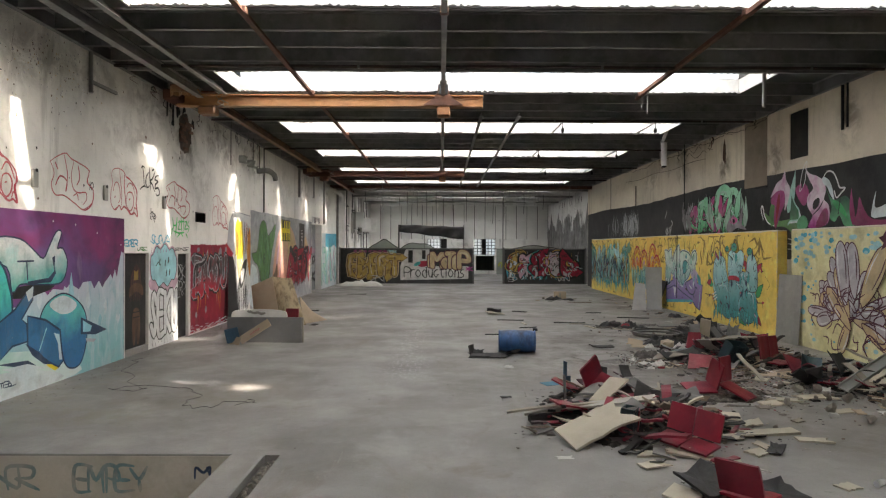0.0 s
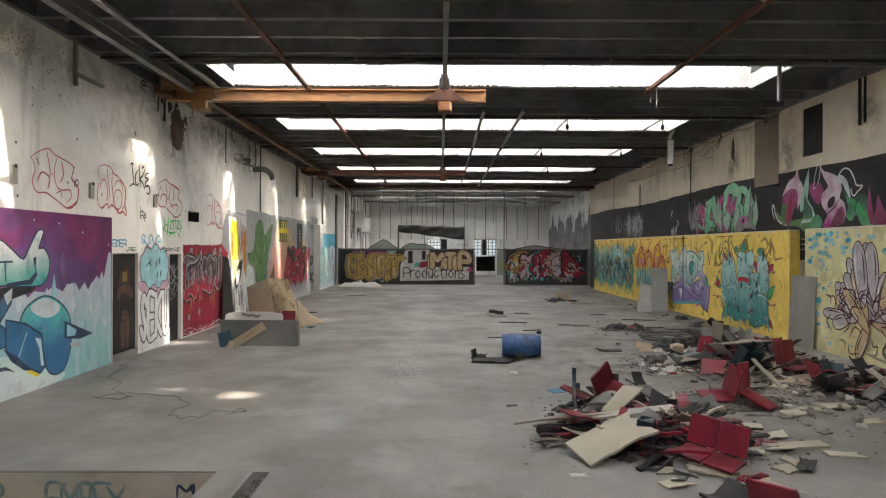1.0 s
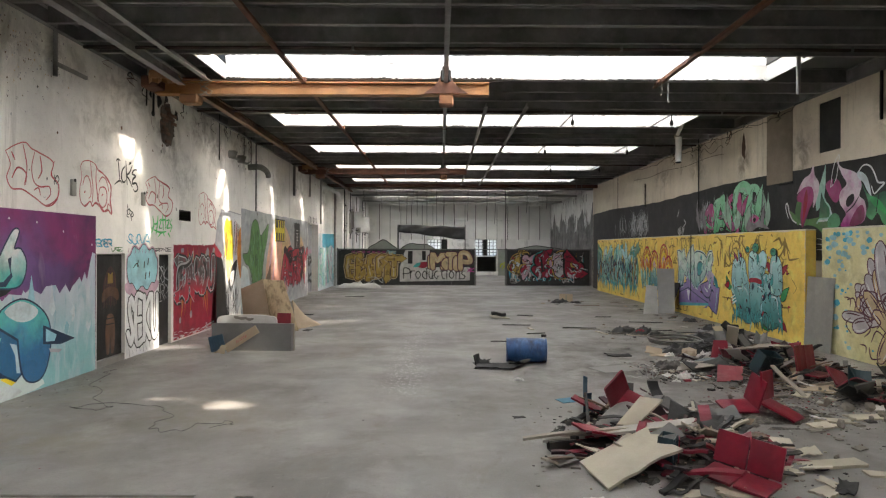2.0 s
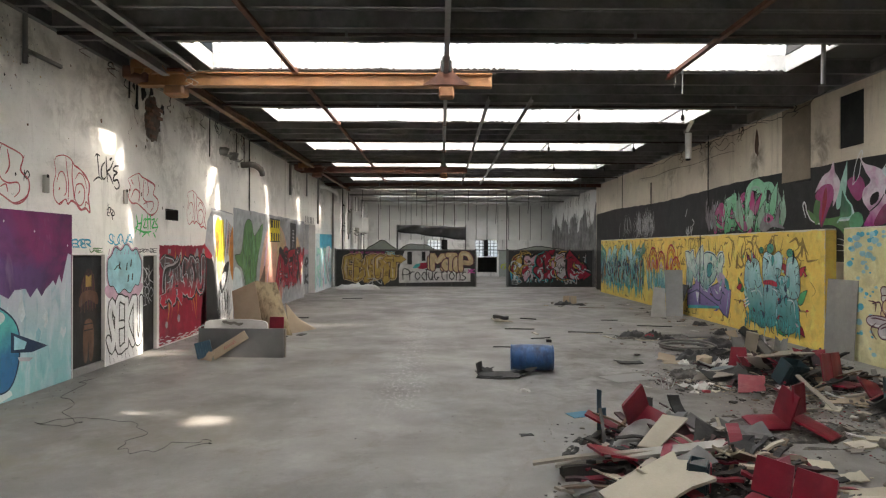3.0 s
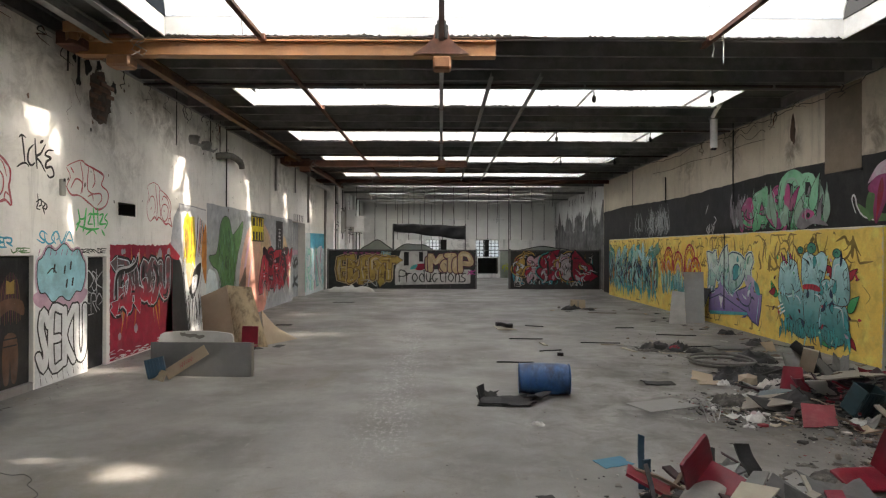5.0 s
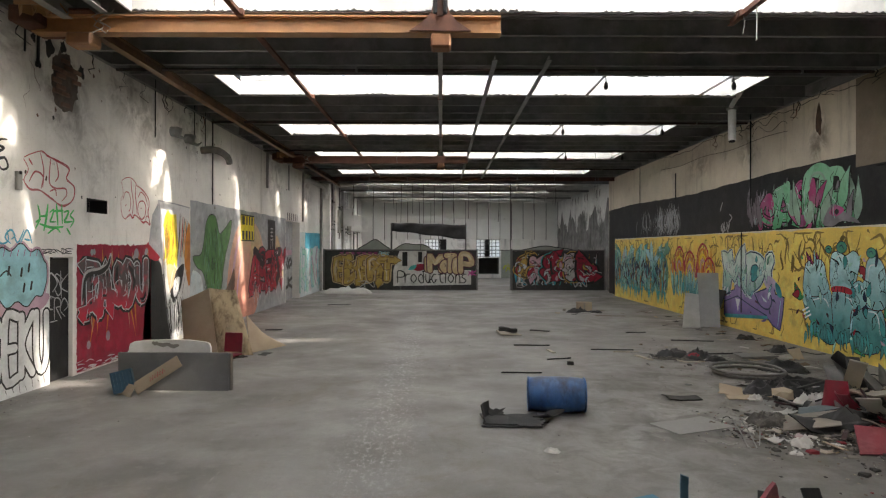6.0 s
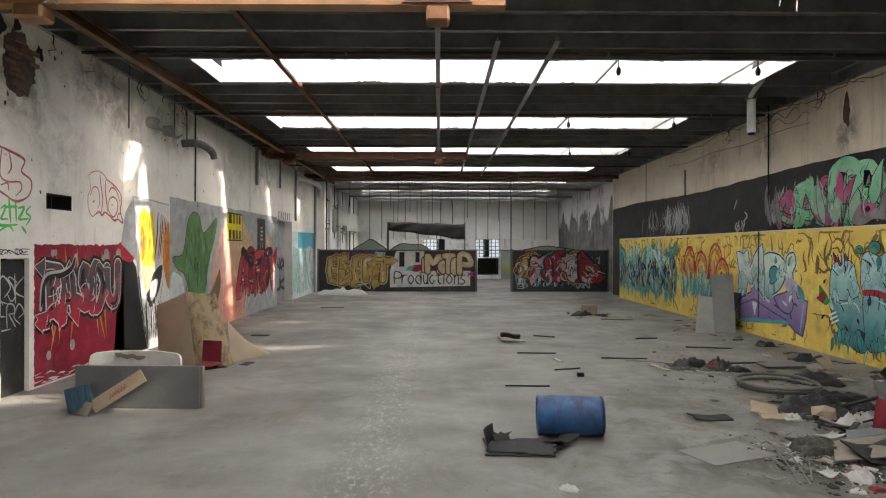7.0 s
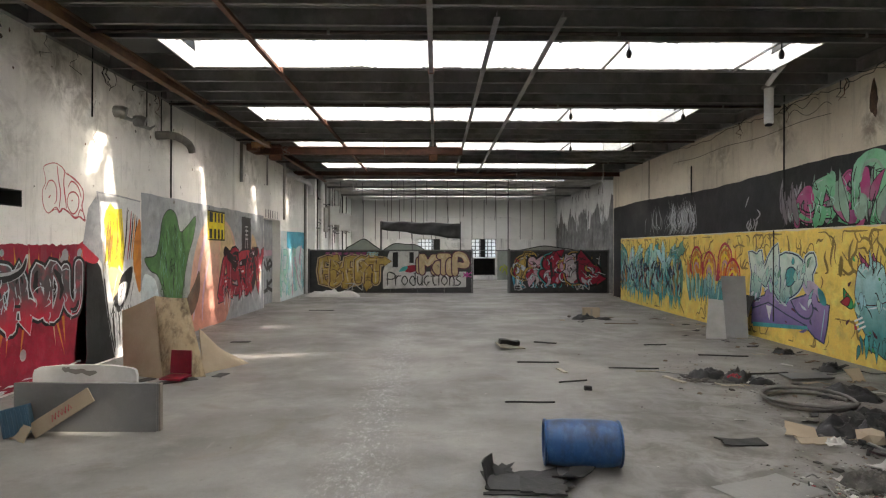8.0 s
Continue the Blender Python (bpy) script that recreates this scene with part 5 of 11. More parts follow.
def drips(cv, u0, u1, v0, v1, mat, seed, count, w=0.03):
    """Thin wavy drip and crack lines."""
    r = random.Random(seed)
    for k in range(count):
        u, v = r.uniform(u0, u1), r.uniform(v0, v1)
        pts = [(u, v)]
        for j in range(r.randint(2, 5)):
            u, v = u + r.uniform(-0.12, 0.12), v - r.uniform(0.05, 0.16)
            pts.append((min(max(u, u0), u1), max(v, 0.03)))
        stroke(cv, pts, w * r.uniform(0.6, 1.6), mat, 4, 0.6)


BLACK = paint("paint_black", (0.017, 0.017, 0.018), 0.5, (0.035, 0.035, 0.035), dust=0.3)
WHITE = paint("paint_white", (0.72, 0.73, 0.73), 0.6, (0.55, 0.57, 0.58))
RED_LINE = paint("paint_red_line", (0.46, 0.06, 0.085), 0.6, (0.52, 0.22, 0.22), 3.0, 0.7)
CRIMSON = paint("paint_crimson", (0.36, 0.016, 0.045), 0.55, (0.24, 0.015, 0.036), 1.2, 0.6)
RED = paint("paint_red", (0.45, 0.03, 0.05), 0.55, (0.3, 0.02, 0.04))
SILVER = paint("paint_silver", (0.50, 0.50, 0.51), 0.45, (0.33, 0.33, 0.34), 3)
TEAL = paint("paint_teal", (0.05, 0.36, 0.36), 0.55, (0.03, 0.22, 0.25), 1.5)
TEAL2 = paint("paint_teal_fade", (0.06, 0.27, 0.27), 0.55, (0.42, 0.68, 0.70), grad=("Z", 0.75, 1.9))
MINT = paint("paint_mint", (0.36, 0.62, 0.52), 0.55, (0.2, 0.5, 0.42))
SKY = paint("paint_sky_blue", (0.27, 0.53, 0.60), 0.55, (0.35, 0.60, 0.66))
CYAN = paint("paint_cyan", (0.05, 0.36, 0.52), 0.55, (0.1, 0.5, 0.6))
GREEN = paint("paint_green", (0.04, 0.36, 0.12), 0.55, (0.05, 0.25, 0.12), 2.5)
GREEN2 = paint("paint_green_pale", (0.15, 0.31, 0.22), 0.55, (0.10, 0.28, 0.18), 2.5)
LEAF = paint("paint_leaf", (0.10, 0.24, 0.08), 0.55, (0.06, 0.15, 0.06), 2.5, 0.7)
PINK = paint("paint_pink", (0.30, 0.04, 0.17), 0.55, (0.42, 0.16, 0.28), 1.8, 0.6)
PINK2 = paint("paint_pale_pink", (0.50, 0.31, 0.39), 0.55, (0.58, 0.46, 0.5))
MAGENTA = paint("paint_magenta", (0.50, 0.06, 0.30), 0.55)
YELLOW = paint("paint_yellow_wall", (0.84, 0.60, 0.14), 0.6, (0.72, 0.50, 0.11), 0.8, 0.6)
OCHRE = paint("paint_ochre", (0.25, 0.165, 0.045), 0.6, (0.38, 0.26, 0.06), 3)
LEMON = paint("paint_lemon", (0.80, 0.62, 0.03), 0.5, (0.85, 0.7, 0.1))
ORANGE_P = paint("paint_orange", (0.60, 0.20, 0.03), 0.55, (0.65, 0.35, 0.06))
GREY_P = paint("paint_grey", (0.37, 0.385, 0.40), 0.65, (0.30, 0.31, 0.33), 0.8, 0.6)
MAUVE = paint("paint_mauve", (0.48, 0.45, 0.48), 0.6, (0.37, 0.33, 0.38), 1.5)
PLUM = paint("paint_plum", (0.085, 0.022, 0.04), 0.6, (0.13, 0.045, 0.07))
TAN = paint("paint_tan", (0.55, 0.41, 0.23), 0.6, (0.56, 0.45, 0.30), 2)
PALE_SAND = paint("paint_pale_sand", (0.66, 0.55, 0.36), 0.6, (0.6, 0.48, 0.3), 2)
GOLD = paint("paint_gold", (0.50, 0.34, 0.09), 0.55, (0.38, 0.24, 0.06), 3, 0.7)
SALMON = paint("paint_salmon", (0.55, 0.24, 0.18), 0.6, (0.62, 0.42, 0.32), grad=("Z", 0.8, 2.6))
BROWN = paint("paint_brown", (0.14, 0.075, 0.045), 0.6, (0.08, 0.05, 0.035), 3, 0.7)
BLUE = paint("paint_blue", (0.025, 0.14, 0.29), 0.5, (0.02, 0.09, 0.2), 1.5)
NAVY = paint("paint_navy", (0.02, 0.045, 0.10), 0.5, (0.01, 0.02, 0.05))
def sprayed(name, base, grad, clouds, rough=0.6):
    """Sprayed background: a fade (axis, from, to, colour) with soft clouds (colour, scale, stretch, low, high, amount)."""
    m, nt, b = shader(name)
    v = coords(nt)
    sp = nt.nodes.new("ShaderNodeSeparateXYZ")
    nt.links.new(v, sp.inputs[0])
    r = nt.nodes.new("ShaderNodeMapRange")
    r.inputs["From Min"].default_value, r.inputs["From Max"].default_value = grad[1], grad[2]
    nt.links.new(sp.outputs["XYZ".index(grad[0])], r.inputs["Value"])
    c = mix(nt, r.outputs[0], base, grad[3])
    for col, scale, stretch, lo, hi, amount in clouds:
        c = mix(nt, fbm(nt, coords(nt, stretch), scale, 5, 0.55, lo, hi, 0.7), c, col, amount)
    c = mix(nt, fbm(nt, v, 28, 5, 0.7, 0.4, 0.7), c, (0.12, 0.115, 0.11), 0.1)
    nt.links.new(c, b.inputs["Base Color"])
    b.inputs["Roughness"].default_value, b.inputs["Specular IOR Level"].default_value = rough, 0.3
    bump(nt, b, fbm(nt, v, 9, 8, 0.65, 0.2, 0.8), 0.2, 0.01)
    MATS[name] = m
    return m


PURPLE = sprayed("paint_purple_sky", (0.20, 0.10, 0.28), ("Y", 9.2, 11.3, (0.03, 0.022, 0.045)),
                 [((0.26, 0.035, 0.14), 0.9, (1, 0.8, 1.3), 0.40, 0.66, 0.85), ((0.05, 0.022, 0.075), 1.3, (1, 1, 1), 0.5, 0.72, 0.8), ((0.42, 0.33, 0.42), 1.5, (1, 1.4, 0.7), 0.60, 0.80, 0.6)])
ICE_HILL = sprayed("paint_ice_hill", (0.24, 0.52, 0.54), ("Z", 0.3, 1.45, (0.48, 0.54, 0.60)),
                   [((0.60, 0.65, 0.68), 2.0, (1, 2.2, 0.7), 0.45, 0.7, 0.7), ((0.16, 0.40, 0.46), 2.6, (1, 2.4, 0.8), 0.54, 0.7, 0.6), ((0.45, 0.43, 0.50), 1.2, (1, 1, 1), 0.52, 0.75, 0.4)])
FADE_A = paint("paint_white_to_teal", (0.04, 0.40, 0.37), 0.5, (0.74, 0.78, 0.76), grad=("Z", 1.68, 2.15))
FADE_B = paint("paint_teal_to_blue", (0.02, 0.14, 0.32), 0.5, (0.05, 0.50, 0.45), grad=("Z", 0.85, 1.6))
FADE_C = paint("paint_dome", (0.03, 0.16, 0.34), 0.5, (0.10, 0.55, 0.50), grad=("Z", 0.75, 1.35))
SOFT_WHITE = paint("paint_ice_white", (0.60, 0.67, 0.69), 0.6, (0.44, 0.56, 0.60), 1.8, 0.6)

# ---- rear bay ----
PANEL = surface("white_panel", (0.84, 0.84, 0.82), (0.6, 0.6, 0.58), (0.88, 0.88, 0.86), 0.7, 0, 0.8, 25, 0.5, vary=0.35)
n = 17
w = (8.3 + 5.45) / n
for i in range(n):
    for z0, z1 in ((2.75, 4.12), (4.18, 5.5)):
        part("panel", box_bm((-5.45 + i * w + 0.025, YF - 0.03, z0), (-5.45 + (i + 1) * w - 0.025, YF - 0.002, z1), 0.004), PANEL, wall_n)
for i in range(0, n + 1):
    part("batten", box_bm((-5.45 + i * w - 0.02 if i else -5.445, YF - 0.02, 2.7), (-5.45 + i * w + 0.02 if i < n else 8.295, YF - 0.004, 5.5)), DARK if i % 3 else GREY_STEEL, wall_n, "dark joint strip")
for x0, x1, z0, z1 in WIN:
    e = thing(f"window_{1 if x0 < 0 else 2}", 0, YF + 0.1, 0, 0, "small barred window with dusty glass", "window", "rear windows", "structure")
    part("pane", box_bm((x0, 0.0, z0), (x1, 0.01, z1)), DUSTY, e)
    dk = (0.05, 0.5) if x0 < 0 else (3.2, 3.55)
    part("boarded_pane", box_bm((dk[0], -0.036, z0), (dk[1], -0.004, z1)), DARK, e, "pane boarded up dark")
    for k in range(7):
        x = x0 + (x1 - x0) * k / 6
        part("bar", box_bm((max(x - 0.025, x0), -0.04, z0), (min(x + 0.025, x1), -0.003, z1)), DARK, e)
    for k in range(6):
        z = z0 + (z1 - z0) * k / 5
        part("bar", box_bm((x0, -0.07, max(z - 0.02, z0)), (x1, -0.042, min(z + 0.02, z1))), DARK, e)
# hatch shaft, its shade put into the near-black wall colour
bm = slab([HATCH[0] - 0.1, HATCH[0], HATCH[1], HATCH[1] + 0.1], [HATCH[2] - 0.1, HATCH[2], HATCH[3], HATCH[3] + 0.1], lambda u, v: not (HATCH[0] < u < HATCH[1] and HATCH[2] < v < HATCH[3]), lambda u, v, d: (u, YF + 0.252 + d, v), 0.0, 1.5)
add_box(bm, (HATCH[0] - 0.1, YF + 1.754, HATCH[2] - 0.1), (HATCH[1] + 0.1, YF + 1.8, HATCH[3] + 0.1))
tagged(link("wall_hatch", bm, DARK), "plain shaft walls behind the rear hatch, coloured near-black as shade", "wall", kind="structure")
g = link("painted_board", box_bm((4.32, YF - 0.3, 0.0), (5.3, YF - 0.26, 1.95), 0.01), HUMP)
tagged(g, "pale board sprayed with yellow-green paint by the rear wall", "board")
cv = canvas(lambda u, v, d: (u, YF - 0.301 - d, v))
r = random.Random(17)
for k in range(9):
    u, v = r.uniform(4.5, 5.1), r.uniform(0.2, 0.7)
    stroke(cv, [(u, v), (u + r.uniform(-0.15, 0.15), v + 0.2), (u + r.uniform(-0.2, 0.2), v + r.uniform(0.2, 0.5))], 0.08, paint("paint_lime", (0.42, 0.46, 0.05), 0.55, (0.3, 0.4, 0.08)), 4, 0.6)
finish(cv, "spray_strokes", g, "yellow-green spray strokes")
for i, (y, x0, x1) in enumerate(((36.2, -4, -1.0), (36.2, 2.5, 5.8), (40.35, -3.5, 0.5), (40.35, 3, 6.5))):
    for k in range(2):
        x = x0 + (x1 - x0) * k * 0.6
        e = thing("strip_light", x, y, 4.86, 0, "unlit white strip light hanging on thin rods", "lamp", "strip lights")
        b = part("housing", box_bm((0, -0.06, 0), (1.5, 0.06, 0.07), 0.01), CURB, e)
        for s in (0.2, 1.3):
            bm = bmesh.new()
            add_tube(bm, [(s, 0, 0.07), (s, 0, 0.722)], 0.01, 5)
            part("rod", bm, GREY_STEEL, b)
for i, (y, z0, z1) in enumerate(((35.0, 0, 5.4), (37.5, 0, 5.4), (40.5, 0, 5.4))):
    bm = bmesh.new()
    add_tube(bm, [(-5.33, y, z0), (-5.33, y, z1)], 0.1, 10)
    tagged(link("wall_pipe", bm, CURB), "white vertical pipe on the rear wall", "pipe", "rear pipes")
tagged(link("electric_box", box_bm((-5.448, 35.6, 2.9), (-5.25, 36.4, 4.1), 0.02), PLATE), "grey electric cabinet on the wall", "cabinet")
tagged(link("horizontal_pipe", box_bm((-5.448, 34.3, 3.0), (-5.35, 41.0, 3.08), 0.02), GREY_STEEL), "grey pipe running along the rear wall", "pipe")
# dark conduits, cables and open frames on the wall beside the rear bay
for y, z0, z1, rr in ((34.5, 2.0, 5.4, 0.03), (36.7, 2.6, 5.4, 0.025), (38.6, 1.0, 5.4, 0.03), (39.4, 2.4, 5.4, 0.02), (42.0, 1.5, 5.4, 0.04), (43.6, 1.0, 5.4, 0.03)):
    conduit(-5.45 + rr + 0.003, y, z0, z1, rr, DARK, "dark conduit running down the rear wall")
for k, (y0, y1, z) in enumerate(((34.4, 40.0, 3.3), (34.6, 43.5, 3.42), (36.0, 44.5, 3.15), (34.4, 38.0, 4.5))):
    bm = bmesh.new()
    add_tube(bm, [(-5.36 + 0.03 * math.sin(i * 1.3 + k), y0 + (y1 - y0) * i / 18, z - 0.22 * math.sin(math.pi * i / 18) + 0.05 * math.sin(i * 1.9 + k)) for i in range(19)], 0.02, 6)
    tagged(link("cable", bm, DARK), "slack black cable along the rear wall", "cable", "rear cables")
for y, z in ((37.0, 3.75), (39.9, 3.55), (43.0, 3.6)):
    e = thing("open_cabinet", -5.44, y, z, 0, "stripped steel wall cabinet with its door hanging open", "cabinet", "wall cabinets")
    part("back", box_bm((0.0, -0.4, -0.5), (0.02, 0.4, 0.5)), DARK, e)
    for a, b in (((0.022, -0.4, -0.5), (0.25, -0.36, 0.5)), ((0.022, 0.36, -0.5), (0.25, 0.4, 0.5)), ((0.022, -0.358, 0.46), (0.25, 0.358, 0.5)), ((0.022, -0.358, -0.5), (0.25, 0.358, -0.46))):
        part("side", box_bm(a, b, 0.004), PLATE, e)
    part("door", box_bm((0.26, -0.43, -0.48), (0.85, -0.405, 0.48), 0.004), CURB, e, "pale open door")
# thin rods and wires that hang over the partition
r = random.Random(88)
for x, y, z0 in ((-1.92, 34.9, 3.4), (-1.38, 35.4, 3.9), (-0.79, 34.9, 2.9), (-0.25, 35.4, 3.4), (0.76, 34.8, 3.4), (1.57, 35.0, 3.6), (2.65, 34.8, 4.2), (3.2, 36.0, 3.5), (-3.4, 35.5, 4.3), (-4.4, 35.0, 3.8), (5.0, 35.6, 4.1), (6.3, 36.4, 4.4), (-2.7, 39.3, 4.4), (4.2, 39.3, 4.0), (0.2, 39.3, 4.2)):
    wire([(x, y, 5.583), (x + r.uniform(-0.03, 0.03), y, (5.3 + z0) / 2), (x + r.uniform(-0.05, 0.05), y, z0)], 0.014, DARK, "dark hanger wire below the rear roof")
bm = bmesh.new()
add_tube(bm, [(3.6, 34.05, 0.0), (3.6, 34.05, 5.32)], 0.03, 8)
tagged(link("pole", bm, FRAME), "thin dark steel pole from floor to roof beside the gap", "pole")
for x, y, z, ln, tilt in ((-3.9, 35.6, 4.95, 1.2, 4), (-1.9, 35.9, 5.05, 2.0, -2), (1.2, 35.7, 5.0, 2.4, 1), (3.9, 35.9, 5.05, 1.8, -3), (-2.2, 41.0, 5.02, 2.2, 2), (2.0, 41.1, 4.98, 2.4, -2), (4.9, 36.3, 4.9, 0.9, 6)):
    e = thing("light_tray", x, y, z, 0, "white steel lighting tray hanging askew below the roof", "lighting tray", "lighting trays")
    part("tray", box_bm((0, -0.09, -0.03), (ln, 0.09, 0.03), 0.01, pose(0, 0, 0, 0, tilt, 0)), CURB, e)
    for q in (0.15, 0.85):
        bm = bmesh.new()
        add_tube(bm, [(ln * q, 0, 0.02 - math.sin(radians(tilt)) * ln * q), (ln * q, 0, 5.582 - z)], 0.008, 5)
        part("rod", bm, GREY_STEEL, e)
# soot: a grey wash with a ragged upper edge, black runs over it
cv = canvas(lambda u, v, d: (8.3 - d, u, v))
SOOT = paint("soot_wash", (0.20, 0.20, 0.20), 0.8, (0.09, 0.09, 0.09), 1.2, 0.8, dust=0.4)
r = random.Random(23)
top, u = [], 33.2
while u < 45.9:
    top.append((u, 3.75 + 0.5 * math.sin(u * 2.3) + 0.25 * math.sin(u * 5.1 + 1) + r.uniform(-0.22, 0.22)))
    u += r.uniform(0.12, 0.3)
fill(cv, [(33.2, 0.02)] + top + [(45.9, 0.02)], SOOT)
for k in range(60):
    u = r.uniform(33.4, 45.6)
    v = r.uniform(2.4, 3.9)
    stroke(cv, [(u, v + r.uniform(0.1, 0.5)), (u + r.uniform(-0.1, 0.1), v), (u + r.uniform(-0.15, 0.15), v - r.uniform(0.3, 0.9))], r.uniform(0.05, 0.2), BLACK if k % 3 == 0 else SOOT, 4, 0.7)
for u in (34.8, 35.5, 37.4, 38.0, 39.6, 40.3, 41.2):
    stroke(cv, [(u, 5.15), (u + 0.12, 4.95), (u + 0.05, 4.75)], 0.12, BLACK, 4, 0.6)
finish(cv, "soot_stain", wall_nr, "grey soot wash with a ragged upper edge and black runs")



def mural_ice():
    """The big near mural: purple night sky, ice hills, a teal mechanical letter."""
    cv = canvas(wall_west_at)
    rect(cv, 3.0, 11.07, 0.0, 2.585, PURPLE)
    r = random.Random(6)
    top = [(3.0, 0.9), (7.4, 1.0), (8.6, 1.32)]
    u = 8.7
    while u < 10.6:
        top.append((u, 1.42 + r.uniform(-0.08, 0.1)))
        u += r.uniform(0.06, 0.16)
    top += [(10.62, 1.58), (10.68, 1.5), (10.76, 1.66), (10.82, 1.52), (10.9, 1.78), (10.97, 1.98), (11.05, 1.95), (11.06, 0.0), (3.0, 0.0)]
    fill(cv, top, ICE_HILL)
    for k in range(26):                               # crags
        u, v = r.uniform(8.7, 10.9), r.uniform(0.75, 1.35)
        h = r.uniform(0.12, 0.4)
        fill(cv, [(u, v + h), (u + r.uniform(0.04, 0.1), v + h * 0.4), (u + r.uniform(0.06, 0.12), v), (u + 0.02, v - 0.1), (u - r.uniform(0.03, 0.08), v)], r.choice((SOFT_WHITE, ICE_HILL, SOFT_WHITE, ICE_HILL, SKY)))
    fill(cv, [(7.0, 0.0), (7.0, 0.75), (8.2, 0.62), (8.9, 0.5), (9.5, 0.25), (9.6, 0.02)], sprayed("paint_mint_snow", (0.30, 0.58, 0.50), ("Y", 7.5, 9.6, (0.62, 0.70, 0.68)), [((0.68, 0.74, 0.72), 1.6, (1, 1, 2), 0.45, 0.7, 0.7)]), 4)
    fill(cv, [(7.0, 0.0), (7.0, 0.35), (8.1, 0.36), (8.9, 0.22), (9.2, 0.02)], SOFT_WHITE, 4)
    # the letter
    loop = [(7.3, 2.0), (7.9, 2.18), (8.35, 2.16), (8.6, 2.02), (8.83, 1.88), (8.97, 2.06), (9.13, 2.28), (9.24, 2.28), (9.14, 2.04), (9.27, 2.03), (9.38, 1.85), (9.33, 1.62), (9.17, 1.51), (8.7, 1.53), (8.35, 1.55), (8.2, 1.45), (8.1, 1.8), (7.6, 1.9)]
    fill(cv, [(8.2, 1.5), (9.2, 1.55), (9.0, 1.42), (8.5, 1.33), (8.2, 1.35)], BLACK)
    stroke(cv, loop, 0.05, NAVY, 3, 0, True)
    fill(cv, loop, FADE_A, 3)
    fill(cv, [(9.03, 1.9), (9.1, 1.93), (9.08, 1.7), (8.95, 1.6), (8.5, 1.57), (8.5, 1.53), (9.0, 1.53), (9.12, 1.66)], NAVY)
    stroke(cv, [(8.48, 1.85), (8.5, 1.6)], 0.025, NAVY, 0)
    stroke(cv, [(8.3, 1.86), (8.62, 1.86)], 0.025, NAVY, 0)
    oval = [(6.9, 1.9), (7.6, 1.95), (7.98, 1.85), (8.15, 1.5), (8.2, 1.2), (8.12, 0.9), (7.9, 0.7), (6.9, 0.6)]
    fill(cv, oval, FADE_B, 4)
    stroke(cv, oval[1:-1], 0.035, NAVY, 4)
    arm = [(7.95, 1.05), (8.25, 1.2), (8.42, 1.36), (8.62, 1.5), (8.6, 1.3), (8.38, 1.05), (8.48, 0.97), (8.5, 0.72), (8.2, 0.7), (7.9, 0.5)]
    fill(cv, arm, BLUE)
    stroke(cv, arm, 0.03, NAVY, 0, 0, True)
    fill(cv, [(8.46, 1.42), (8.62, 1.5), (8.6, 1.34), (8.52, 1.28)], SOFT_WHITE)
    dome = [(8.78, 1.02), (8.93, 1.22), (9.27, 1.33), (9.6, 1.22), (9.85, 0.98), (9.9, 0.6), (9.78, 0.24), (9.58, 0.14), (9.34, 0.26), (9.2, 0.75), (8.92, 0.95)]
    stroke(cv, dome, 0.05, NAVY, 4, 0, True)
    fill(cv, dome, FADE_C, 4)
    fill(cv, [(8.97, 1.2), (9.27, 1.31), (9.58, 1.2), (9.62, 1.1), (9.45, 1.02), (9.2, 1.04)], SOFT_WHITE, 4)
    body = [(8.5, 1.08), (8.88, 0.98), (9.22, 0.78), (9.25, 0.5), (9.3, 0.3), (9.18, 0.22), (8.95, 0.34), (8.72, 0.5), (8.5, 0.66)]
    fill(cv, body, BLUE)
    stroke(cv, body, 0.035, NAVY, 0, 0, True)
    fill(cv, [(9.07, 0.76), (9.2, 0.72), (9.27, 0.32), (9.2, 0.33), (9.17, 0.58)], SOFT_WHITE)
    stroke(cv, [(8.75, 0.55), (8.9, 0.85)], 0.02, SKY, 0)
    fill(cv, [(8.95, 0.33), (9.18, 0.21), (9.1, 0.18), (8.9, 0.3)], LEMON)
    fill(cv, [(8.45, 0.7), (8.75, 0.52), (9.0, 0.3), (8.85, 0.33), (8.6, 0.5)], NAVY)
    beak = [(9.74, 0.92), (10.5, 0.62), (10.15, 0.58), (9.74, 0.64)]
    fill(cv, beak, NAVY)
    fill(cv, [(9.8, 0.86), (10.05, 0.74), (10.0, 0.65), (9.8, 0.67)], SKY)
    fill(cv, [(9.87, 0.56), (10.18, 0.5), (10.1, 0.46), (9.9, 0.5)], MAUVE)
    fill(cv, [(7.9, 0.5), (8.5, 0.45), (8.75, 0.3), (8.2, 0.42)], NAVY)
    fill(cv, [(8.0, 0.42), (8.5, 0.4), (8.9, 0.27), (8.3, 0.3)], SOFT_WHITE)
    tag(cv, "TBL", 7.95, 8.25, 0.16, 0.25, 0.018, NAVY, 4, 0.05)
    for u, v in ((9.05, 2.45), (9.6, 2.42), (10.95, 2.1), (10.2, 2.3)):
        fill(cv, [(u + 0.018 * math.cos(t), v + 0.018 * math.sin(t)) for t in range(6)], WHITE)
    finish(cv, "mural", wall_l, "mural of a teal mechanical letter before ice hills and a purple night sky")


mural_ice()


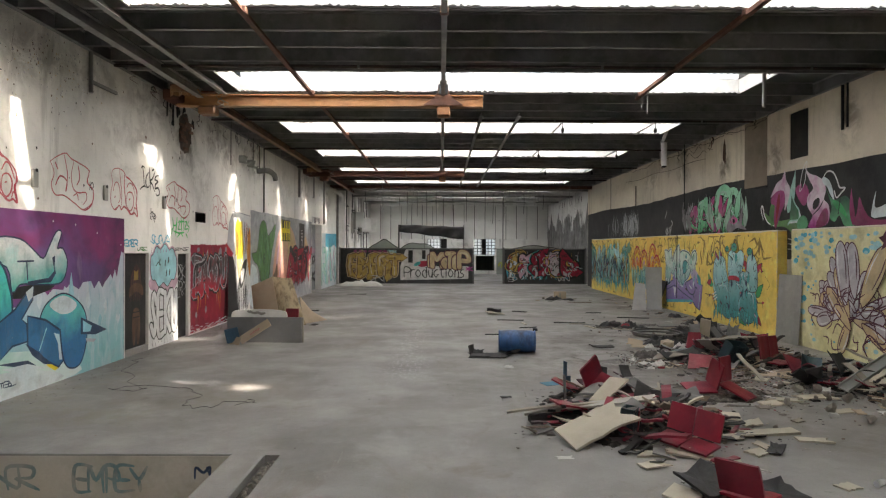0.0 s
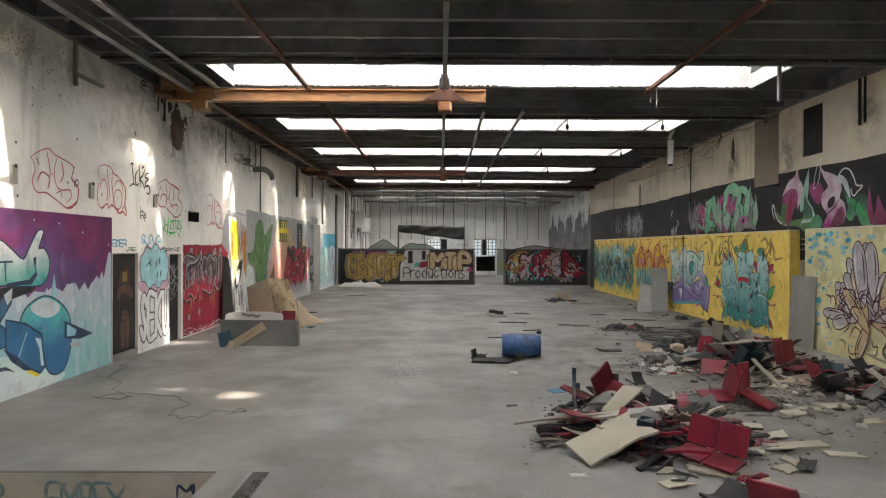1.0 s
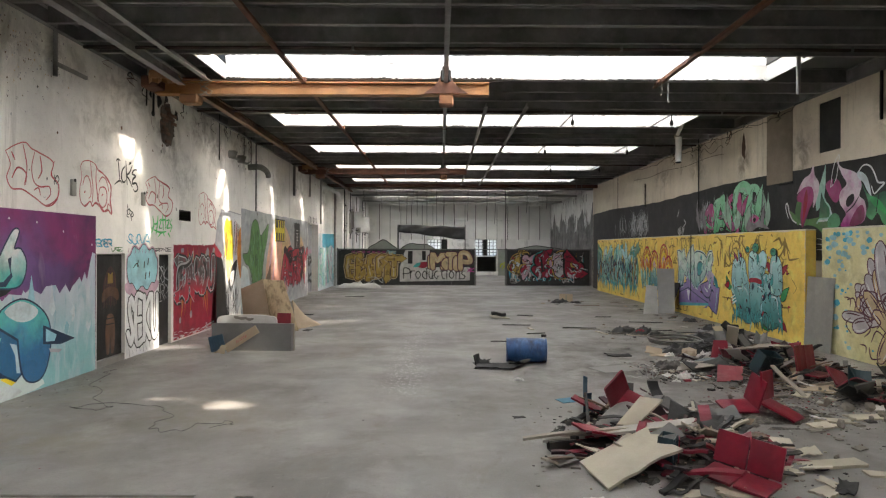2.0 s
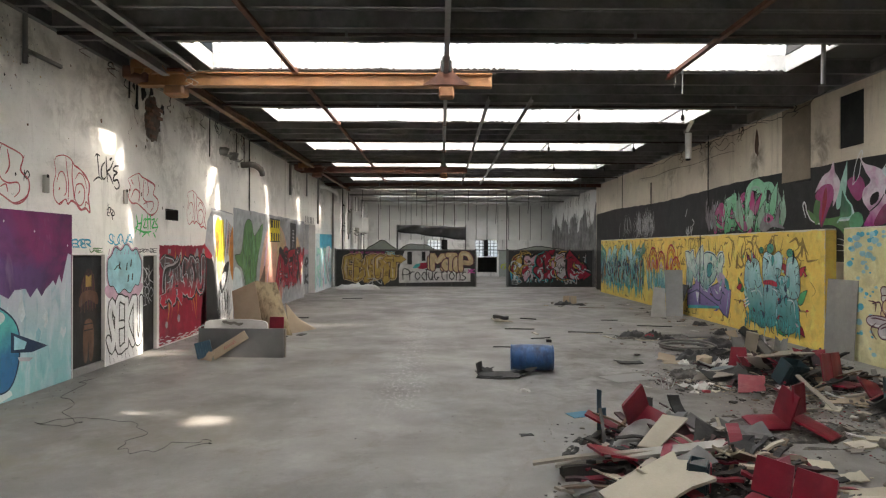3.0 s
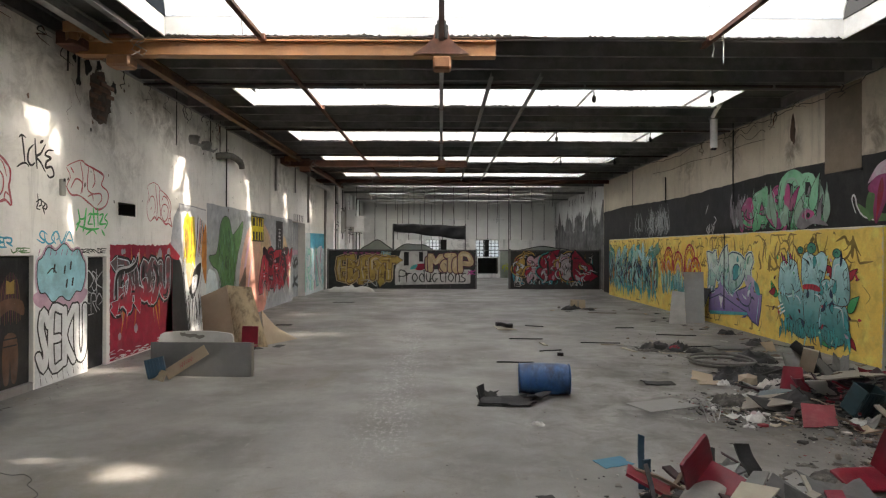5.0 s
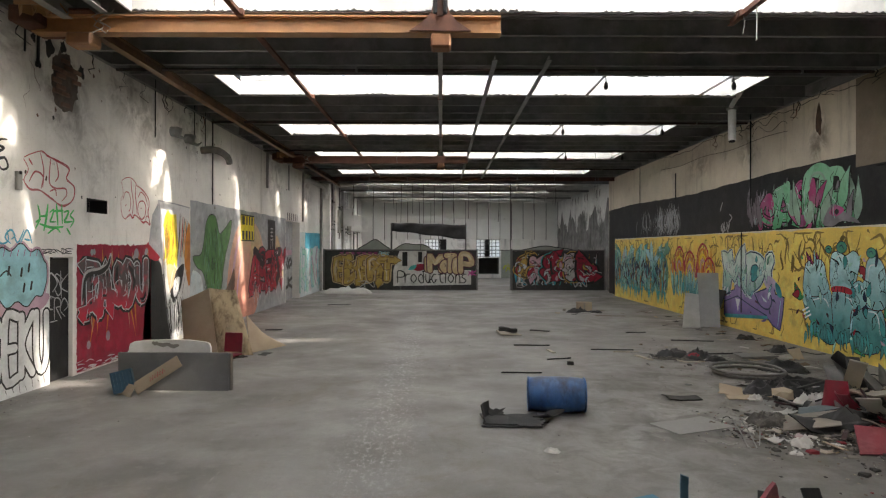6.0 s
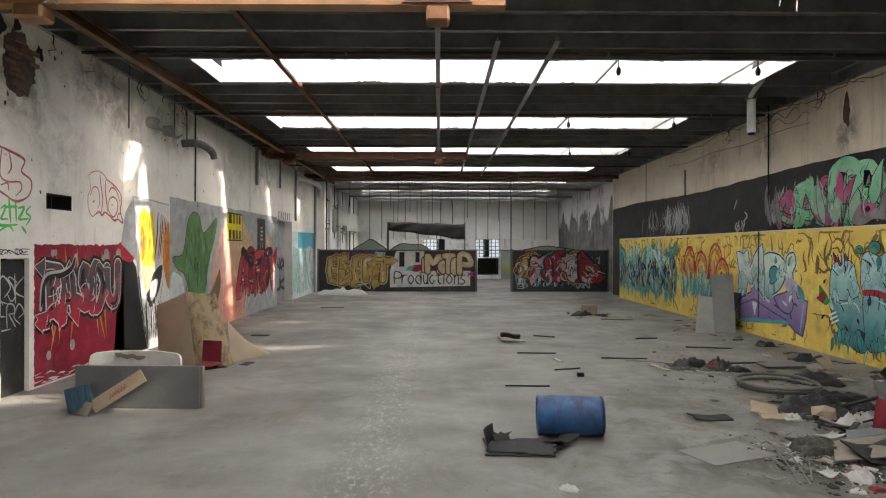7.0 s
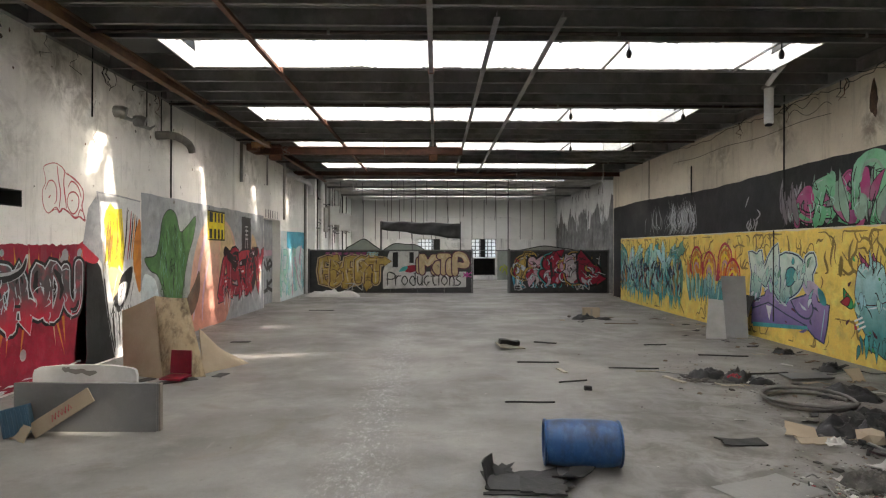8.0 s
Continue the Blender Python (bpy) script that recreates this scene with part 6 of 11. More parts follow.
def left_wall_paint():
    cv = canvas(wall_west_at)
    for i, (a, b, c, e) in enumerate(((7.6, 8.3, 2.66, 3.4), (9.0, 10.08, 2.66, 3.52), (10.62, 11.55, 2.64, 3.5), (12.75, 13.9, 2.72, 3.5), (15.3, 16.4, 2.53, 3.4))):
        c2 = canvas(wall_west_at)
        throw_up(c2, a, b, c, e, RED_LINE, 20 + i)
        finish(c2, "graffiti_tag", wall_l, "thin red outlined bubble tag")
    for text, a, b, c, e, w, m, lab in (("ICKE", 11.65, 12.45, 3.12, 3.66, 0.035, BLACK, "black handwritten tag"), ("OKO", 12.02, 12.3, 2.55, 2.85, 0.025, BLACK, "small black handwritten tag"),
                                        ("HENKS", 13.0, 13.9, 2.36, 2.7, 0.045, paint("paint_bright_green", (0.06, 0.55, 0.14), 0.55, (0.1, 0.45, 0.14)), "green sprayed tag"), ("BOER", 11.1, 11.55, 2.06, 2.2, 0.03, CYAN, "small blue tag"),
                                        ("SUOVA", 12.1, 12.9, 2.12, 2.32, 0.03, CYAN, "small blue tag"), ("GRANDE", 13.1, 13.85, 1.97, 2.05, 0.016, BLACK, "small black writing"),
                                        ("VRE", 11.55, 11.9, 1.98, 2.06, 0.02, LEAF, "small green tag"), ("IO", 9.95, 10.1, 3.0, 3.15, 0.02, BLACK, "small black mark")):
        c2 = canvas(wall_west_at)
        if text == "ICKE":
            scrawl(c2, ["0.12,1.0 0.16,0.7 0.2,0.3", "0.42,0.8 0.3,0.62 0.28,0.36 0.36,0.24 0.46,0.32", "0.46,0.98 0.48,0.6 0.52,0.18", "0.74,0.88 0.62,0.62 0.5,0.5 0.62,0.36 0.74,0.14",
                        "0.97,0.78 0.82,0.74 0.74,0.6 0.9,0.55 0.78,0.42 0.76,0.26 0.92,0.3 0.99,0.1 0.88,0.0 0.8,0.06", "0.0,0.12 0.1,0.22 0.22,0.27 0.3,0.2", "0.05,0.9 0.12,0.98 0.22,0.94", "0.6,0.9 0.68,0.98"], a, b, c, e, w * 1.15, m, 3)
        elif text == "OKO":
            scrawl(c2, ["0.2,1.0 0.25,0.6 0.15,0.3 0.4,0.25", "0.1,0.6 0.45,0.75 0.5,0.5 0.3,0.4", "0.5,0.7 0.8,0.55 0.6,0.35 0.9,0.3", "0.6,0.45 0.75,0.05", "0.85,0.6 0.95,0.4 0.8,0.25"], a, b, c, e, w, m, 5)
        elif text == "HENKS":
            scrawl(c2, ["0.05,0.9 0.1,0.5 0.0,0.15", "0.1,0.55 0.25,0.6 0.3,0.95", "0.3,0.95 0.26,0.5 0.2,0.1", "0.35,0.7 0.45,0.8 0.4,0.55 0.36,0.4 0.5,0.4", "0.52,1.0 0.56,0.3", "0.45,0.75 0.7,0.8", "0.66,1.0 0.68,0.35", "0.72,0.75 0.85,0.8 0.8,0.6 0.74,0.42 0.95,0.45",
                        "1.0,0.85 0.9,0.65 1.0,0.5 0.9,0.25", "0.1,0.3 0.4,0.2 0.7,0.25", "0.3,0.0 0.5,0.2 0.62,0.05", "0.0,0.35 0.12,0.45", "0.8,0.2 0.9,0.0"], a, b, c - 0.08, e + 0.04, w, m, 7)
        else:
            tag(c2, text, a, b, c, e, w, m, len(text) + int(a * 10))
        finish(c2, "graffiti_tag", wall_l, lab)
    # blue cloud and white letters between the doors
    rect(cv, 12.03, 13.3, 0.0, 1.95, WHITE, 0.015, 3)
    fill(cv, [(12.05, 1.22), (12.5, 1.1), (13.0, 1.12), (13.26, 1.25), (13.2, 1.4), (12.1, 1.42)], PINK2, 4)
    cloud = [(12.06 + 0.6 * (1 + 0.97 * math.cos(t)) * 1.0, 1.67 + 0.4 * math.copysign(abs(math.sin(t)) ** 0.7, math.sin(t)) * (1 + 0.13 * math.sin(9 * t + 0.6))) for t in [k * math.tau / 40 for k in range(40)]]
    stroke(cv, cloud, 0.1, PINK2, 3, 0, True)
    stroke(cv, cloud, 0.036, BLACK, 3, 0, True)
    fill(cv, cloud, SKY, 3)
    for u, v in ((12.45, 1.75), (12.7, 1.72), (12.85, 1.78), (12.75, 1.5), (12.9, 1.52)):
        stroke(cv, [(u, v - 0.05), (u + 0.02, v + 0.05)], 0.04, BLACK, 0)
    stroke(cv, [(12.3, 1.68), (12.42, 1.75), (12.5, 1.68)], 0.025, BLACK, 4)
    letters(cv, "SEKU", 12.06, 13.28, 0.2, 1.16, 0.12, [WHITE], BLACK, 0.03, None, 0.02, 5, 4, 0.06, tips=0, inner=1)
    r = random.Random(8)
    for k in range(9):
        u = 12.1 + 0.13 * k
        stroke(cv, [(u, 1.95), (u + 0.03, r.uniform(2.02, 2.1))], 0.02, PINK, 0, 0.4)
        stroke(cv, [(u + 0.03, r.uniform(0.1, 0.22)), (u + 0.06, r.uniform(0.02, 0.1))], 0.02, BLACK, 0, 0.5)
    finish(cv, "mural", wall_l, "sky blue cloud piece over white block letters with black outlines")

    # crimson field
    cv = canvas(wall_west_at)
    rect(cv, 13.98, 16.45, 0.03, 2.12, CRIMSON, 0.022, 9, 90)
    rs = random.Random(77)
    for k in range(46):
        u, v = rs.uniform(13.95, 16.3), abs(rs.gauss(0, 0.09)) + 0.02
        stroke(cv, [(u, v), (u + rs.uniform(0.03, 0.12), v + rs.uniform(-0.02, 0.03)), (u + rs.uniform(0.1, 0.3), v + rs.uniform(-0.015, 0.02))], rs.uniform(0.008, 0.03), WHITE, 4, 0.9)
    r = random.Random(5)
    for k in range(15):
        u, v = r.uniform(14.2, 16.3), r.uniform(0.9, 1.4)
        top = r.random() < 0.5
        h = r.uniform(0.4, 0.7)
        fill(cv, [(u - 0.035, v), (u + 0.035, v), (u + r.uniform(-0.25, 0.25), v + (h if top else -h) * 1.1)], ORANGE_P if k % 3 else TAN)
    for k in range(9):
        u, v, q = r.uniform(14.1, 16.3), r.choice((r.uniform(0.3, 0.7), r.uniform(1.8, 2.0))), r.uniform(0.04, 0.09)
        fill(cv, [(u + q * math.cos(t), v + 1.3 * q * math.sin(t)) for t in [i * math.tau / 10 for i in range(10)]], GREY_P)
    for k in range(9):
        u = 14.3 + 0.23 * k + r.uniform(-0.05, 0.05)
        fill(cv, [(u - 0.04, 1.6), (u + 0.04, 1.6), (u + (u - 15.2) * 0.16, r.uniform(1.92, 2.1))], TAN if k % 3 == 0 else ORANGE_P)
    letters(cv, "TASDU", 14.15, 16.25, 0.95, 1.85, 0.2, [paint("paint_red_to_dark", (0.58, 0.025, 0.06), 0.5, (0.10, 0.085, 0.09), grad=("Z", 1.15, 1.55))], SOFT_WHITE, 0.024, None, 0.1, 12, 3, 0.14, BLACK, arrows=3, fade=[BLACK], inner=1)
    stroke(cv, [(14.1, 1.15), (14.2, 1.6), (14.6, 1.66), (14.85, 1.75), (14.95, 1.95)], 0.14, SILVER, 5, 0.6)
    stroke(cv, [(14.12, 1.2), (14.22, 1.58), (14.6, 1.64), (14.84, 1.74), (14.93, 1.9)], 0.09, BLACK, 5, 0.6)
    for k in range(22):                                # pale glints on the letters
        u, v = r.uniform(14.2, 16.2), r.uniform(1.05, 1.75)
        stroke(cv, [(u, v), (u + r.uniform(-0.05, 0.08), v - 0.07), (u + r.uniform(-0.06, 0.06), v - r.uniform(0.12, 0.2))], 0.02, SOFT_WHITE, 3, 0.6)
    finish(cv, "mural", wall_l, "crimson field with dark and red letters outlined in silver and orange spikes")

    # black field and the tall white and yellow shape
    cv = canvas(wall_west_at)
    fill(cv, [(16.1, 0.03), (16.2, 0.9), (16.32, 1.9), (16.6, 2.0), (16.9, 1.7), (17.15, 0.8), (17.38, 0.03)], BLACK)
    fill(cv, [(16.2, 2.1), (16.3, 1.9), (16.75, 1.8), (16.9, 2.1), (16.6, 2.25)], RED, 4)
    fill(cv, [(16.75, 3.07), (18.3, 3.02), (18.32, 0.4), (17.9, 0.1), (17.35, 0.05), (17.1, 0.9), (16.95, 1.6)], WHITE)
    fill(cv, [(16.35, 2.15), (16.5, 2.75), (16.75, 3.0), (16.98, 1.75), (16.8, 1.9)], GREY_P)
    stroke(cv, [(16.78, 3.05), (16.98, 1.6), (17.12, 0.9), (17.36, 0.08)], 0.05, GREY_P, 4)
    stroke(cv, [(16.76, 3.06), (17.5, 3.05), (18.3, 3.01)], 0.03, GREY_P, 0)
    fill(cv, [(16.98, 2.55), (17.05, 2.75), (17.2, 2.9), (17.35, 2.8), (17.6, 2.82), (17.66, 2.4), (17.72, 2.0), (17.62, 1.6), (17.5, 1.75), (17.42, 1.5), (17.3, 1.7), (17.18, 1.55), (17.12, 1.85), (17.02, 1.8), (17.06, 2.2)], LEMON)
    r = random.Random(19)
    for k in range(22):
        u = r.uniform(17.02, 17.6)
        stroke(cv, [(u, r.uniform(2.4, 2.8)), (u + r.uniform(-0.06, 0.1), r.uniform(2.0, 2.3)), (u + r.uniform(-0.1, 0.12), r.uniform(1.6, 1.9))], 0.022, OCHRE if k % 3 else ORANGE_P, 4, 0.7)
    for k in range(7):
        stroke(cv, [(17.8 + 0.075 * k, 2.85 - 0.03 * k), (17.76 + 0.07 * k, 2.35), (17.66 + 0.07 * k, 1.85)], 0.05, (BLACK, WHITE, RED, BLACK, ORANGE_P, BLACK, ORANGE_P)[k], 4, 0.7)
    fill(cv, [(18.12, 2.4), (18.32, 2.6), (18.32, 1.2), (18.1, 1.5), (18.02, 1.9)], ORANGE_P, 3)
    fill(cv, [(17.15, 1.7), (17.6, 1.6), (17.65, 1.15), (17.45, 0.9), (17.25, 1.2)], TAN, 4)
    fill(cv, [(17.6, 1.55), (18.0, 1.7), (17.85, 1.2), (17.5, 0.85), (17.3, 1.1), (17.45, 1.25)], BLACK, 4)
    fill(cv, [(17.5, 1.35), (17.8, 1.4), (17.65, 1.05), (17.48, 1.0)], WHITE, 4)
    for k in range(9):
        stroke(cv, [(17.2 + 0.09 * k, 0.95), (17.22 + 0.1 * k, 0.6), (17.3 + 0.08 * k, 0.2)], 0.05 + 0.02 * (k % 3), BLACK if k % 2 else GREY_P, 4, 0.6)
    stroke(cv, [(17.0, 1.5), (17.15, 0.8), (17.35, 0.15)], 0.04, BLACK, 4)
    for k in range(34):                               # fine hatching
        u, v = r.uniform(17.1, 18.2), r.uniform(0.35, 1.6)
        stroke(cv, [(u, v), (u + r.uniform(-0.1, 0.02), v - 0.15), (u + r.uniform(-0.2, 0.05), v - r.uniform(0.25, 0.45))], 0.018, BLACK if k % 3 else WHITE, 4, 0.7)
    finish(cv, "mural", wall_l, "tall white panel with plain yellow, orange and black shapes")

    # grey field with plain green and salmon shapes
    cv = canvas(wall_west_at)
    rect(cv, 18.34, 26.95, 0.0, 3.2, GREY_P, 0.02, 4)
    fill(cv, [(18.35, 0.3), (18.4, 1.4), (18.7, 1.5), (19.05, 1.25), (19.2, 0.3)], SOFT_WHITE, 4)
    head = [(18.5, 1.85), (18.95, 1.9), (19.15, 2.2), (19.3, 2.7), (19.6, 2.92), (19.95, 2.85), (20.2, 2.45), (20.6, 2.6), (21.1, 2.85), (20.95, 2.35), (20.65, 1.9), (20.4, 1.3), (20.2, 0.7), (19.6, 0.6), (19.3, 1.2), (19.05, 1.5), (18.75, 1.6)]
    stroke(cv, head, 0.04, BLACK, 4, 0, True)
    fill(cv, head, LEAF, 4)
    r = random.Random(2)
    for k in range(70):
        u, v = r.uniform(19.25, 20.45), r.uniform(1.0, 2.65)
        stroke(cv, [(u, v), (u + r.uniform(-0.1, 0.1), v - 0.15), (u + r.uniform(-0.12, 0.12), v - 0.35)], 0.022, BLACK if k % 3 == 0 else (GREEN2 if k % 3 == 1 else paint("paint_dark_leaf", (0.05, 0.13, 0.05))), 4, 0.7)
    helm = [(20.6, 0.02), (20.7, 0.3), (20.75, 1.1), (21.0, 1.9), (21.5, 2.6), (22.3, 2.9), (23.2, 2.85), (23.9, 2.4), (24.1, 1.7), (23.8, 0.9), (23.2, 0.03), (22.0, 0.02)]
    fill(cv, helm, SALMON, 4)
    fill(cv, [(22.7, 1.2), (22.9, 2.5), (23.3, 2.72), (23.8, 2.3), (23.95, 1.7), (23.3, 1.1)], TAN, 4)
    stroke(cv, [(20.95, 0.3), (21.2, 1.3), (21.6, 2.2), (22.2, 2.7)], 0.18, PINK2, 5, 0.7)
    stroke(cv, [(21.5, 0.2), (21.6, 1.0), (22.0, 1.9)], 0.12, PINK2, 5, 0.8)
    fill(cv, [(20.4, 0.7), (21.0, 1.2), (21.3, 1.5), (21.35, 1.0), (21.0, 0.5), (20.5, 0.4)], BROWN, 4)
    rect(cv, 24.6, 25.5, 0.9, 3.05, BLACK, 0.02, 6)
    stroke(cv, [(24.9, 1.9), (25.05, 2.7), (25.25, 1.85), (24.95, 1.95)], 0.05, SILVER, 0)
    for k in range(4):
        stroke(cv, [(24.95, 2.75 - 0.13 * k), (25.2, 2.75 - 0.13 * k)], 0.04, SILVER, 0)
    fill(cv, [(25.6, 2.5), (26.2, 2.1), (26.6, 1.2), (26.2, 0.8), (25.6, 1.2)], TAN, 4)
    letters(cv, "ABENY", 22.9, 26.6, 0.75, 1.95, 0.26, [RED, CRIMSON, RED, BLACK], BLACK, 0.05, PINK2, 0.15, 31, 3, 0.25, arrows=12, fade=[WHITE, BLACK, CRIMSON])
    for k in range(12):
        u = r.uniform(22.9, 26.5)
        stroke(cv, [(u, r.uniform(0.5, 1.0)), (u + r.uniform(-0.3, 0.3), r.uniform(0.15, 0.5)), (u + r.uniform(-0.2, 0.3), r.uniform(0.6, 1.1))], 0.03, WHITE, 0, 0.5)
    finish(cv, "mural", wall_l, "grey field with plain green, salmon and white shapes and red spiky letters")
    e = link("wall_sign", box_bm((XL + 0.012, 21.85, 2.28), (XL + 0.02, 23.1, 3.08)), paint("sign_yellow", (0.75, 0.58, 0.02), 0.5, (0.8, 0.65, 0.05)), wall_l, "yellow painted plate with black bars")
    cv = canvas(lambda u, v, d: (XL + 0.019 + d, u, v))
    for v, seq in ((2.9, ((21.95, 22.25), (22.32, 22.5), (22.58, 22.75), (22.8, 23.0))), (2.46, ((21.95, 22.2), (22.28, 22.5), (22.56, 22.76), (22.82, 23.02)))):
        for a, b in seq:
            fill(cv, [(a, v - 0.13), (b - 0.06, v - 0.13), (b - 0.06, v + 0.13), (a, v + 0.13)], BLACK)
    stroke(cv, [(21.87, 2.3), (23.08, 2.3), (23.08, 3.06), (21.87, 3.06)], 0.05, BLACK, 0, 0, True)
    finish(cv, "sign_bars", e, "black bars")

    # teal pilaster past the far door
    cv = canvas(wall_west_at)
    rect(cv, 29.25, 33.8, 0.0, 2.75, SOFT_WHITE, 0.02, 5)
    fill(cv, [(30.2, 2.1), (30.2, 2.75), (33.8, 2.8), (33.8, 1.9), (32.4, 2.2), (31.4, 2.0)], CYAN)
    letters(cv, "RANO", 29.5, 33.4, 0.3, 2.0, 0.22, [MINT, SKY, PINK2, SOFT_WHITE], TEAL, 0.03, WHITE, 0.16, 7, 3, 0.25, arrows=10)
    finish(cv, "mural", wall_l, "pale teal wall piece with thin coloured letters")
    # traces of older tags and drips high on the plaster
    cv = canvas(wall_west_at)
    r = random.Random(77)
    for k in range(70):
        u, v, q = r.uniform(7.0, 30), r.uniform(2.7, 5.2), r.uniform(0.01, 0.035)
        fill(cv, [(u + q * math.cos(t) * r.uniform(0.5, 1.2), v + q * r.uniform(0.6, 1.6) * math.sin(t)) for t in [i * math.tau / 7 for i in range(7)]], BROWN if k % 3 else BLACK)
    d0 = cv["d"]
    for k in range(260):
        cv["d"] = d0 + (k % 12) * 0.0001
        u, v, q = r.gauss(9.0, 0.7), r.gauss(4.75, 0.3), r.uniform(0.005, 0.016)
        if v < 5.25:
            fill(cv, [(u + q * math.cos(t) * r.uniform(0.4, 1.4), v + q * r.uniform(0.5, 1.8) * math.sin(t)) for t in [i * math.tau / 6 for i in range(6)]], (TAN, BROWN, GREY_P, MAUVE)[k % 4])
    drips(cv, 7.5, 30, 4.0, 5.4, BROWN, 3, 14, 0.008)
    finish(cv, "old_marks", wall_l, "small dark chips and drill holes in the plaster")


left_wall_paint()

# jamb paint on the far door reveal and the near doors
door_1 = thing("door_1", XL - 0.05, 11.1, 0.0, 0, "black wooden door with a faded brown painted shape, standing shut", "door", "", "structure")
leaf_1 = part("leaf", box_bm((-0.04, 0.02, 0.12), (0.0, 0.88, 1.93), 0.004), BLACK, door_1)
part("threshold", box_bm((-0.2, 0.0, 0.0), (0.05, 0.9, 0.118), 0.006), FLOOR, door_1)
cv = canvas(lambda u, v, d: (d - 0.001, u, v))
for k in range(12):
    stroke(cv, [(0.36 + 0.025 * k, 1.72 - 0.004 * (k - 6) ** 2), (0.3 + 0.034 * k, 1.4), (0.28 + 0.038 * k, 1.0 + 0.02 * (k % 3))], 0.018, BROWN if k % 2 else PLUM, 4, 0.5)
fill(cv, [(0.42, 1.42), (0.58, 1.42), (0.58, 1.62), (0.5, 1.58), (0.42, 1.62)], OCHRE)
fill(cv, [(0.25, 1.1), (0.5, 1.2), (0.76, 1.1), (0.74, 1.3), (0.5, 1.36), (0.28, 1.3)], BROWN, 4)
fill(cv, [(0.38, 0.2), (0.35, 0.55), (0.4, 0.85), (0.6, 0.85), (0.66, 0.55), (0.62, 0.2), (0.53, 0.2), (0.5, 0.5), (0.47, 0.2)], BROWN, 3)
for k in range(3):
    stroke(cv, [(0.38, 0.7 + 0.1 * k), (0.62, 0.7 + 0.1 * k)], 0.02, BLACK, 0)
finish(cv, "painted_shape", leaf_1, "faded brown and red painted shape")
door_2 = thing("door_2", XL - 0.06, 13.32, 0.0, 0, "black sprayed door leaf standing in a shallow opening", "door", "", "structure")
leaf_2 = part("leaf", box_bm((-0.04, 0.03, 0.01), (0.0, 0.55, 1.9), 0.004), BLACK, door_2)
cv = canvas(lambda u, v, d: (d - 0.001, u, v))
tag(cv, "OSK", 0.06, 0.52, 1.3, 1.7, 0.025, SILVER, 4, 0.15)
tag(cv, "ERO", 0.06, 0.52, 0.95, 1.3, 0.025, SILVER, 9, 0.15)
finish(cv, "door_tag", leaf_2, "silver scribbled tag")
part("jamb", box_bm((-0.04, 0.552, 0.0), (0.066, 0.6, 1.92), 0.004), WALL_L, door_2)
door_3 = thing("door_3", XL - 0.3, 27.0, 0, 0, "tall grey sprayed door set deep in the wall", "door", "", "structure")
leaf_3 = part("leaf", box_bm((-0.04, 0.0, 0.0), (0.0, 2.2, 3.14), 0.004), GREY_P, door_3)
cv = canvas(lambda u, v, d: (d - 0.001, u, v))
letters(cv, "NO", 0.9, 2.1, 1.2, 1.7, 0.14, [BLACK], None, 0, None, 0.1, 3)
letters(cv, "UK", 0.9, 2.1, 0.4, 0.9, 0.14, [BLACK], None, 0, None, 0.1, 6)
fill(cv, [(0.05, 1.75), (2.15, 1.8), (2.15, 2.0), (0.05, 2.0)], PINK2)
finish(cv, "door_tag", leaf_3, "black tags")
for k in range(6):
    part("louvre", box_bm((0.02, 0.2 + 0.3 * k, 3.16), (0.32, 0.23 + 0.3 * k, 3.45)), GREY_STEEL, door_3)


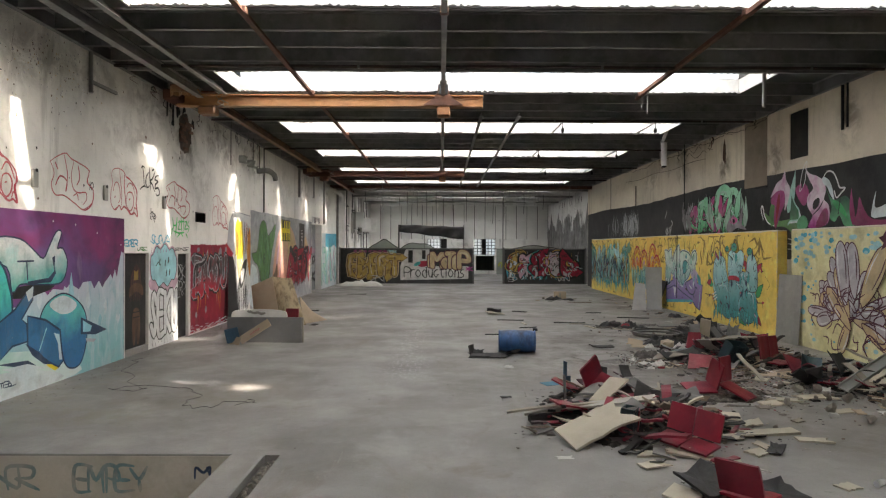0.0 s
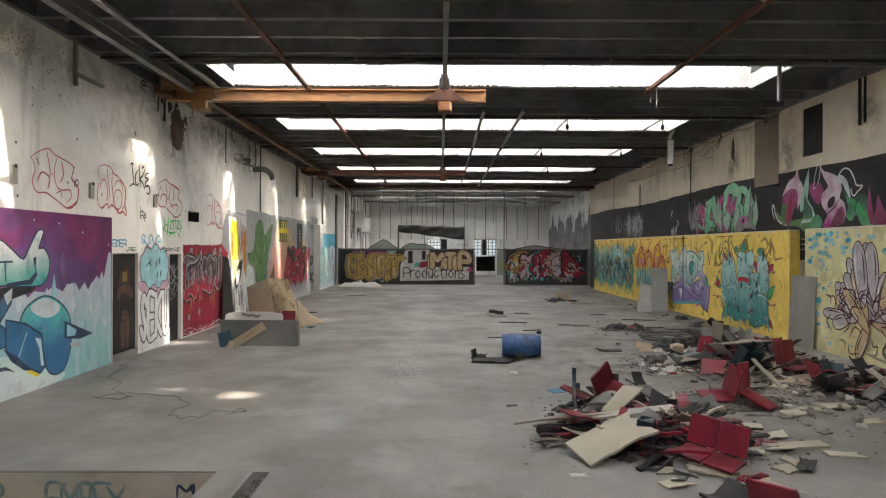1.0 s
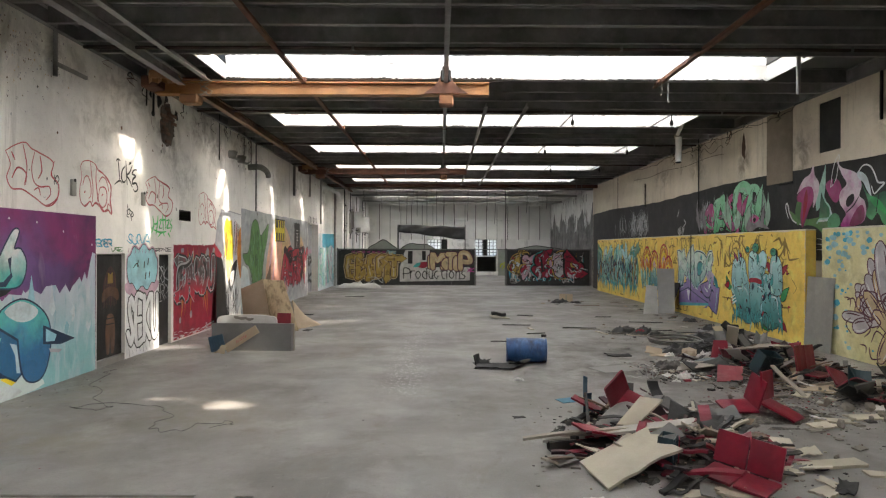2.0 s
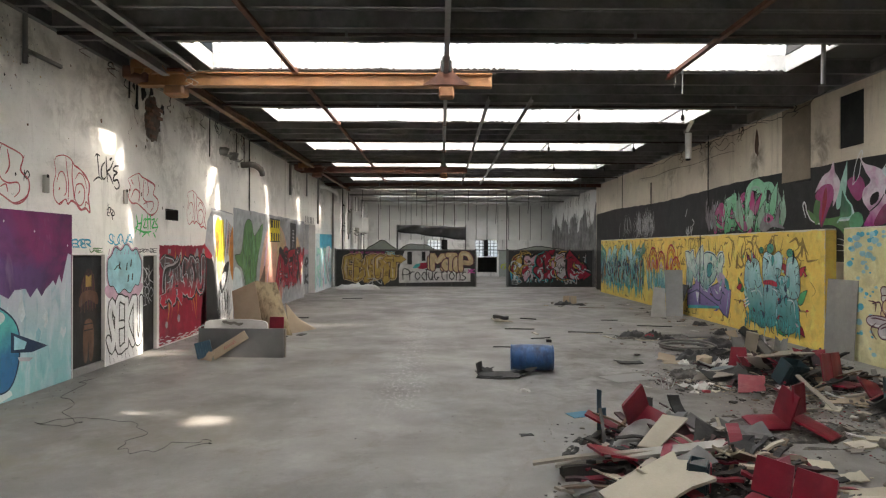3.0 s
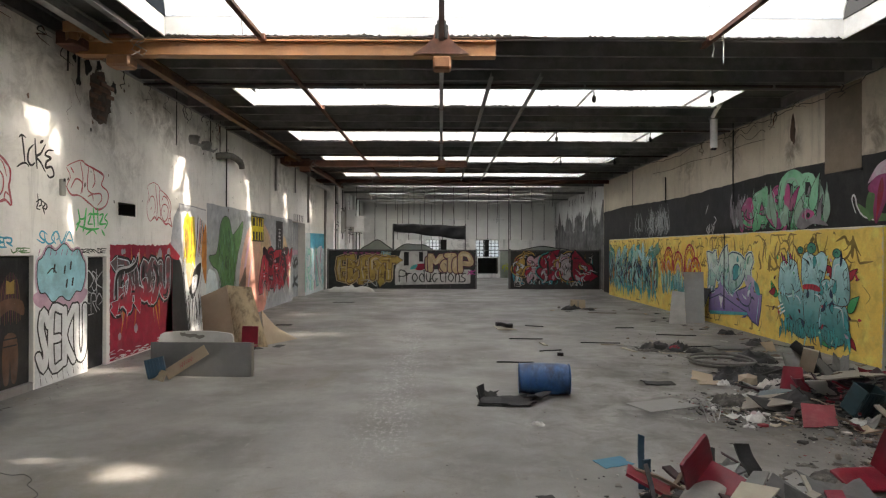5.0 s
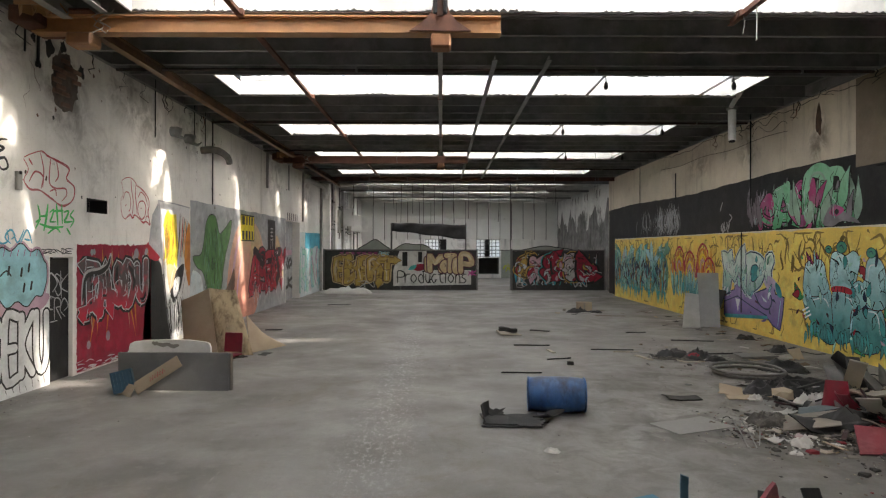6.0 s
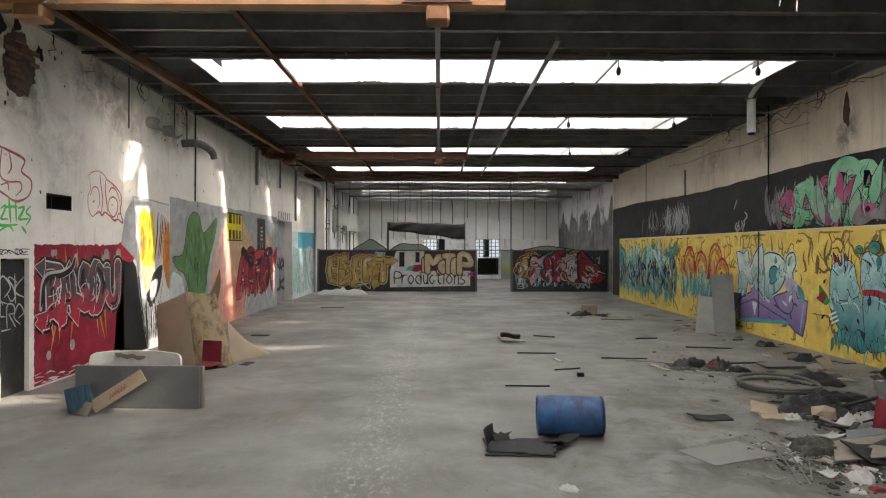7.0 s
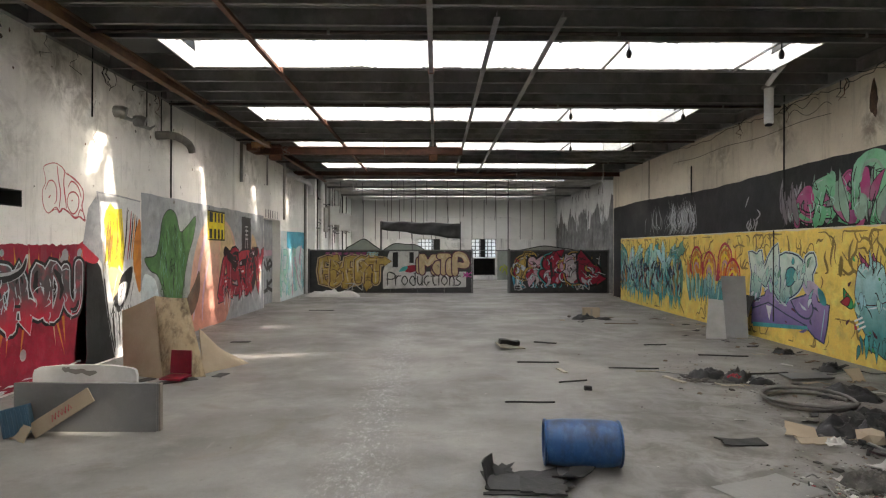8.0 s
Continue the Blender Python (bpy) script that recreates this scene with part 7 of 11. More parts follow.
def right_wall_paint():
    cv = canvas(wall_east_at)
    r = random.Random(12)
    n = 90
    top = [(-32.15 + 36 * k / n, 3.84 + 0.05 * math.sin(k * 0.21) + r.uniform(-0.015, 0.015)) for k in range(n + 1)]
    fill(cv, [(-32.15, 2.3)] + top + [(3.85, 2.3)], BLACK)
    rect(cv, -13.65, -13.1, 1.83, 2.31, BLACK)
    rect(cv, -32.15, -30.42, 0.01, 2.31, BLACK)
    finish(cv, "black_band", wall_r, "black painted band with an uneven top edge")
    # pink, white and green piece
    cv = canvas(lambda u, v, d: (XR - d - 0.002, -u, v))
    blush = paint("paint_white_to_magenta", (0.36, 0.03, 0.22), 0.5, (0.66, 0.58, 0.63), grad=("Z", 2.68, 3.3))
    rose = paint("paint_rose_fade", (0.14, 0.012, 0.05), 0.5, (0.42, 0.07, 0.22), grad=("Z", 2.6, 3.5))
    moss = paint("paint_moss_fade", (0.06, 0.30, 0.12), 0.5, (0.02, 0.07, 0.05), grad=("Z", 2.6, 3.35))
    fern = paint("paint_fern_fade", (0.10, 0.38, 0.18), 0.5, (0.03, 0.10, 0.06), grad=("Z", 2.62, 3.2))
    fill(cv, [(-14.6, 2.95), (-14.5, 2.75), (-14.2, 2.6), (-13.8, 2.58), (-13.5, 2.45), (-13.3, 2.2), (-13.12, 1.86), (-13.12, 2.52), (-13.3, 2.75), (-13.9, 2.72), (-14.3, 2.8)], LEAF, 3)
    for q in range(3):
        stroke(cv, [(-13.62, 2.3 - 0.12 * q), (-13.4, 2.25 - 0.1 * q), (-13.22, 2.05 - 0.07 * q), (-13.14, 1.86)], 0.02, SILVER, 4, 0.4)
    stroke(cv, [(-14.66, 2.78), (-14.76, 3.02), (-14.72, 3.12), (-14.66, 3.04), (-14.62, 2.9), (-14.45, 2.7), (-14.1, 2.6)], 0.04, WHITE, 5, 0.5)
    blade(cv, (-14.3, 2.62), (-13.95, 3.5), 0.3, 0.08, LEAF)
    blade(cv, (-13.62, 2.9), (-13.36, 3.84), 0.24, -0.04, MINT, BLACK)
    fill(cv, [(-14.34, 3.3), (-14.1, 3.6), (-13.86, 3.7), (-13.75, 3.88), (-13.7, 3.66), (-13.55, 3.45), (-13.6, 3.2), (-13.76, 2.95), (-13.74, 3.3), (-13.98, 3.42), (-14.2, 3.36)], blush, 4)
    fill(cv, [(-14.32, 3.26), (-14.08, 3.42), (-13.8, 3.4), (-13.74, 3.15), (-13.9, 2.9), (-14.12, 2.54), (-14.2, 2.8), (-14.16, 3.08), (-14.3, 3.14)], rose, 4)
    blade(cv, (-13.98, 3.36), (-14.14, 2.6), 0.14, 0.02, CRIMSON)
    leaf = [(-13.48, 3.3), (-13.34, 3.06), (-13.2, 2.92), (-13.22, 2.72), (-13.5, 2.7), (-13.56, 2.68)]
    fill(cv, leaf, moss)
    stroke(cv, leaf + [(-13.62, 2.62)], 0.045, MINT, 3, 0.3)
    stroke(cv, [(-13.2, 2.9), (-13.14, 2.74), (-13.24, 2.68), (-13.56, 2.66)], 0.05, SOFT_WHITE, 4, 0.4)
    fill(cv, [(-13.26, 2.68), (-13.1, 2.8), (-12.94, 2.76), (-12.88, 2.6), (-12.98, 2.51), (-13.24, 2.52)], fern, 4)
    fill(cv, [(-13.34, 3.42), (-13.0, 3.5), (-12.84, 3.26), (-12.98, 3.02), (-13.16, 3.1)], rose, 3)
    stroke(cv, [(-13.18, 3.34), (-13.12, 3.66), (-13.02, 3.88), (-12.92, 3.96), (-12.96, 3.7), (-13.02, 3.48), (-13.17, 3.34)], 0.022, WHITE, 4, 0.3)
    blade(cv, (-13.1, 3.4), (-12.98, 3.82), 0.09, 0.0, BLACK)
    stroke(cv, [(-12.99, 3.8), (-12.7, 3.64), (-12.36, 3.5)], 0.05, BLACK, 4)
    fill(cv, [(-13.0, 3.86), (-12.84, 3.7), (-12.55, 3.6), (-12.36, 3.48), (-12.28, 3.28), (-12.34, 3.1), (-12.2, 2.98), (-12.16, 2.74), (-12.3, 2.56), (-12.84, 2.52), (-12.8, 2.66), (-12.72, 2.78), (-12.9, 3.0), (-12.88, 3.22), (-12.7, 3.36), (-12.84, 3.56)], blush, 4)
    fill(cv, [(-12.72, 2.98), (-12.66, 3.1), (-12.5, 3.14), (-12.5, 3.0), (-12.66, 2.9)], BLACK, 3)
    stroke(cv, [(-12.74, 2.78), (-12.5, 2.92), (-12.36, 3.08)], 0.03, BLACK, 4, 0.6)
    fill(cv, [(-12.62, 2.54), (-12.4, 2.86), (-12.24, 2.9), (-12.2, 2.68), (-12.34, 2.55)], rose, 3)
    stroke(cv, [(-12.4, 3.52), (-12.24, 3.66), (-12.06, 3.62), (-11.94, 3.46), (-11.86, 3.3), (-11.7, 3.27), (-11.82, 3.18), (-11.95, 3.1), (-12.02, 3.24)], 0.035, WHITE, 5, 0.3)
    fill(cv, [(-12.4, 3.55), (-12.28, 3.54), (-12.12, 3.4), (-12.02, 3.06), (-12.14, 3.18), (-12.24, 3.34), (-12.38, 3.44)], SOFT_WHITE, 3)
    fill(cv, [(-12.28, 3.32), (-12.12, 3.12), (-11.96, 3.06), (-11.7, 3.12), (-11.54, 3.0), (-11.44, 2.78), (-11.43, 2.52), (-11.7, 2.52), (-11.86, 2.74), (-12.0, 2.62), (-12.16, 2.72), (-12.1, 2.94)], fern, 4)
    blade(cv, (-12.06, 3.04), (-11.6, 2.6), 0.16, 0.05, GREEN)
    stroke(cv, [(-11.9, 2.76), (-11.84, 3.08)], 0.02, BLACK, 0)
    blade(cv, (-11.46, 2.54), (-11.5, 3.26), 0.14, 0.03, rose)
    fill(cv, [(-11.3, 3.06), (-11.18, 2.84), (-10.94, 2.62), (-10.3, 2.6), (-10.2, 2.52), (-11.4, 2.52), (-11.36, 2.76)], rose, 3)
    fill(cv, [(-10.86, 3.14), (-10.9, 2.86), (-10.74, 2.84), (-10.3, 3.0), (-10.1, 2.94), (-10.1, 2.76), (-10.9, 2.64), (-10.97, 2.82)], SOFT_WHITE, 3)
    finish(cv, "mural", wall_r, "pink, white and green wildstyle letters on the black band")
    # green and pink piece
    cv = canvas(lambda u, v, d: (XR - d - 0.002, -u, v))
    haze = paint("paint_haze_mauve", (0.24, 0.22, 0.24), 0.6, (0.16, 0.15, 0.16), 2.5)
    leafy = paint("paint_green_to_mint", (0.07, 0.38, 0.16), 0.55, (0.26, 0.58, 0.38), grad=("Z", 2.6, 3.6))
    berry = paint("paint_berry", (0.46, 0.06, 0.20), 0.55, (0.36, 0.18, 0.26), 2.0)
    mist = paint("paint_mist_green", (0.26, 0.42, 0.32), 0.55, (0.20, 0.28, 0.24), 1.6)
    flames(cv, -19.45, -15.5, 2.54, 3.72, [[haze, haze, GREY_P], [haze, berry, haze, mist], [leafy, mist, leafy, haze], [mist, leafy, berry, haze], [mist, leafy, haze, mist], [haze, mist, leafy]], 90, 5, BLACK, 0.022, 0.3, (0.1, 0.24))
    for k, (u0, u1, v0, v1) in enumerate(((-18.9, -18.1, 2.62, 3.4), (-18.25, -17.5, 2.55, 3.45), (-17.65, -17.0, 2.6, 3.6), (-17.1, -16.4, 2.55, 3.7), (-16.5, -15.75, 2.62, 3.65))):
        letters(cv, "CASPR"[k], u0, u1, v0, v1, 0.2, [(berry, leafy, berry, leafy, leafy)[k]], BLACK, 0.03, SOFT_WHITE, 0.1, 70 + k, 5, 0.1, arrows=1, fade=[(haze, mist, leafy, berry, leafy)[k], leafy], inner=3, tips=0.8)
    for u, v, a_, b_, m in ((-18.5, 3.2, 0.26, 0.2, berry), (-18.1, 2.75, 0.24, 0.2, leafy), (-17.55, 3.1, 0.3, 0.3, mist), (-17.2, 2.68, 0.24, 0.13, PINK), (-16.85, 3.25, 0.2, 0.32, berry), (-17.75, 3.35, 0.16, 0.26, leafy), (-16.95, 2.85, 0.2, 0.25, mist)):
        fill(cv, [(u + a_ * math.cos(t) * (0.8 + 0.2 * math.sin(2 * t + v * 9)), v + b_ * math.sin(t)) for t in [k * math.tau / 12 for k in range(12)]], m, 3)
    stroke(cv, [(-17.0, 3.35), (-16.95, 3.66), (-16.6, 3.74), (-16.3, 3.55), (-16.36, 3.25), (-16.6, 3.1)], 0.24, leafy, 5, 0.5)
    stroke(cv, [(-16.96, 3.4), (-16.85, 3.62), (-16.58, 3.64), (-16.4, 3.45)], 0.07, mist, 5, 0.6)
    for a, b, w, m in (((-17.3, 2.6), (-17.5, 3.62), 0.22, mist), ((-16.5, 2.6), (-16.15, 3.3), 0.3, mist), ((-15.95, 2.9), (-15.66, 3.66), 0.3, leafy), ((-15.72, 2.6), (-15.55, 3.2), 0.16, haze), ((-16.7, 2.95), (-16.35, 3.45), 0.2, berry), ((-18.85, 2.6), (-19.0, 3.5), 0.2, haze), ((-19.25, 2.62), (-19.4, 3.45), 0.14, haze)):
        blade(cv, a, b, w, 0.06, m, BLACK, 0.03)
    fill(cv, [(-16.5, 2.6), (-16.2, 2.98), (-15.85, 2.8), (-15.4, 2.56), (-15.9, 2.62), (-16.2, 2.52)], haze, 3)
    fill(cv, [(-16.3, 2.8), (-16.1, 2.94), (-15.85, 2.84), (-16.08, 2.72)], berry, 3)
    fill(cv, [(-16.14, 2.81), (-16.07, 2.87), (-16.0, 2.81), (-16.07, 2.75)], BLACK, 3)
    r = random.Random(3)
    for k in range(36):
        u, v = r.uniform(-19.2, -15.7), r.uniform(2.6, 3.4)
        stroke(cv, [(u, v), (u + r.uniform(-0.06, 0.06), v + 0.12), (u + r.uniform(-0.1, 0.1), v + r.uniform(0.18, 0.3))], r.uniform(0.012, 0.026), BLACK if k % 3 else MINT, 4, 0.6)
    finish(cv, "mural", wall_r, "green and pink spiky letters on the black band")
    # pale ghost strokes
    cv = canvas(lambda u, v, d: (XR - d - 0.002, -u, v))
    for k in range(46):
        u = r.uniform(-26.2, -24.0) if k < 34 else r.uniform(-28.2, -26.6)
        if k < 34:
            b_ = r.uniform(-0.2, 0.25)
            stroke(cv, [(u, r.uniform(3.3, 3.75)), (u + 0.12, 3.3), (u + b_, 3.0), (u + b_ + 0.12, 2.8), (u + b_ - 0.1, 2.54)], r.uniform(0.015, 0.045), SILVER if k % 3 else GREY_P, 5, 0.8)
        stroke(cv, [(u, r.uniform(3.2, 3.6)), (u + r.uniform(-0.2, 0.3), 3.0), (u + r.uniform(-0.3, 0.4), r.uniform(2.52, 2.8))], r.uniform(0.02, 0.05), GREY_P if k % 4 else SILVER, 5, 0.85)
    for k in range(9):
        u, v = r.uniform(-20.9, -20.4), r.uniform(2.7, 3.4)
        stroke(cv, [(u, v), (u + r.uniform(-0.15, 0.15), v - 0.12), (u + r.uniform(-0.2, 0.2), v - 0.25)], 0.05, SILVER, 4, 0.7)
    finish(cv, "ghost_strokes", wall_r, "faded grey and white spray strokes")

    # yellow foot wall
    cv = canvas(foot_at)
    rect(cv, -30.39, -13.66, 0.005, 2.47, YELLOW, 0.025, 8, 120)
    swirls(cv, -30.2, -13.8, 1.6, 2.4, OCHRE, 5, 150, 0.05)
    swirls(cv, -30.2, -13.8, 0.12, 0.75, OCHRE, 6, 60, 0.04)
    drips(cv, -30.2, -13.8, 1.2, 2.3, OCHRE, 5, 40, 0.022)
    for u, v, a, b in ((-14.4, 2.12, 0.05, 0.22), (-17.2, 1.75, 0.06, 0.2), (-15.6, 2.28, 0.07, 0.05)):
        fill(cv, [(u + a * math.cos(t) * (1 + 0.3 * math.sin(2 * t)), v + b * math.sin(t)) for t in [k * math.tau / 12 for k in range(12)]], OCHRE, 3)
    finish(cv, "yellow_field", foot_a, "mustard yellow paint with ochre drips")
    cv = canvas(lambda u, v, d: (u, 13.65 - d, v))
    rect(cv, XR2 + 0.004, XR - 0.006, 0.02, 2.47, YELLOW, 0.0, 3)
    finish(cv, "yellow_end", foot_a, "mustard yellow paint on the end of the wall")
    fa = lambda u, v, d: (XR2 - d - 0.012, -u, v)
    cv = canvas(fa)                                   # teal figure letters
    for a, b, w, m in (((-16.9, 1.0), (-17.1, 1.35), 0.2, GREEN), ((-16.95, 1.15), (-17.2, 1.1), 0.16, RED), ((-16.55, 0.5), (-16.3, 0.26), 0.26, GREEN), ((-15.3, 0.3), (-15.0, 0.12), 0.22, GREEN), ((-14.5, 0.9), (-14.2, 1.2), 0.2, GREEN),
                       ((-16.5, 1.75), (-16.7, 2.02), 0.1, berry), ((-16.3, 1.78), (-16.35, 2.0), 0.1, berry), ((-14.55, 0.4), (-14.3, 0.2), 0.16, RED), ((-14.5, 1.5), (-14.25, 1.7), 0.14, RED), ((-15.1, 1.75), (-14.98, 1.45), 0.16, RED)):
        blade(cv, a, b, w, 0.03, m, BLACK, 0.03)
    cols = [[(-16.78, 0.92), (-16.62, 1.14), (-16.1, 1.22), (-15.88, 1.0), (-15.82, 0.55), (-15.78, 0.28), (-15.98, 0.2), (-16.26, 0.3), (-16.5, 0.52)],
            [(-16.8, 1.18), (-16.74, 1.7), (-16.6, 1.82), (-16.5, 1.74), (-16.36, 1.86), (-16.14, 1.78), (-16.06, 1.5), (-15.98, 1.28), (-16.2, 1.14), (-16.52, 1.1)],
            [(-15.86, 1.24), (-15.5, 1.3), (-15.24, 1.2), (-15.2, 0.85), (-15.3, 0.42), (-15.48, 0.3), (-15.76, 0.28), (-15.86, 0.7)],
            [(-15.3, 0.95), (-14.95, 1.05), (-14.6, 1.02), (-14.48, 0.55), (-14.7, 0.25), (-15.1, 0.2), (-15.34, 0.5)],
            [(-15.92, 1.36), (-15.92, 1.9), (-15.74, 2.02), (-15.5, 1.94), (-15.28, 2.03), (-15.12, 1.88), (-15.18, 1.6), (-15.3, 1.34), (-15.6, 1.28)],
            [(-15.0, 1.1), (-14.98, 1.5), (-14.92, 1.86), (-14.7, 1.92), (-14.52, 1.74), (-14.46, 1.3), (-14.52, 1.04), (-14.8, 1.0)],
            [(-15.38, 1.16), (-15.3, 1.4), (-15.12, 1.48), (-14.96, 1.36), (-14.94, 1.12), (-15.1, 0.98), (-15.3, 1.02)]]
    for s in cols:
        stroke(cv, s, 0.035, PLUM, 4, 0, True)
        fill(cv, s, TEAL2, 4)
    r = random.Random(14)
    for s in cols:                                     # folds and wet highlights
        mu, mv = sum(q[0] for q in s) / len(s), sum(q[1] for q in s) / len(s)
        for k in range(5):
            e = s[r.randrange(len(s))]
            f = r.uniform(0.5, 0.75)
            stroke(cv, [e, (mu + (e[0] - mu) * f + r.uniform(-0.04, 0.04), mv + (e[1] - mv) * f), (mu + (e[0] - mu) * f * 0.7, mv + (e[1] - mv) * f * 0.8 - 0.05)], 0.022, BLACK, 4, 0.6)
        stroke(cv, [(mu + (s[k][0] - mu) * 0.72, mv + (s[k][1] - mv) * 0.74) for k in (1, 2, 3)], 0.03, SOFT_WHITE, 4, 0.7)
    for k in range(46):
        s = cols[k % len(cols)]
        e, f = s[r.randrange(len(s))], r.uniform(0.55, 1.02)
        mu, mv = sum(q[0] for q in s) / len(s), sum(q[1] for q in s) / len(s)
        a = (mu + (e[0] - mu) * f, mv + (e[1] - mv) * f)
        blade(cv, a, (a[0] + r.uniform(-0.1, 0.1), a[1] + r.choice((-1, -1, 1)) * r.uniform(0.12, 0.34)), r.uniform(0.05, 0.13), r.uniform(-0.04, 0.04), r.choice((TEAL2, TEAL, SKY, TEAL2, MINT, NAVY)), BLACK, 0.016)
    for k in range(26):
        u = r.uniform(-16.75, -14.5)
        blade(cv, (u, r.uniform(0.35, 0.6)), (u + r.uniform(-0.08, 0.08), r.uniform(0.08, 0.25)), r.uniform(0.05, 0.1), 0.02, r.choice((TEAL, TEAL2, TEAL2, TEAL)), BLACK, 0.016)
    for k in range(22):
        u, v = r.choice((r.uniform(-17.05, -16.75), r.uniform(-14.5, -14.2), r.uniform(-16.8, -14.5))), r.uniform(0.3, 1.95)
        blade(cv, (u, v), (u + r.uniform(-0.12, 0.12), v + r.uniform(-0.14, 0.14)), 0.06, 0.01, r.choice((RED, GREEN, PINK2, PLUM, MINT)), None)
    fill(cv, [(-15.86, 1.24), (-15.84, 1.34), (-15.5, 1.36), (-15.3, 1.3), (-15.32, 1.22), (-15.6, 1.25)], RED, 3)
    for k in range(4):
        stroke(cv, [(-15.8 + 0.1 * k, 1.24), (-15.78 + 0.1 * k, 1.34)], 0.018, BLACK, 0)
    for k in range(7):
        stroke(cv, [(-16.72 + 0.09 * k, 1.72), (-16.7 + 0.09 * k, 1.9), (-16.76 + 0.1 * k, 1.97)], 0.024, PLUM, 4, 0.5)
    for u, v, q in ((-15.96, 2.06, 0.09), (-15.58, 2.1, 0.14), (-14.8, 2.0, 0.11)):
        cap = [(u + q * math.cos(t), v + 0.75 * q * math.sin(t)) for t in [k * math.tau / 10 for k in range(10)]]
        stroke(cv, cap, 0.03, NAVY, 3, 0, True)
        fill(cv, cap, paint("paint_cap_green", (0.06, 0.30, 0.20), 0.55, (0.10, 0.40, 0.30)), 3)
        stroke(cv, [(u - 0.5 * q, v), (u, v + 0.3 * q), (u + 0.4 * q, v - 0.2 * q)], 0.02, NAVY, 3, 0.5)
    for k in range(3):
        stroke(cv, [(-16.78 + 0.04 * k, 0.78 - 0.07 * k), (-16.6 + 0.04 * k, 0.86 - 0.07 * k)], 0.035, WHITE, 0)
    finish(cv, "mural", foot_a, "teal bubble letters with black outlines and red flecks on yellow")
    cv = canvas(fa)                                   # mint and violet letters
    minty = paint("paint_mint_fade", (0.10, 0.33, 0.28), 0.5, (0.60, 0.70, 0.64), grad=("Z", 1.0, 1.8))
    dusk = paint("paint_dusk_violet", (0.13, 0.09, 0.27), 0.5, (0.34, 0.25, 0.46), grad=("Z", 0.4, 1.3))
    base = [(-20.28, 0.86), (-20.32, 0.32), (-19.2, 0.4), (-18.2, 0.48), (-17.95, 0.32), (-17.68, 0.24), (-17.58, 0.6), (-17.52, 0.98), (-17.86, 1.02), (-17.95, 1.28), (-18.3, 1.1), (-18.75, 0.98), (-19.1, 1.2), (-19.55, 1.4), (-19.75, 1.0)]
    stroke(cv, base, 0.07, NAVY, 0, 0, True)
    fill(cv, base, dusk)
    for s in ([(-20.36, 0.96), (-20.3, 1.5), (-20.44, 2.0), (-20.1, 1.94), (-19.9, 2.04), (-19.78, 1.6), (-19.6, 1.9), (-19.24, 2.18), (-19.2, 1.7), (-19.0, 1.2), (-19.1, 0.94), (-19.36, 1.1), (-19.5, 1.5), (-19.72, 1.2), (-19.9, 1.3), (-20.02, 0.9)],
              [(-19.16, 1.92), (-18.7, 1.96), (-18.36, 1.82), (-18.3, 1.5), (-18.5, 1.2), (-18.8, 1.04), (-19.14, 0.9), (-19.1, 1.4)],
              [(-18.26, 1.62), (-18.24, 1.9), (-18.0, 1.98), (-17.92, 1.76), (-18.04, 1.56), (-18.02, 1.3), (-18.2, 1.24)]):
        stroke(cv, s, 0.12, SOFT_WHITE, 2, 0, True)
        stroke(cv, s, 0.07, NAVY, 2, 0, True)
        fill(cv, s, minty, 2)
    fill(cv, [(-18.9, 1.62), (-18.66, 1.68), (-18.56, 1.5), (-18.72, 1.3), (-18.92, 1.3)], TEAL, 3)
    stroke(cv, [(-18.9, 1.62), (-18.66, 1.68), (-18.56, 1.5), (-18.72, 1.3), (-18.92, 1.3)], 0.03, NAVY, 3, 0, True)
    fill(cv, [(-18.34, 1.34), (-18.1, 1.44), (-17.8, 1.3), (-17.6, 1.02), (-17.8, 1.06), (-17.96, 1.2), (-18.2, 1.14)], paint("paint_lilac", (0.46, 0.38, 0.50), 0.5, (0.36, 0.28, 0.44)), 3)
    fill(cv, [(-17.86, 1.3), (-17.66, 1.2), (-17.6, 0.98), (-17.78, 1.02)], TEAL, 3)
    stroke(cv, [(-18.75, 0.98), (-18.5, 0.72), (-18.15, 0.66), (-18.0, 0.86), (-18.1, 1.06)], 0.04, NAVY, 4)
    stroke(cv, [(-20.3, 0.66), (-19.6, 0.86), (-18.9, 0.66), (-18.2, 0.5)], 0.03, NAVY, 0)
    fill(cv, [(-20.26, 0.34), (-18.2, 0.5), (-18.16, 0.43), (-20.26, 0.24)], TEAL)
    fill(cv, [(-19.7, 0.8), (-19.46, 0.78), (-19.56, 0.46)], WHITE)
    for u, v in ((-20.2, 1.5), (-19.66, 1.6), (-19.3, 1.7), (-18.5, 1.74), (-20.0, 1.1)):
        stroke(cv, [(u, v), (u - 0.03, v - 0.15), (u + 0.02, v - 0.3)], 0.022, NAVY, 4, 0.6)
    stroke(cv, [(-17.76, 0.3), (-17.7, 0.6), (-17.64, 0.9)], 0.03, SKY, 0, 0.5)
    q = random.Random(61)
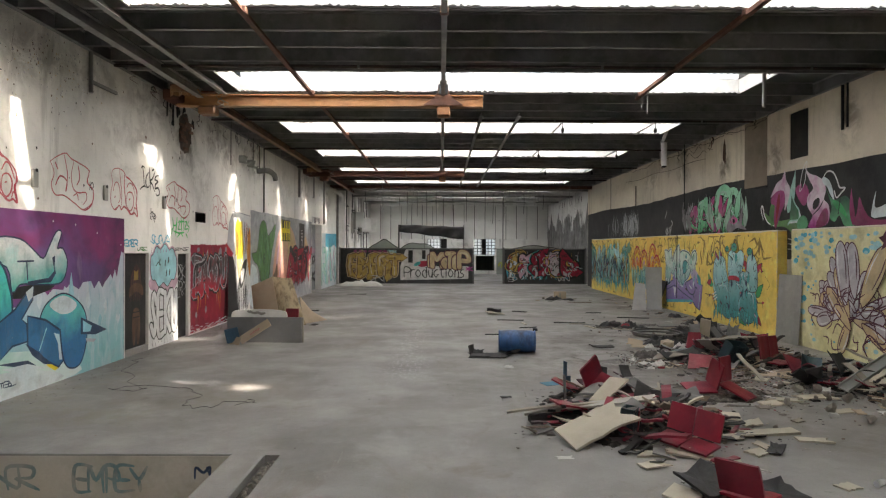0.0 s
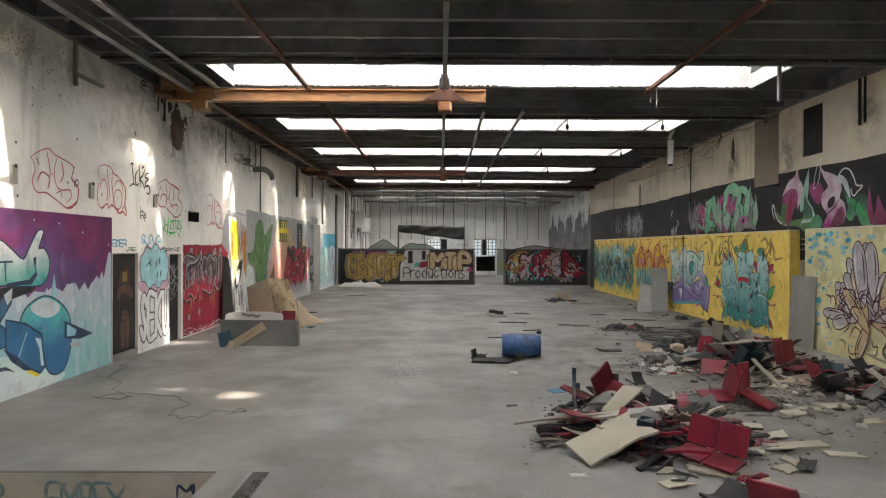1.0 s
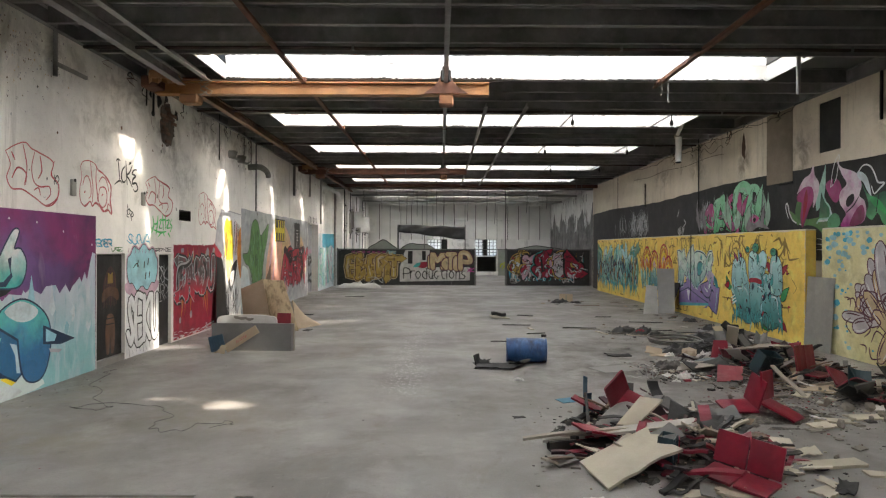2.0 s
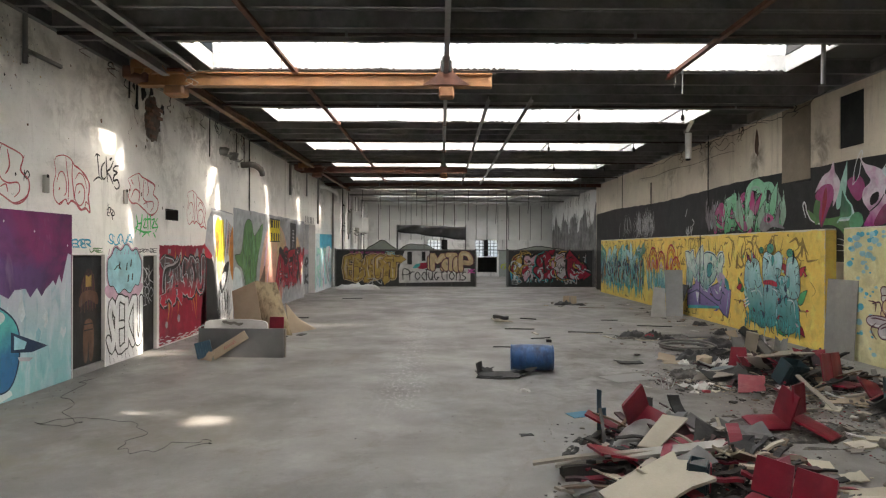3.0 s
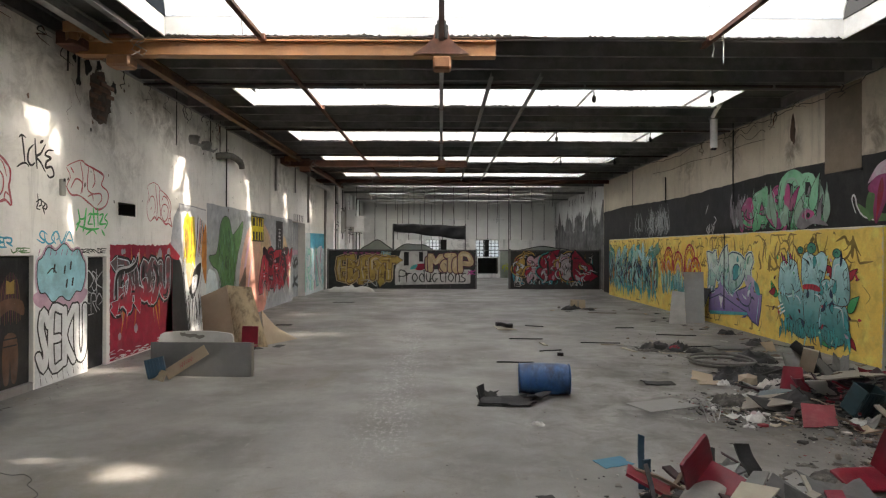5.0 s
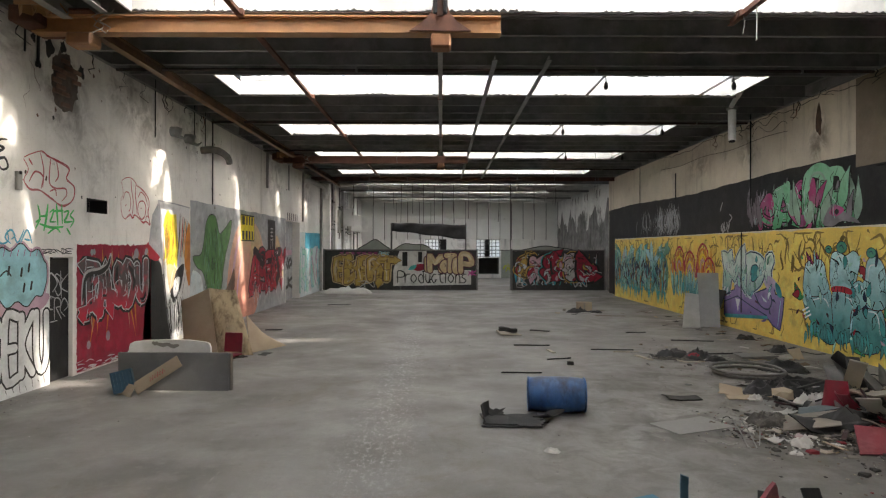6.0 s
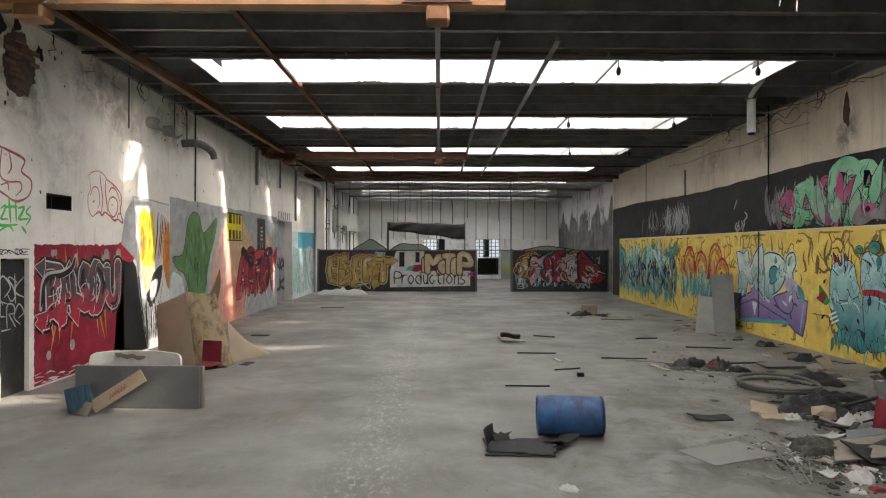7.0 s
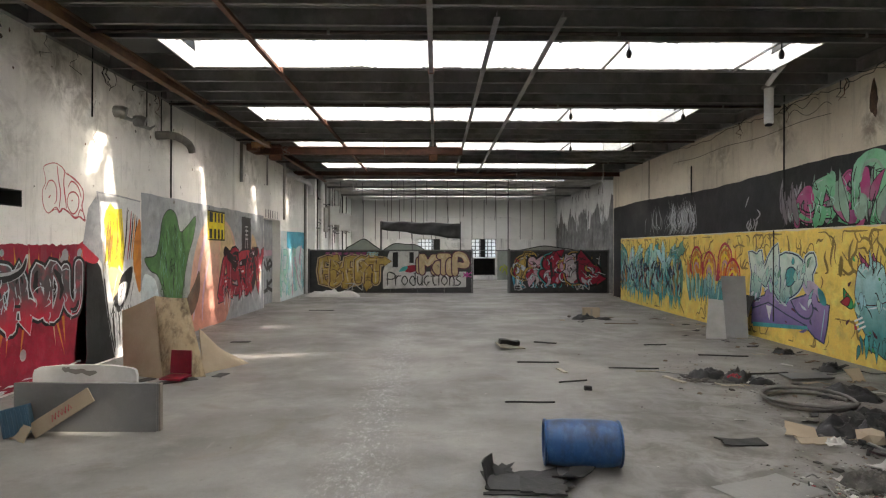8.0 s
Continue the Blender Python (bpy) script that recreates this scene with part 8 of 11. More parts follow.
    for k in range(30):                                # sharp teal and green serifs over the letters
        u, v = -20.3 + 2.3 * (k * 0.618 % 1), q.uniform(0.95, 1.75)
        up = q.choice((-1, 1, 1)) * q.uniform(0.12, 0.3)
        blade(cv, (u, v), (u + q.uniform(-0.16, 0.16), v + up), q.uniform(0.05, 0.12), q.uniform(-0.05, 0.05), q.choice((TEAL, GREEN2, MINT, TEAL2, minty, SOFT_WHITE)) if u > -19.4 else q.choice((MINT, minty, SOFT_WHITE, TEAL2)), NAVY, 0.018)
    for k in range(10):
        u, v = q.uniform(-20.2, -17.8), q.uniform(0.42, 0.95)
        blade(cv, (u, v), (u + q.uniform(-0.3, 0.3), v + q.uniform(-0.1, 0.16)), 0.06, 0.03, q.choice((PLUM, NAVY, dusk, SOFT_WHITE)), None)
    finish(cv, "mural", foot_a, "mint and violet block letters on yellow")
    cv = canvas(fa)                                   # orange arcs over teal
    flames(cv, -23.85, -20.85, 0.55, 1.75, [TEAL, TEAL2, GREEN2, MINT, TEAL], 60, 21, NAVY, 0.02, 0.5, (0.08, 0.2))
    flames(cv, -23.85, -21.0, 1.2, 2.15, [ORANGE_P, TAN, ORANGE_P, RED], 26, 22, None, 0.03, 0.2, (0.12, 0.24))
    for k, u in enumerate((-23.3, -22.5, -21.6, -21.2)):
        for j, m in enumerate((RED, ORANGE_P, LEMON, PINK2)):
            q = 0.42 - 0.09 * j
            z = (1.42, 1.28, 1.5, 1.1)[k]
            stroke(cv, [(u - q, z), (u - q * 0.7, z + q * 1.2), (u, z + q * 1.7), (u + q * 0.75, z + q * 1.2), (u + q * 0.9, z + 0.1)], 0.07, m, 5, 0.5)
    finish(cv, "mural", foot_a, "orange rainbow arcs over teal letters on yellow")
    for i, (a, b, tx, sd) in enumerate(((-27.2, -24.4, "KUKT", 33), (-30.1, -27.4, "RAKM", 45))):
        cv = canvas(fa)
        flames(cv, a, b, 0.5, 2.0, [TEAL, MINT, NAVY, GREEN2], 30, sd + 1, None, 0.02, 0.5, (0.14, 0.3))
        letters(cv, tx, a, b, 0.55, 2.1, 0.24, [TEAL, MINT, TEAL2, GREEN2], NAVY, 0.025, SOFT_WHITE, 0.12, sd, 3, 0.2, arrows=6, fade=[MINT, TEAL, PINK2], inner=3, tips=0.9)
        flames(cv, a, b, 0.45, 2.0, [MINT, TEAL, SKY, GREEN2, OCHRE, ORANGE_P, TEAL, TEAL2, MINT], 46, sd, NAVY, 0.02, 0.45, (0.06, 0.17))
        for k in range(6):
            u = r.uniform(a, b)
            fill(cv, [(u - 0.1, 0.6), (u + 0.1, 0.6), (u + r.uniform(-0.1, 0.1), 0.12)], TEAL)
        for k in range(34):                            # slanting dark bars and pale edges between the points
            u, v = a + (b - a) * (k * 0.618 % 1), r.uniform(0.6, 1.5)
            s = r.choice((-1, 1)) * r.uniform(0.12, 0.4)
            blade(cv, (u, v), (u + s, v + r.uniform(0.15, 0.45)), r.uniform(0.06, 0.14), r.uniform(-0.08, 0.08), r.choice((NAVY, BLACK, NAVY, GREEN2, TEAL2, MINT, PLUM)), BLACK, 0.02)
        for k in range(12):
            u, v = r.uniform(a, b), r.uniform(0.8, 1.8)
            stroke(cv, [(u, v), (u + 0.05, v - 0.14), (u + r.uniform(-0.1, 0.1), v - 0.3)], 0.025, SOFT_WHITE, 4, 0.6)
        finish(cv, "mural", foot_a, "jagged teal letters with dark outlines on yellow")

    # pale yellow foot wall with blue spots
    cv = canvas(foot_at)
    rect(cv, -13.09, 2.0, 0.005, 2.47, paint("paint_pale_yellow", (0.68, 0.62, 0.32), 0.6, (0.72, 0.69, 0.47), 0.9, 0.6), 0.01, 8)
    r = random.Random(41)
    spots = 0
    while spots < 130:
        u, v = r.uniform(-13.0, -9.6), r.uniform(0.2, 2.4)
        inside = -12.3 < u < -9.5 and 0.3 < v < 2.0
        if inside and r.random() < 0.9:
            continue
        spots += 1
        q = r.uniform(0.025, 0.075) if v > 1.9 or u < -12.6 else r.uniform(0.02, 0.05)
        fill(cv, [(u + 1.3 * q * math.cos(t), v + q * math.sin(t) * r.uniform(0.7, 1)) for t in [k * math.tau / 10 for k in range(10)]], SKY if spots % 3 else CYAN)
    def petal(cx, cy, ang, ln, wd, mat):
        c_, s_ = math.cos(ang), math.sin(ang)
        loc = [(0, 0), (0.25, -0.5), (0.6, -0.62), (0.9, -0.45), (1.02, 0.0), (0.9, 0.5), (0.6, 0.62), (0.3, 0.45)]
        pts = [(cx + c_ * u * ln - s_ * v * wd, cy + s_ * u * ln + c_ * v * wd) for u, v in loc]
        pts = [(x, min(max(y, 0.05), 2.4)) for x, y in pts]
        stroke(cv, pts, 0.046, PLUM, 4, 0, True)
        fill(cv, pts, mat, 4)
        for f in (0.35, -0.3):
            stroke(cv, [(cx + c_ * 0.35 * ln - s_ * f * wd, cy + s_ * 0.35 * ln + c_ * f * wd), (cx + c_ * 0.65 * ln - s_ * f * 1.3 * wd, cy + s_ * 0.65 * ln + c_ * f * 1.3 * wd), (cx + c_ * 0.88 * ln - s_ * f * wd, cy + s_ * 0.88 * ln + c_ * f * wd)], 0.03, WHITE if f > 0 else PLUM, 4, 0.7)

    for k in range(42):
        a = r.uniform(0.15, math.pi + 0.35) if k < 32 else r.uniform(0, math.tau)
        q = r.uniform(0.0, 0.55)
        petal(-11.15 + q * math.cos(a) + r.uniform(-0.25, 0.25), 0.8 + q * 0.8 * math.sin(a), a + r.uniform(-0.2, 0.2), r.uniform(0.45, 1.05), r.uniform(0.14, 0.26), (MAUVE, TAN, MAUVE, MAUVE, MAUVE, MAUVE, TAN)[k % 7])
    petal(-11.2, 0.75, 1.95, 1.0, 0.2, TAN)
    petal(-11.15, 0.55, 2.3, 1.0, 0.2, TAN)
    petal(-11.3, 1.0, 1.7, 1.2, 0.26, MAUVE)
    petal(-10.9, 1.0, 1.05, 1.25, 0.3, TAN)
    for k in range(40):
        u, v = r.uniform(-12.3, -9.9), r.uniform(0.15, 1.4)
        a, q = r.uniform(0, 6.3), r.uniform(0.1, 0.3)
        stroke(cv, [(u, v), (u + q * math.cos(a), v + q * math.sin(a)), (u + q * 1.6 * math.cos(a + 0.8), min(max(v + q * 1.6 * math.sin(a + 0.8), 0.05), 2.3))], 0.03, PLUM, 5, 0.6)
    fill(cv, [(-10.35, 2.3), (-10.25, 2.42), (-10.2, 2.28), (-10.05, 2.3), (-10.15, 2.18), (-10.1, 2.05), (-10.25, 2.12), (-10.38, 2.05), (-10.33, 2.18), (-10.45, 2.28)], PLUM)
    finish(cv, "mural", foot_b, "grey and tan petal shapes outlined in plum on pale yellow with blue spots")


right_wall_paint()


def partition_paint():
    pl = lambda u, v, d: (u, -0.031 - d, v)
    cv = canvas(pl)
    for k, (ch, u0, u1) in enumerate((("E", -5.15, -4.45), ("M", -4.6, -3.85), ("E", -4.0, -3.35), ("R", -3.5, -2.8), ("T", -2.95, -2.15))):
        letters(cv, ch, u0, u1, 0.42, 1.66, 0.28, [GOLD], BROWN, 0.045, PALE_SAND, 0.07, 3 + k, 2, 0.08, TAN, arrows=1, fade=[TAN, OCHRE, PALE_SAND], inner=2, tips=0.6)
    tag(cv, "ZN", -3.9, -3.3, 0.12, 0.45, 0.04, SILVER, 3)
    tag(cv, "PERS", -2.95, -2.45, 1.72, 1.9, 0.04, SKY, 5)
    for k in range(7):
        tag(cv, "OKE", -4.9 + 0.28 * k, -4.7 + 0.28 * k, 1.76, 1.9, 0.03, PINK, k)
    finish(cv, "mural", part_l, "gold block letters with pale outlines")
    cv = canvas(pl)
    fill(cv, [(-2.25, 0.2), (1.62, 0.28), (1.62, 1.0), (0.9, 1.0), (-0.6, 1.0), (-0.6, 1.95), (-1.95, 1.95), (-2.25, 1.0)], paint("paint_pale_grey", (0.62, 0.62, 0.60), 0.6, (0.45, 0.45, 0.44), 2))
    for a, b, c, e in ((-1.8, -1.55, 1.2, 1.9), (-1.02, -0.82, 1.4, 1.9)):
        fill(cv, [(a, c), (b, c), (b, e), (a, e)], BLACK)
    fill(cv, [(-1.4, 1.1), (-1.0, 0.95), (-0.6, 1.1), (-0.7, 1.3), (-1.2, 1.25)], CRIMSON, 4)
    fill(cv, [(-1.5, 1.0), (-1.2, 1.05), (-1.1, 1.25), (-1.35, 1.2)], TEAL, 4)
    finish(cv, "mural", part_l, "pale grey field with black marks")
    cv = canvas(lambda u, v, d: (u, -0.036 - d, v))
    for k, (ch, u0, u1, v0, v1) in enumerate((("I", -0.74, -0.4, 0.9, 1.66), ("M", -0.5, 0.2, 0.86, 1.86), ("O", 0.08, 0.52, 0.86, 1.5), ("T", 0.3, 0.86, 0.84, 1.84), ("E", 0.74, 1.16, 0.84, 1.6), ("P", 1.04, 1.74, 0.8, 1.86))):
        letters(cv, ch, u0, u1, v0, v1, 0.25, [TAN], PLUM, 0.055, PALE_SAND, 0.04, 8 + k, 5, 0.07, None, inner=0, tips=0, fade=[PALE_SAND])
    tag(cv, "XK", 1.5, 1.85, 0.7, 1.0, 0.06, MAGENTA, 3)
    finish(cv, "mural", part_l, "tan bubble letters with plum outlines")
    # the word, brushed by hand
    cv = canvas(lambda u, v, d: (u, -0.034 - d, v))
    hand = dict(P="00 04 24 33 22 02", r="00 03/02 13 23", o="10 01 02 13 22 21 10", d="20 24/20 10 01 02 13 22", u="03 01 10 21/23 20", c="23 13 02 01 10 21", t="14 11 20/03 23", i="10 13", n="00 03/02 13 22 20", s="23 13 02 21 10 00")
    u = -2.03
    for ch in "Productions":
        w, h = (0.36 if ch in "Pod" else 0.2 if ch == "i" else 0.3), 0.56
        for one in hand[ch].split("/"):
            pts = [(u + int(p[0]) / 3 * w, 0.37 + int(p[1]) / 4 * h) for p in one.split()]
            stroke(cv, pts, 0.055, BLACK, 3, 0.25)
            if ch != "o":
                stroke(cv, [(pts[-1][0] - 0.05, pts[-1][1]), (pts[-1][0] + 0.05, pts[-1][1] + 0.01)], 0.04, BLACK, 0)
        u += w + 0.005
    finish(cv, "lettering", part_l, "black brushed word on the pale field")
    # red and white piece
    cv = canvas(pl)
    r = random.Random(61)
    flames(cv, 3.8, 7.95, 0.3, 1.88, [SOFT_WHITE, GOLD, TEAL, SILVER, CYAN, GOLD], 50, 9, BLACK, 0.03, 0.5, (0.07, 0.16))
    word = (("S", 3.85, 4.85, 0.7, 1.7), ("K", 4.55, 5.3, 0.55, 1.72), ("S", 5.1, 5.95, 0.45, 1.8), ("N", 5.8, 6.55, 0.45, 1.7), ("E", 6.4, 7.1, 0.5, 1.75), ("L", 7.0, 7.85, 0.45, 1.7))
    for k, (ch, u0, u1, v0, v1) in enumerate(word):
        letters(cv, ch, u0, u1, v0, v1, 0.36, [(GOLD, PINK2, CRIMSON, CRIMSON, MAUVE, CRIMSON)[k]], BLACK, 0.06, None, 0.09, 16 + k, 5, 0.1, (GOLD, BLACK, TEAL, BLACK, GOLD, BLACK)[k], arrows=1, fade=[(SOFT_WHITE, CRIMSON, RED, PINK2, SILVER, MAUVE)[k]], inner=2, tips=0.5)
        for q in range(5):
            a, c, t = r.uniform(u0 + 0.15, u1 - 0.15), r.uniform(v0 + 0.15, v1 - 0.2), r.uniform(0.8, 2.4)
            size, turn = r.uniform(0.12, 0.34), r.choice((-1, 1)) * r.uniform(0.5, 1.0)
            bow = [(a + size * math.cos(t + x * turn) - 0.1, c + size * math.sin(t + x * turn) - 0.1) for x in range(4)]
            stroke(cv, bow, (0.16, 0.13, 0.1, 0.08, 0.06)[q] + 0.05, BLACK, 5, 0.6)
            stroke(cv, bow, (0.16, 0.13, 0.1, 0.08, 0.06)[q], ((CRIMSON, MAUVE, GOLD if k % 2 else PINK2, SOFT_WHITE, SOFT_WHITE) if k else (GOLD, GOLD, SOFT_WHITE, SOFT_WHITE, CRIMSON))[q], 5, 0.7)
    for k in range(64):
        u, v = r.uniform(3.9, 7.9), r.uniform(0.4, 1.75)
        stroke(cv, [(u, v), (u + r.uniform(-0.12, 0.12), v + r.uniform(-0.1, 0.1)), (u + r.uniform(-0.25, 0.25), v + r.uniform(-0.2, 0.2))], r.uniform(0.02, 0.04), (SOFT_WHITE, BLACK, BLACK, GOLD, SOFT_WHITE, CRIMSON, BLACK)[k % 7], 4, 0.6)
    for k in range(14):
        u = r.uniform(3.85, 7.8)
        stroke(cv, [(u, 0.45), (u + r.uniform(-0.1, 0.1), 0.34), (u + r.uniform(-0.12, 0.12), 0.26)], 0.045, (CYAN, TEAL, SOFT_WHITE)[k % 3], 4, 0.6)
    tag(cv, "VAN", 6.7, 7.3, 0.15, 0.42, 0.05, SILVER, 6)
    tag(cv, "BO", 3.95, 4.4, 0.15, 0.4, 0.04, SILVER, 8)
    finish(cv, "mural", part_r, "red, white and yellow wildstyle letters on black")


partition_paint()

# faded blue letters on the pit's far side
cv = canvas(lambda u, v, d: (u, PIT[3] - 0.012 - d, v))
PALE_TEAL = paint("paint_worn_teal", (0.13, 0.22, 0.23), 0.7, (0.36, 0.34, 0.29), 3.0, 0.9, 0.45, 0.6)
tag(cv, "FNR", -4.65, -3.95, -0.36, -0.1, 0.04, PALE_TEAL, 2, 0.06)
tag(cv, "EMPEY", -3.55, -2.85, -0.38, -0.1, 0.04, PALE_TEAL, 5, 0.08)
tag(cv, "MW", -2.35, -2.1, -0.24, -0.1, 0.03, NAVY, 7, 0.1)
finish(cv, "pit_writing", floor, "faded blue sprayed writing in the pit")
# ---- things on the floor ----
def world_low(ob):
    """The lowest point of a thing and its parts, by their own poses."""
    low = 1e9
    for o in (ob, *ob.children_recursive):
        m, p = o.matrix_basis.copy(), o.parent
        while p:
            m = p.matrix_basis @ m
            p = p.parent
        if o.type == "MESH":
            low = min(low, min((m @ v.co).z for v in o.data.vertices))
    return low


def rest(ob, z=0.001):
    """Lower or raise a thing until it touches the height z."""
    dz = z - world_low(ob)
    ob.matrix_basis = Matrix.Translation((0, 0, dz)) @ ob.matrix_basis
    return ob


BLUE_PLASTIC = surface("blue_plastic", (0.025, 0.105, 0.29), (0.022, 0.028, 0.045), (0.09, 0.19, 0.38), 0.36, 0, 3.4, 30, 0.95, 0.12, stretch=(1.6, 1, 1))
RED_SHELL = surface("red_shell", (0.23, 0.005, 0.022), (0.085, 0.006, 0.014), (0.30, 0.03, 0.05), 0.36, 0, 3.0, 40, 0.6, 0.2)
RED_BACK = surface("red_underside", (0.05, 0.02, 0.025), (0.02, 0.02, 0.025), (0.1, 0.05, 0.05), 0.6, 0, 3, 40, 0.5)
CHIP = surface("cream_board", (0.58, 0.53, 0.42), (0.27, 0.24, 0.185), (0.68, 0.64, 0.54), 0.75, 0, 1.5, 50, 0.55, 0.3, vary=0.55)
CARD = surface("cardboard", (0.42, 0.335, 0.24), (0.27, 0.205, 0.14), (0.5, 0.42, 0.32), 0.85, 0, 1.4, 40, 0.5, 0.2)
CARD_ST = surface("cardboard_stained", (0.40, 0.31, 0.19), (0.075, 0.05, 0.03), (0.46, 0.38, 0.26), 0.8, 0, 1.8, 40, 1.0, 0.2, stretch=(4, 4, 0.5))
WOOD = surface("old_wood", (0.20, 0.14, 0.095), (0.09, 0.065, 0.05), (0.32, 0.24, 0.17), 0.8, 0, 2, 35, 0.6, 0.4, stretch=(1, 6, 6), vary=0.5)
PALE_WOOD = surface("pale_wood", (0.37, 0.335, 0.275), (0.2, 0.175, 0.14), (0.48, 0.45, 0.39), 0.8, 0, 2, 35, 0.5, 0.4, vary=0.4)
GREY_PANEL = surface("grey_laminate", (0.165, 0.165, 0.165), (0.10, 0.10, 0.10), (0.24, 0.24, 0.235), 0.55, 0, 1.2, 40, 0.5, 0.15)
GREY_FELT = surface("grey_felt", (0.19, 0.187, 0.18), (0.07, 0.07, 0.07), (0.26, 0.26, 0.25), 0.85, 0, 2.5, 45, 0.6, 0.4, vary=0.5)
DARK_FELT = surface("dark_felt", (0.042, 0.042, 0.042), (0.018, 0.018, 0.018), (0.10, 0.098, 0.095), 0.8, 0, 3, 45, 0.6, 0.4, vary=0.3)
ZINC = surface("zinc_sheet", (0.36, 0.36, 0.355), (0.22, 0.22, 0.21), (0.48, 0.48, 0.47), 0.38, 0.35, 1.1, 30, 0.5, 0.1)
ZINC_D = surface("zinc_dull", (0.33, 0.325, 0.30), (0.19, 0.188, 0.175), (0.46, 0.45, 0.40), 0.42, 0.3, 1.6, 30, 0.6, 0.1)
WHITE_PL = surface("white_laminate", (0.60, 0.60, 0.585), (0.34, 0.33, 0.31), (0.68, 0.68, 0.66), 0.45, 0, 2.0, 30, 0.5, 0.1)
TEAL_PL = surface("teal_plastic", (0.008, 0.034, 0.046), (0.008, 0.02, 0.026), (0.04, 0.10, 0.12), 0.45, 0, 3, 30, 0.5, 0.15)
CLOTH = surface("black_cloth", (0.022, 0.022, 0.024), (0.01, 0.01, 0.01), (0.05, 0.05, 0.052), 0.5, 0, 4, 50, 0.5, 0.5)
STONE = surface("rubble_stone", (0.30, 0.275, 0.235), (0.16, 0.145, 0.125), (0.42, 0.39, 0.34), 0.9, 0, 4, 40, 0.6, 0.6, vary=0.5)
PAPER = surface("paper_white", (0.58, 0.57, 0.54), (0.42, 0.41, 0.38), (0.66, 0.65, 0.62), 0.85, 0, 4, 30, 0.4)
HOSE = surface("grey_hose", (0.17, 0.162, 0.15), (0.08, 0.075, 0.07), (0.26, 0.25, 0.235), 0.6, 0, 4, 60, 0.5)

# blue barrel on its side
e = thing("barrel", 1.58, 11.83, 0.222, -6, "blue plastic barrel lying on its side, scuffed and dirty", "barrel")
prof = [(-0.365, 0.19), (-0.36, 0.212), (-0.345, 0.214), (-0.335, 0.204), (-0.30, 0.207), (-0.19, 0.219), (-0.175, 0.222), (-0.16, 0.219), (0.0, 0.221), (0.16, 0.219), (0.175, 0.222), (0.19, 0.219), (0.28, 0.212), (0.33, 0.2), (0.355, 0.18), (0.365, 0.15)]
bm = bmesh.new()
N = 36
rows = [[bm.verts.new((x, r_ * math.cos(k * math.tau / N), r_ * math.sin(k * math.tau / N))) for k in range(N)] for x, r_ in prof]
for i in range(len(rows) - 1):
    for k in range(N):
        bm.faces.new((rows[i][k], rows[i][(k + 1) % N], rows[i + 1][(k + 1) % N], rows[i + 1][k])).smooth = True
bm.faces.new(rows[-1])
# open end: an inner wall
inner = [[bm.verts.new((x, 0.185 * math.cos(k * math.tau / N), 0.185 * math.sin(k * math.tau / N))) for k in range(N)] for x in (-0.365, 0.3)]
for k in range(N):
    bm.faces.new((rows[0][(k + 1) % N], rows[0][k], inner[0][k], inner[0][(k + 1) % N]))
    bm.faces.new((inner[0][(k + 1) % N], inner[0][k], inner[1][k], inner[1][(k + 1) % N]))
bm.faces.new(inner[1][::-1])
drum = part("body", bm, BLUE_PLASTIC, e)
for x in (-0.35, 0.345):
    bm = bmesh.new()
    add_tube(bm, [(x, 0.205 * math.cos(k * math.tau / 30), 0.205 * math.sin(k * math.tau / 30)) for k in range(30)], 0.013, 6, True)
    part("rim", bm, BLUE_PLASTIC, drum)
rest(e)


def shard(w, d, t, seed, n=9, jag=0.18, bend=0.0):
    """A broken plate: straight cut sides with one or two torn ones, with thickness, flat or bent."""
    r = random.Random(seed)
    bm = bmesh.new()
    cs = [(-w / 2, -d / 2), (w / 2, -d / 2), (w / 2, d / 2), (-w / 2, d / 2)]
    cs = [(x * (1 - r.uniform(0, jag * 0.8)), y * (1 - r.uniform(0, jag * 0.8))) for x, y in cs]
    torn = {r.randrange(4)} | ({r.randrange(4)} if jag > 0.12 else set()) | ({r.randrange(4)} if jag > 0.25 else set())
    m = max(2, n // 2)
    pts = []
    for e in range(4):
        (x0, y0), (x1, y1) = cs[e], cs[(e + 1) % 4]
        for k in range(m):
            f = k / m
            x, y = x0 + (x1 - x0) * f, y0 + (y1 - y0) * f
            if e in torn and k:
                q = 1 - r.uniform(-0.1, 1) * max(jag, 0.08) * 1.2
                x, y = x * q, y * q
            pts.append((x, y))
    n = len(pts)

    def lift(x, y):
        return bend * ((x / (w / 2)) ** 2) + 0.25 * bend * math.sin(y * 9 + seed)

    top = [bm.verts.new((x, y, t / 2 + lift(x, y))) for x, y in pts]
    bot = [bm.verts.new((x * 0.99, y * 0.99, -t / 2 + lift(x, y))) for x, y in pts]
    ct, cb = bm.verts.new((0, 0, t / 2)), bm.verts.new((0, 0, -t / 2))
    for k in range(n):
        j = (k + 1) % n
        bm.faces.new((top[k], top[j], ct))
        bm.faces.new((bot[j], bot[k], cb))
        bm.faces.new((top[k], bot[k], bot[j], top[j]))
    return bm


def plate(name, m, bm, mat, label, cat, group="", z=0.001, keep=False):
    ob = link(name, bm, mat)
    ob.matrix_basis = m
    if not keep:
        rest(ob, z)
    return tagged(ob, label, cat, group)


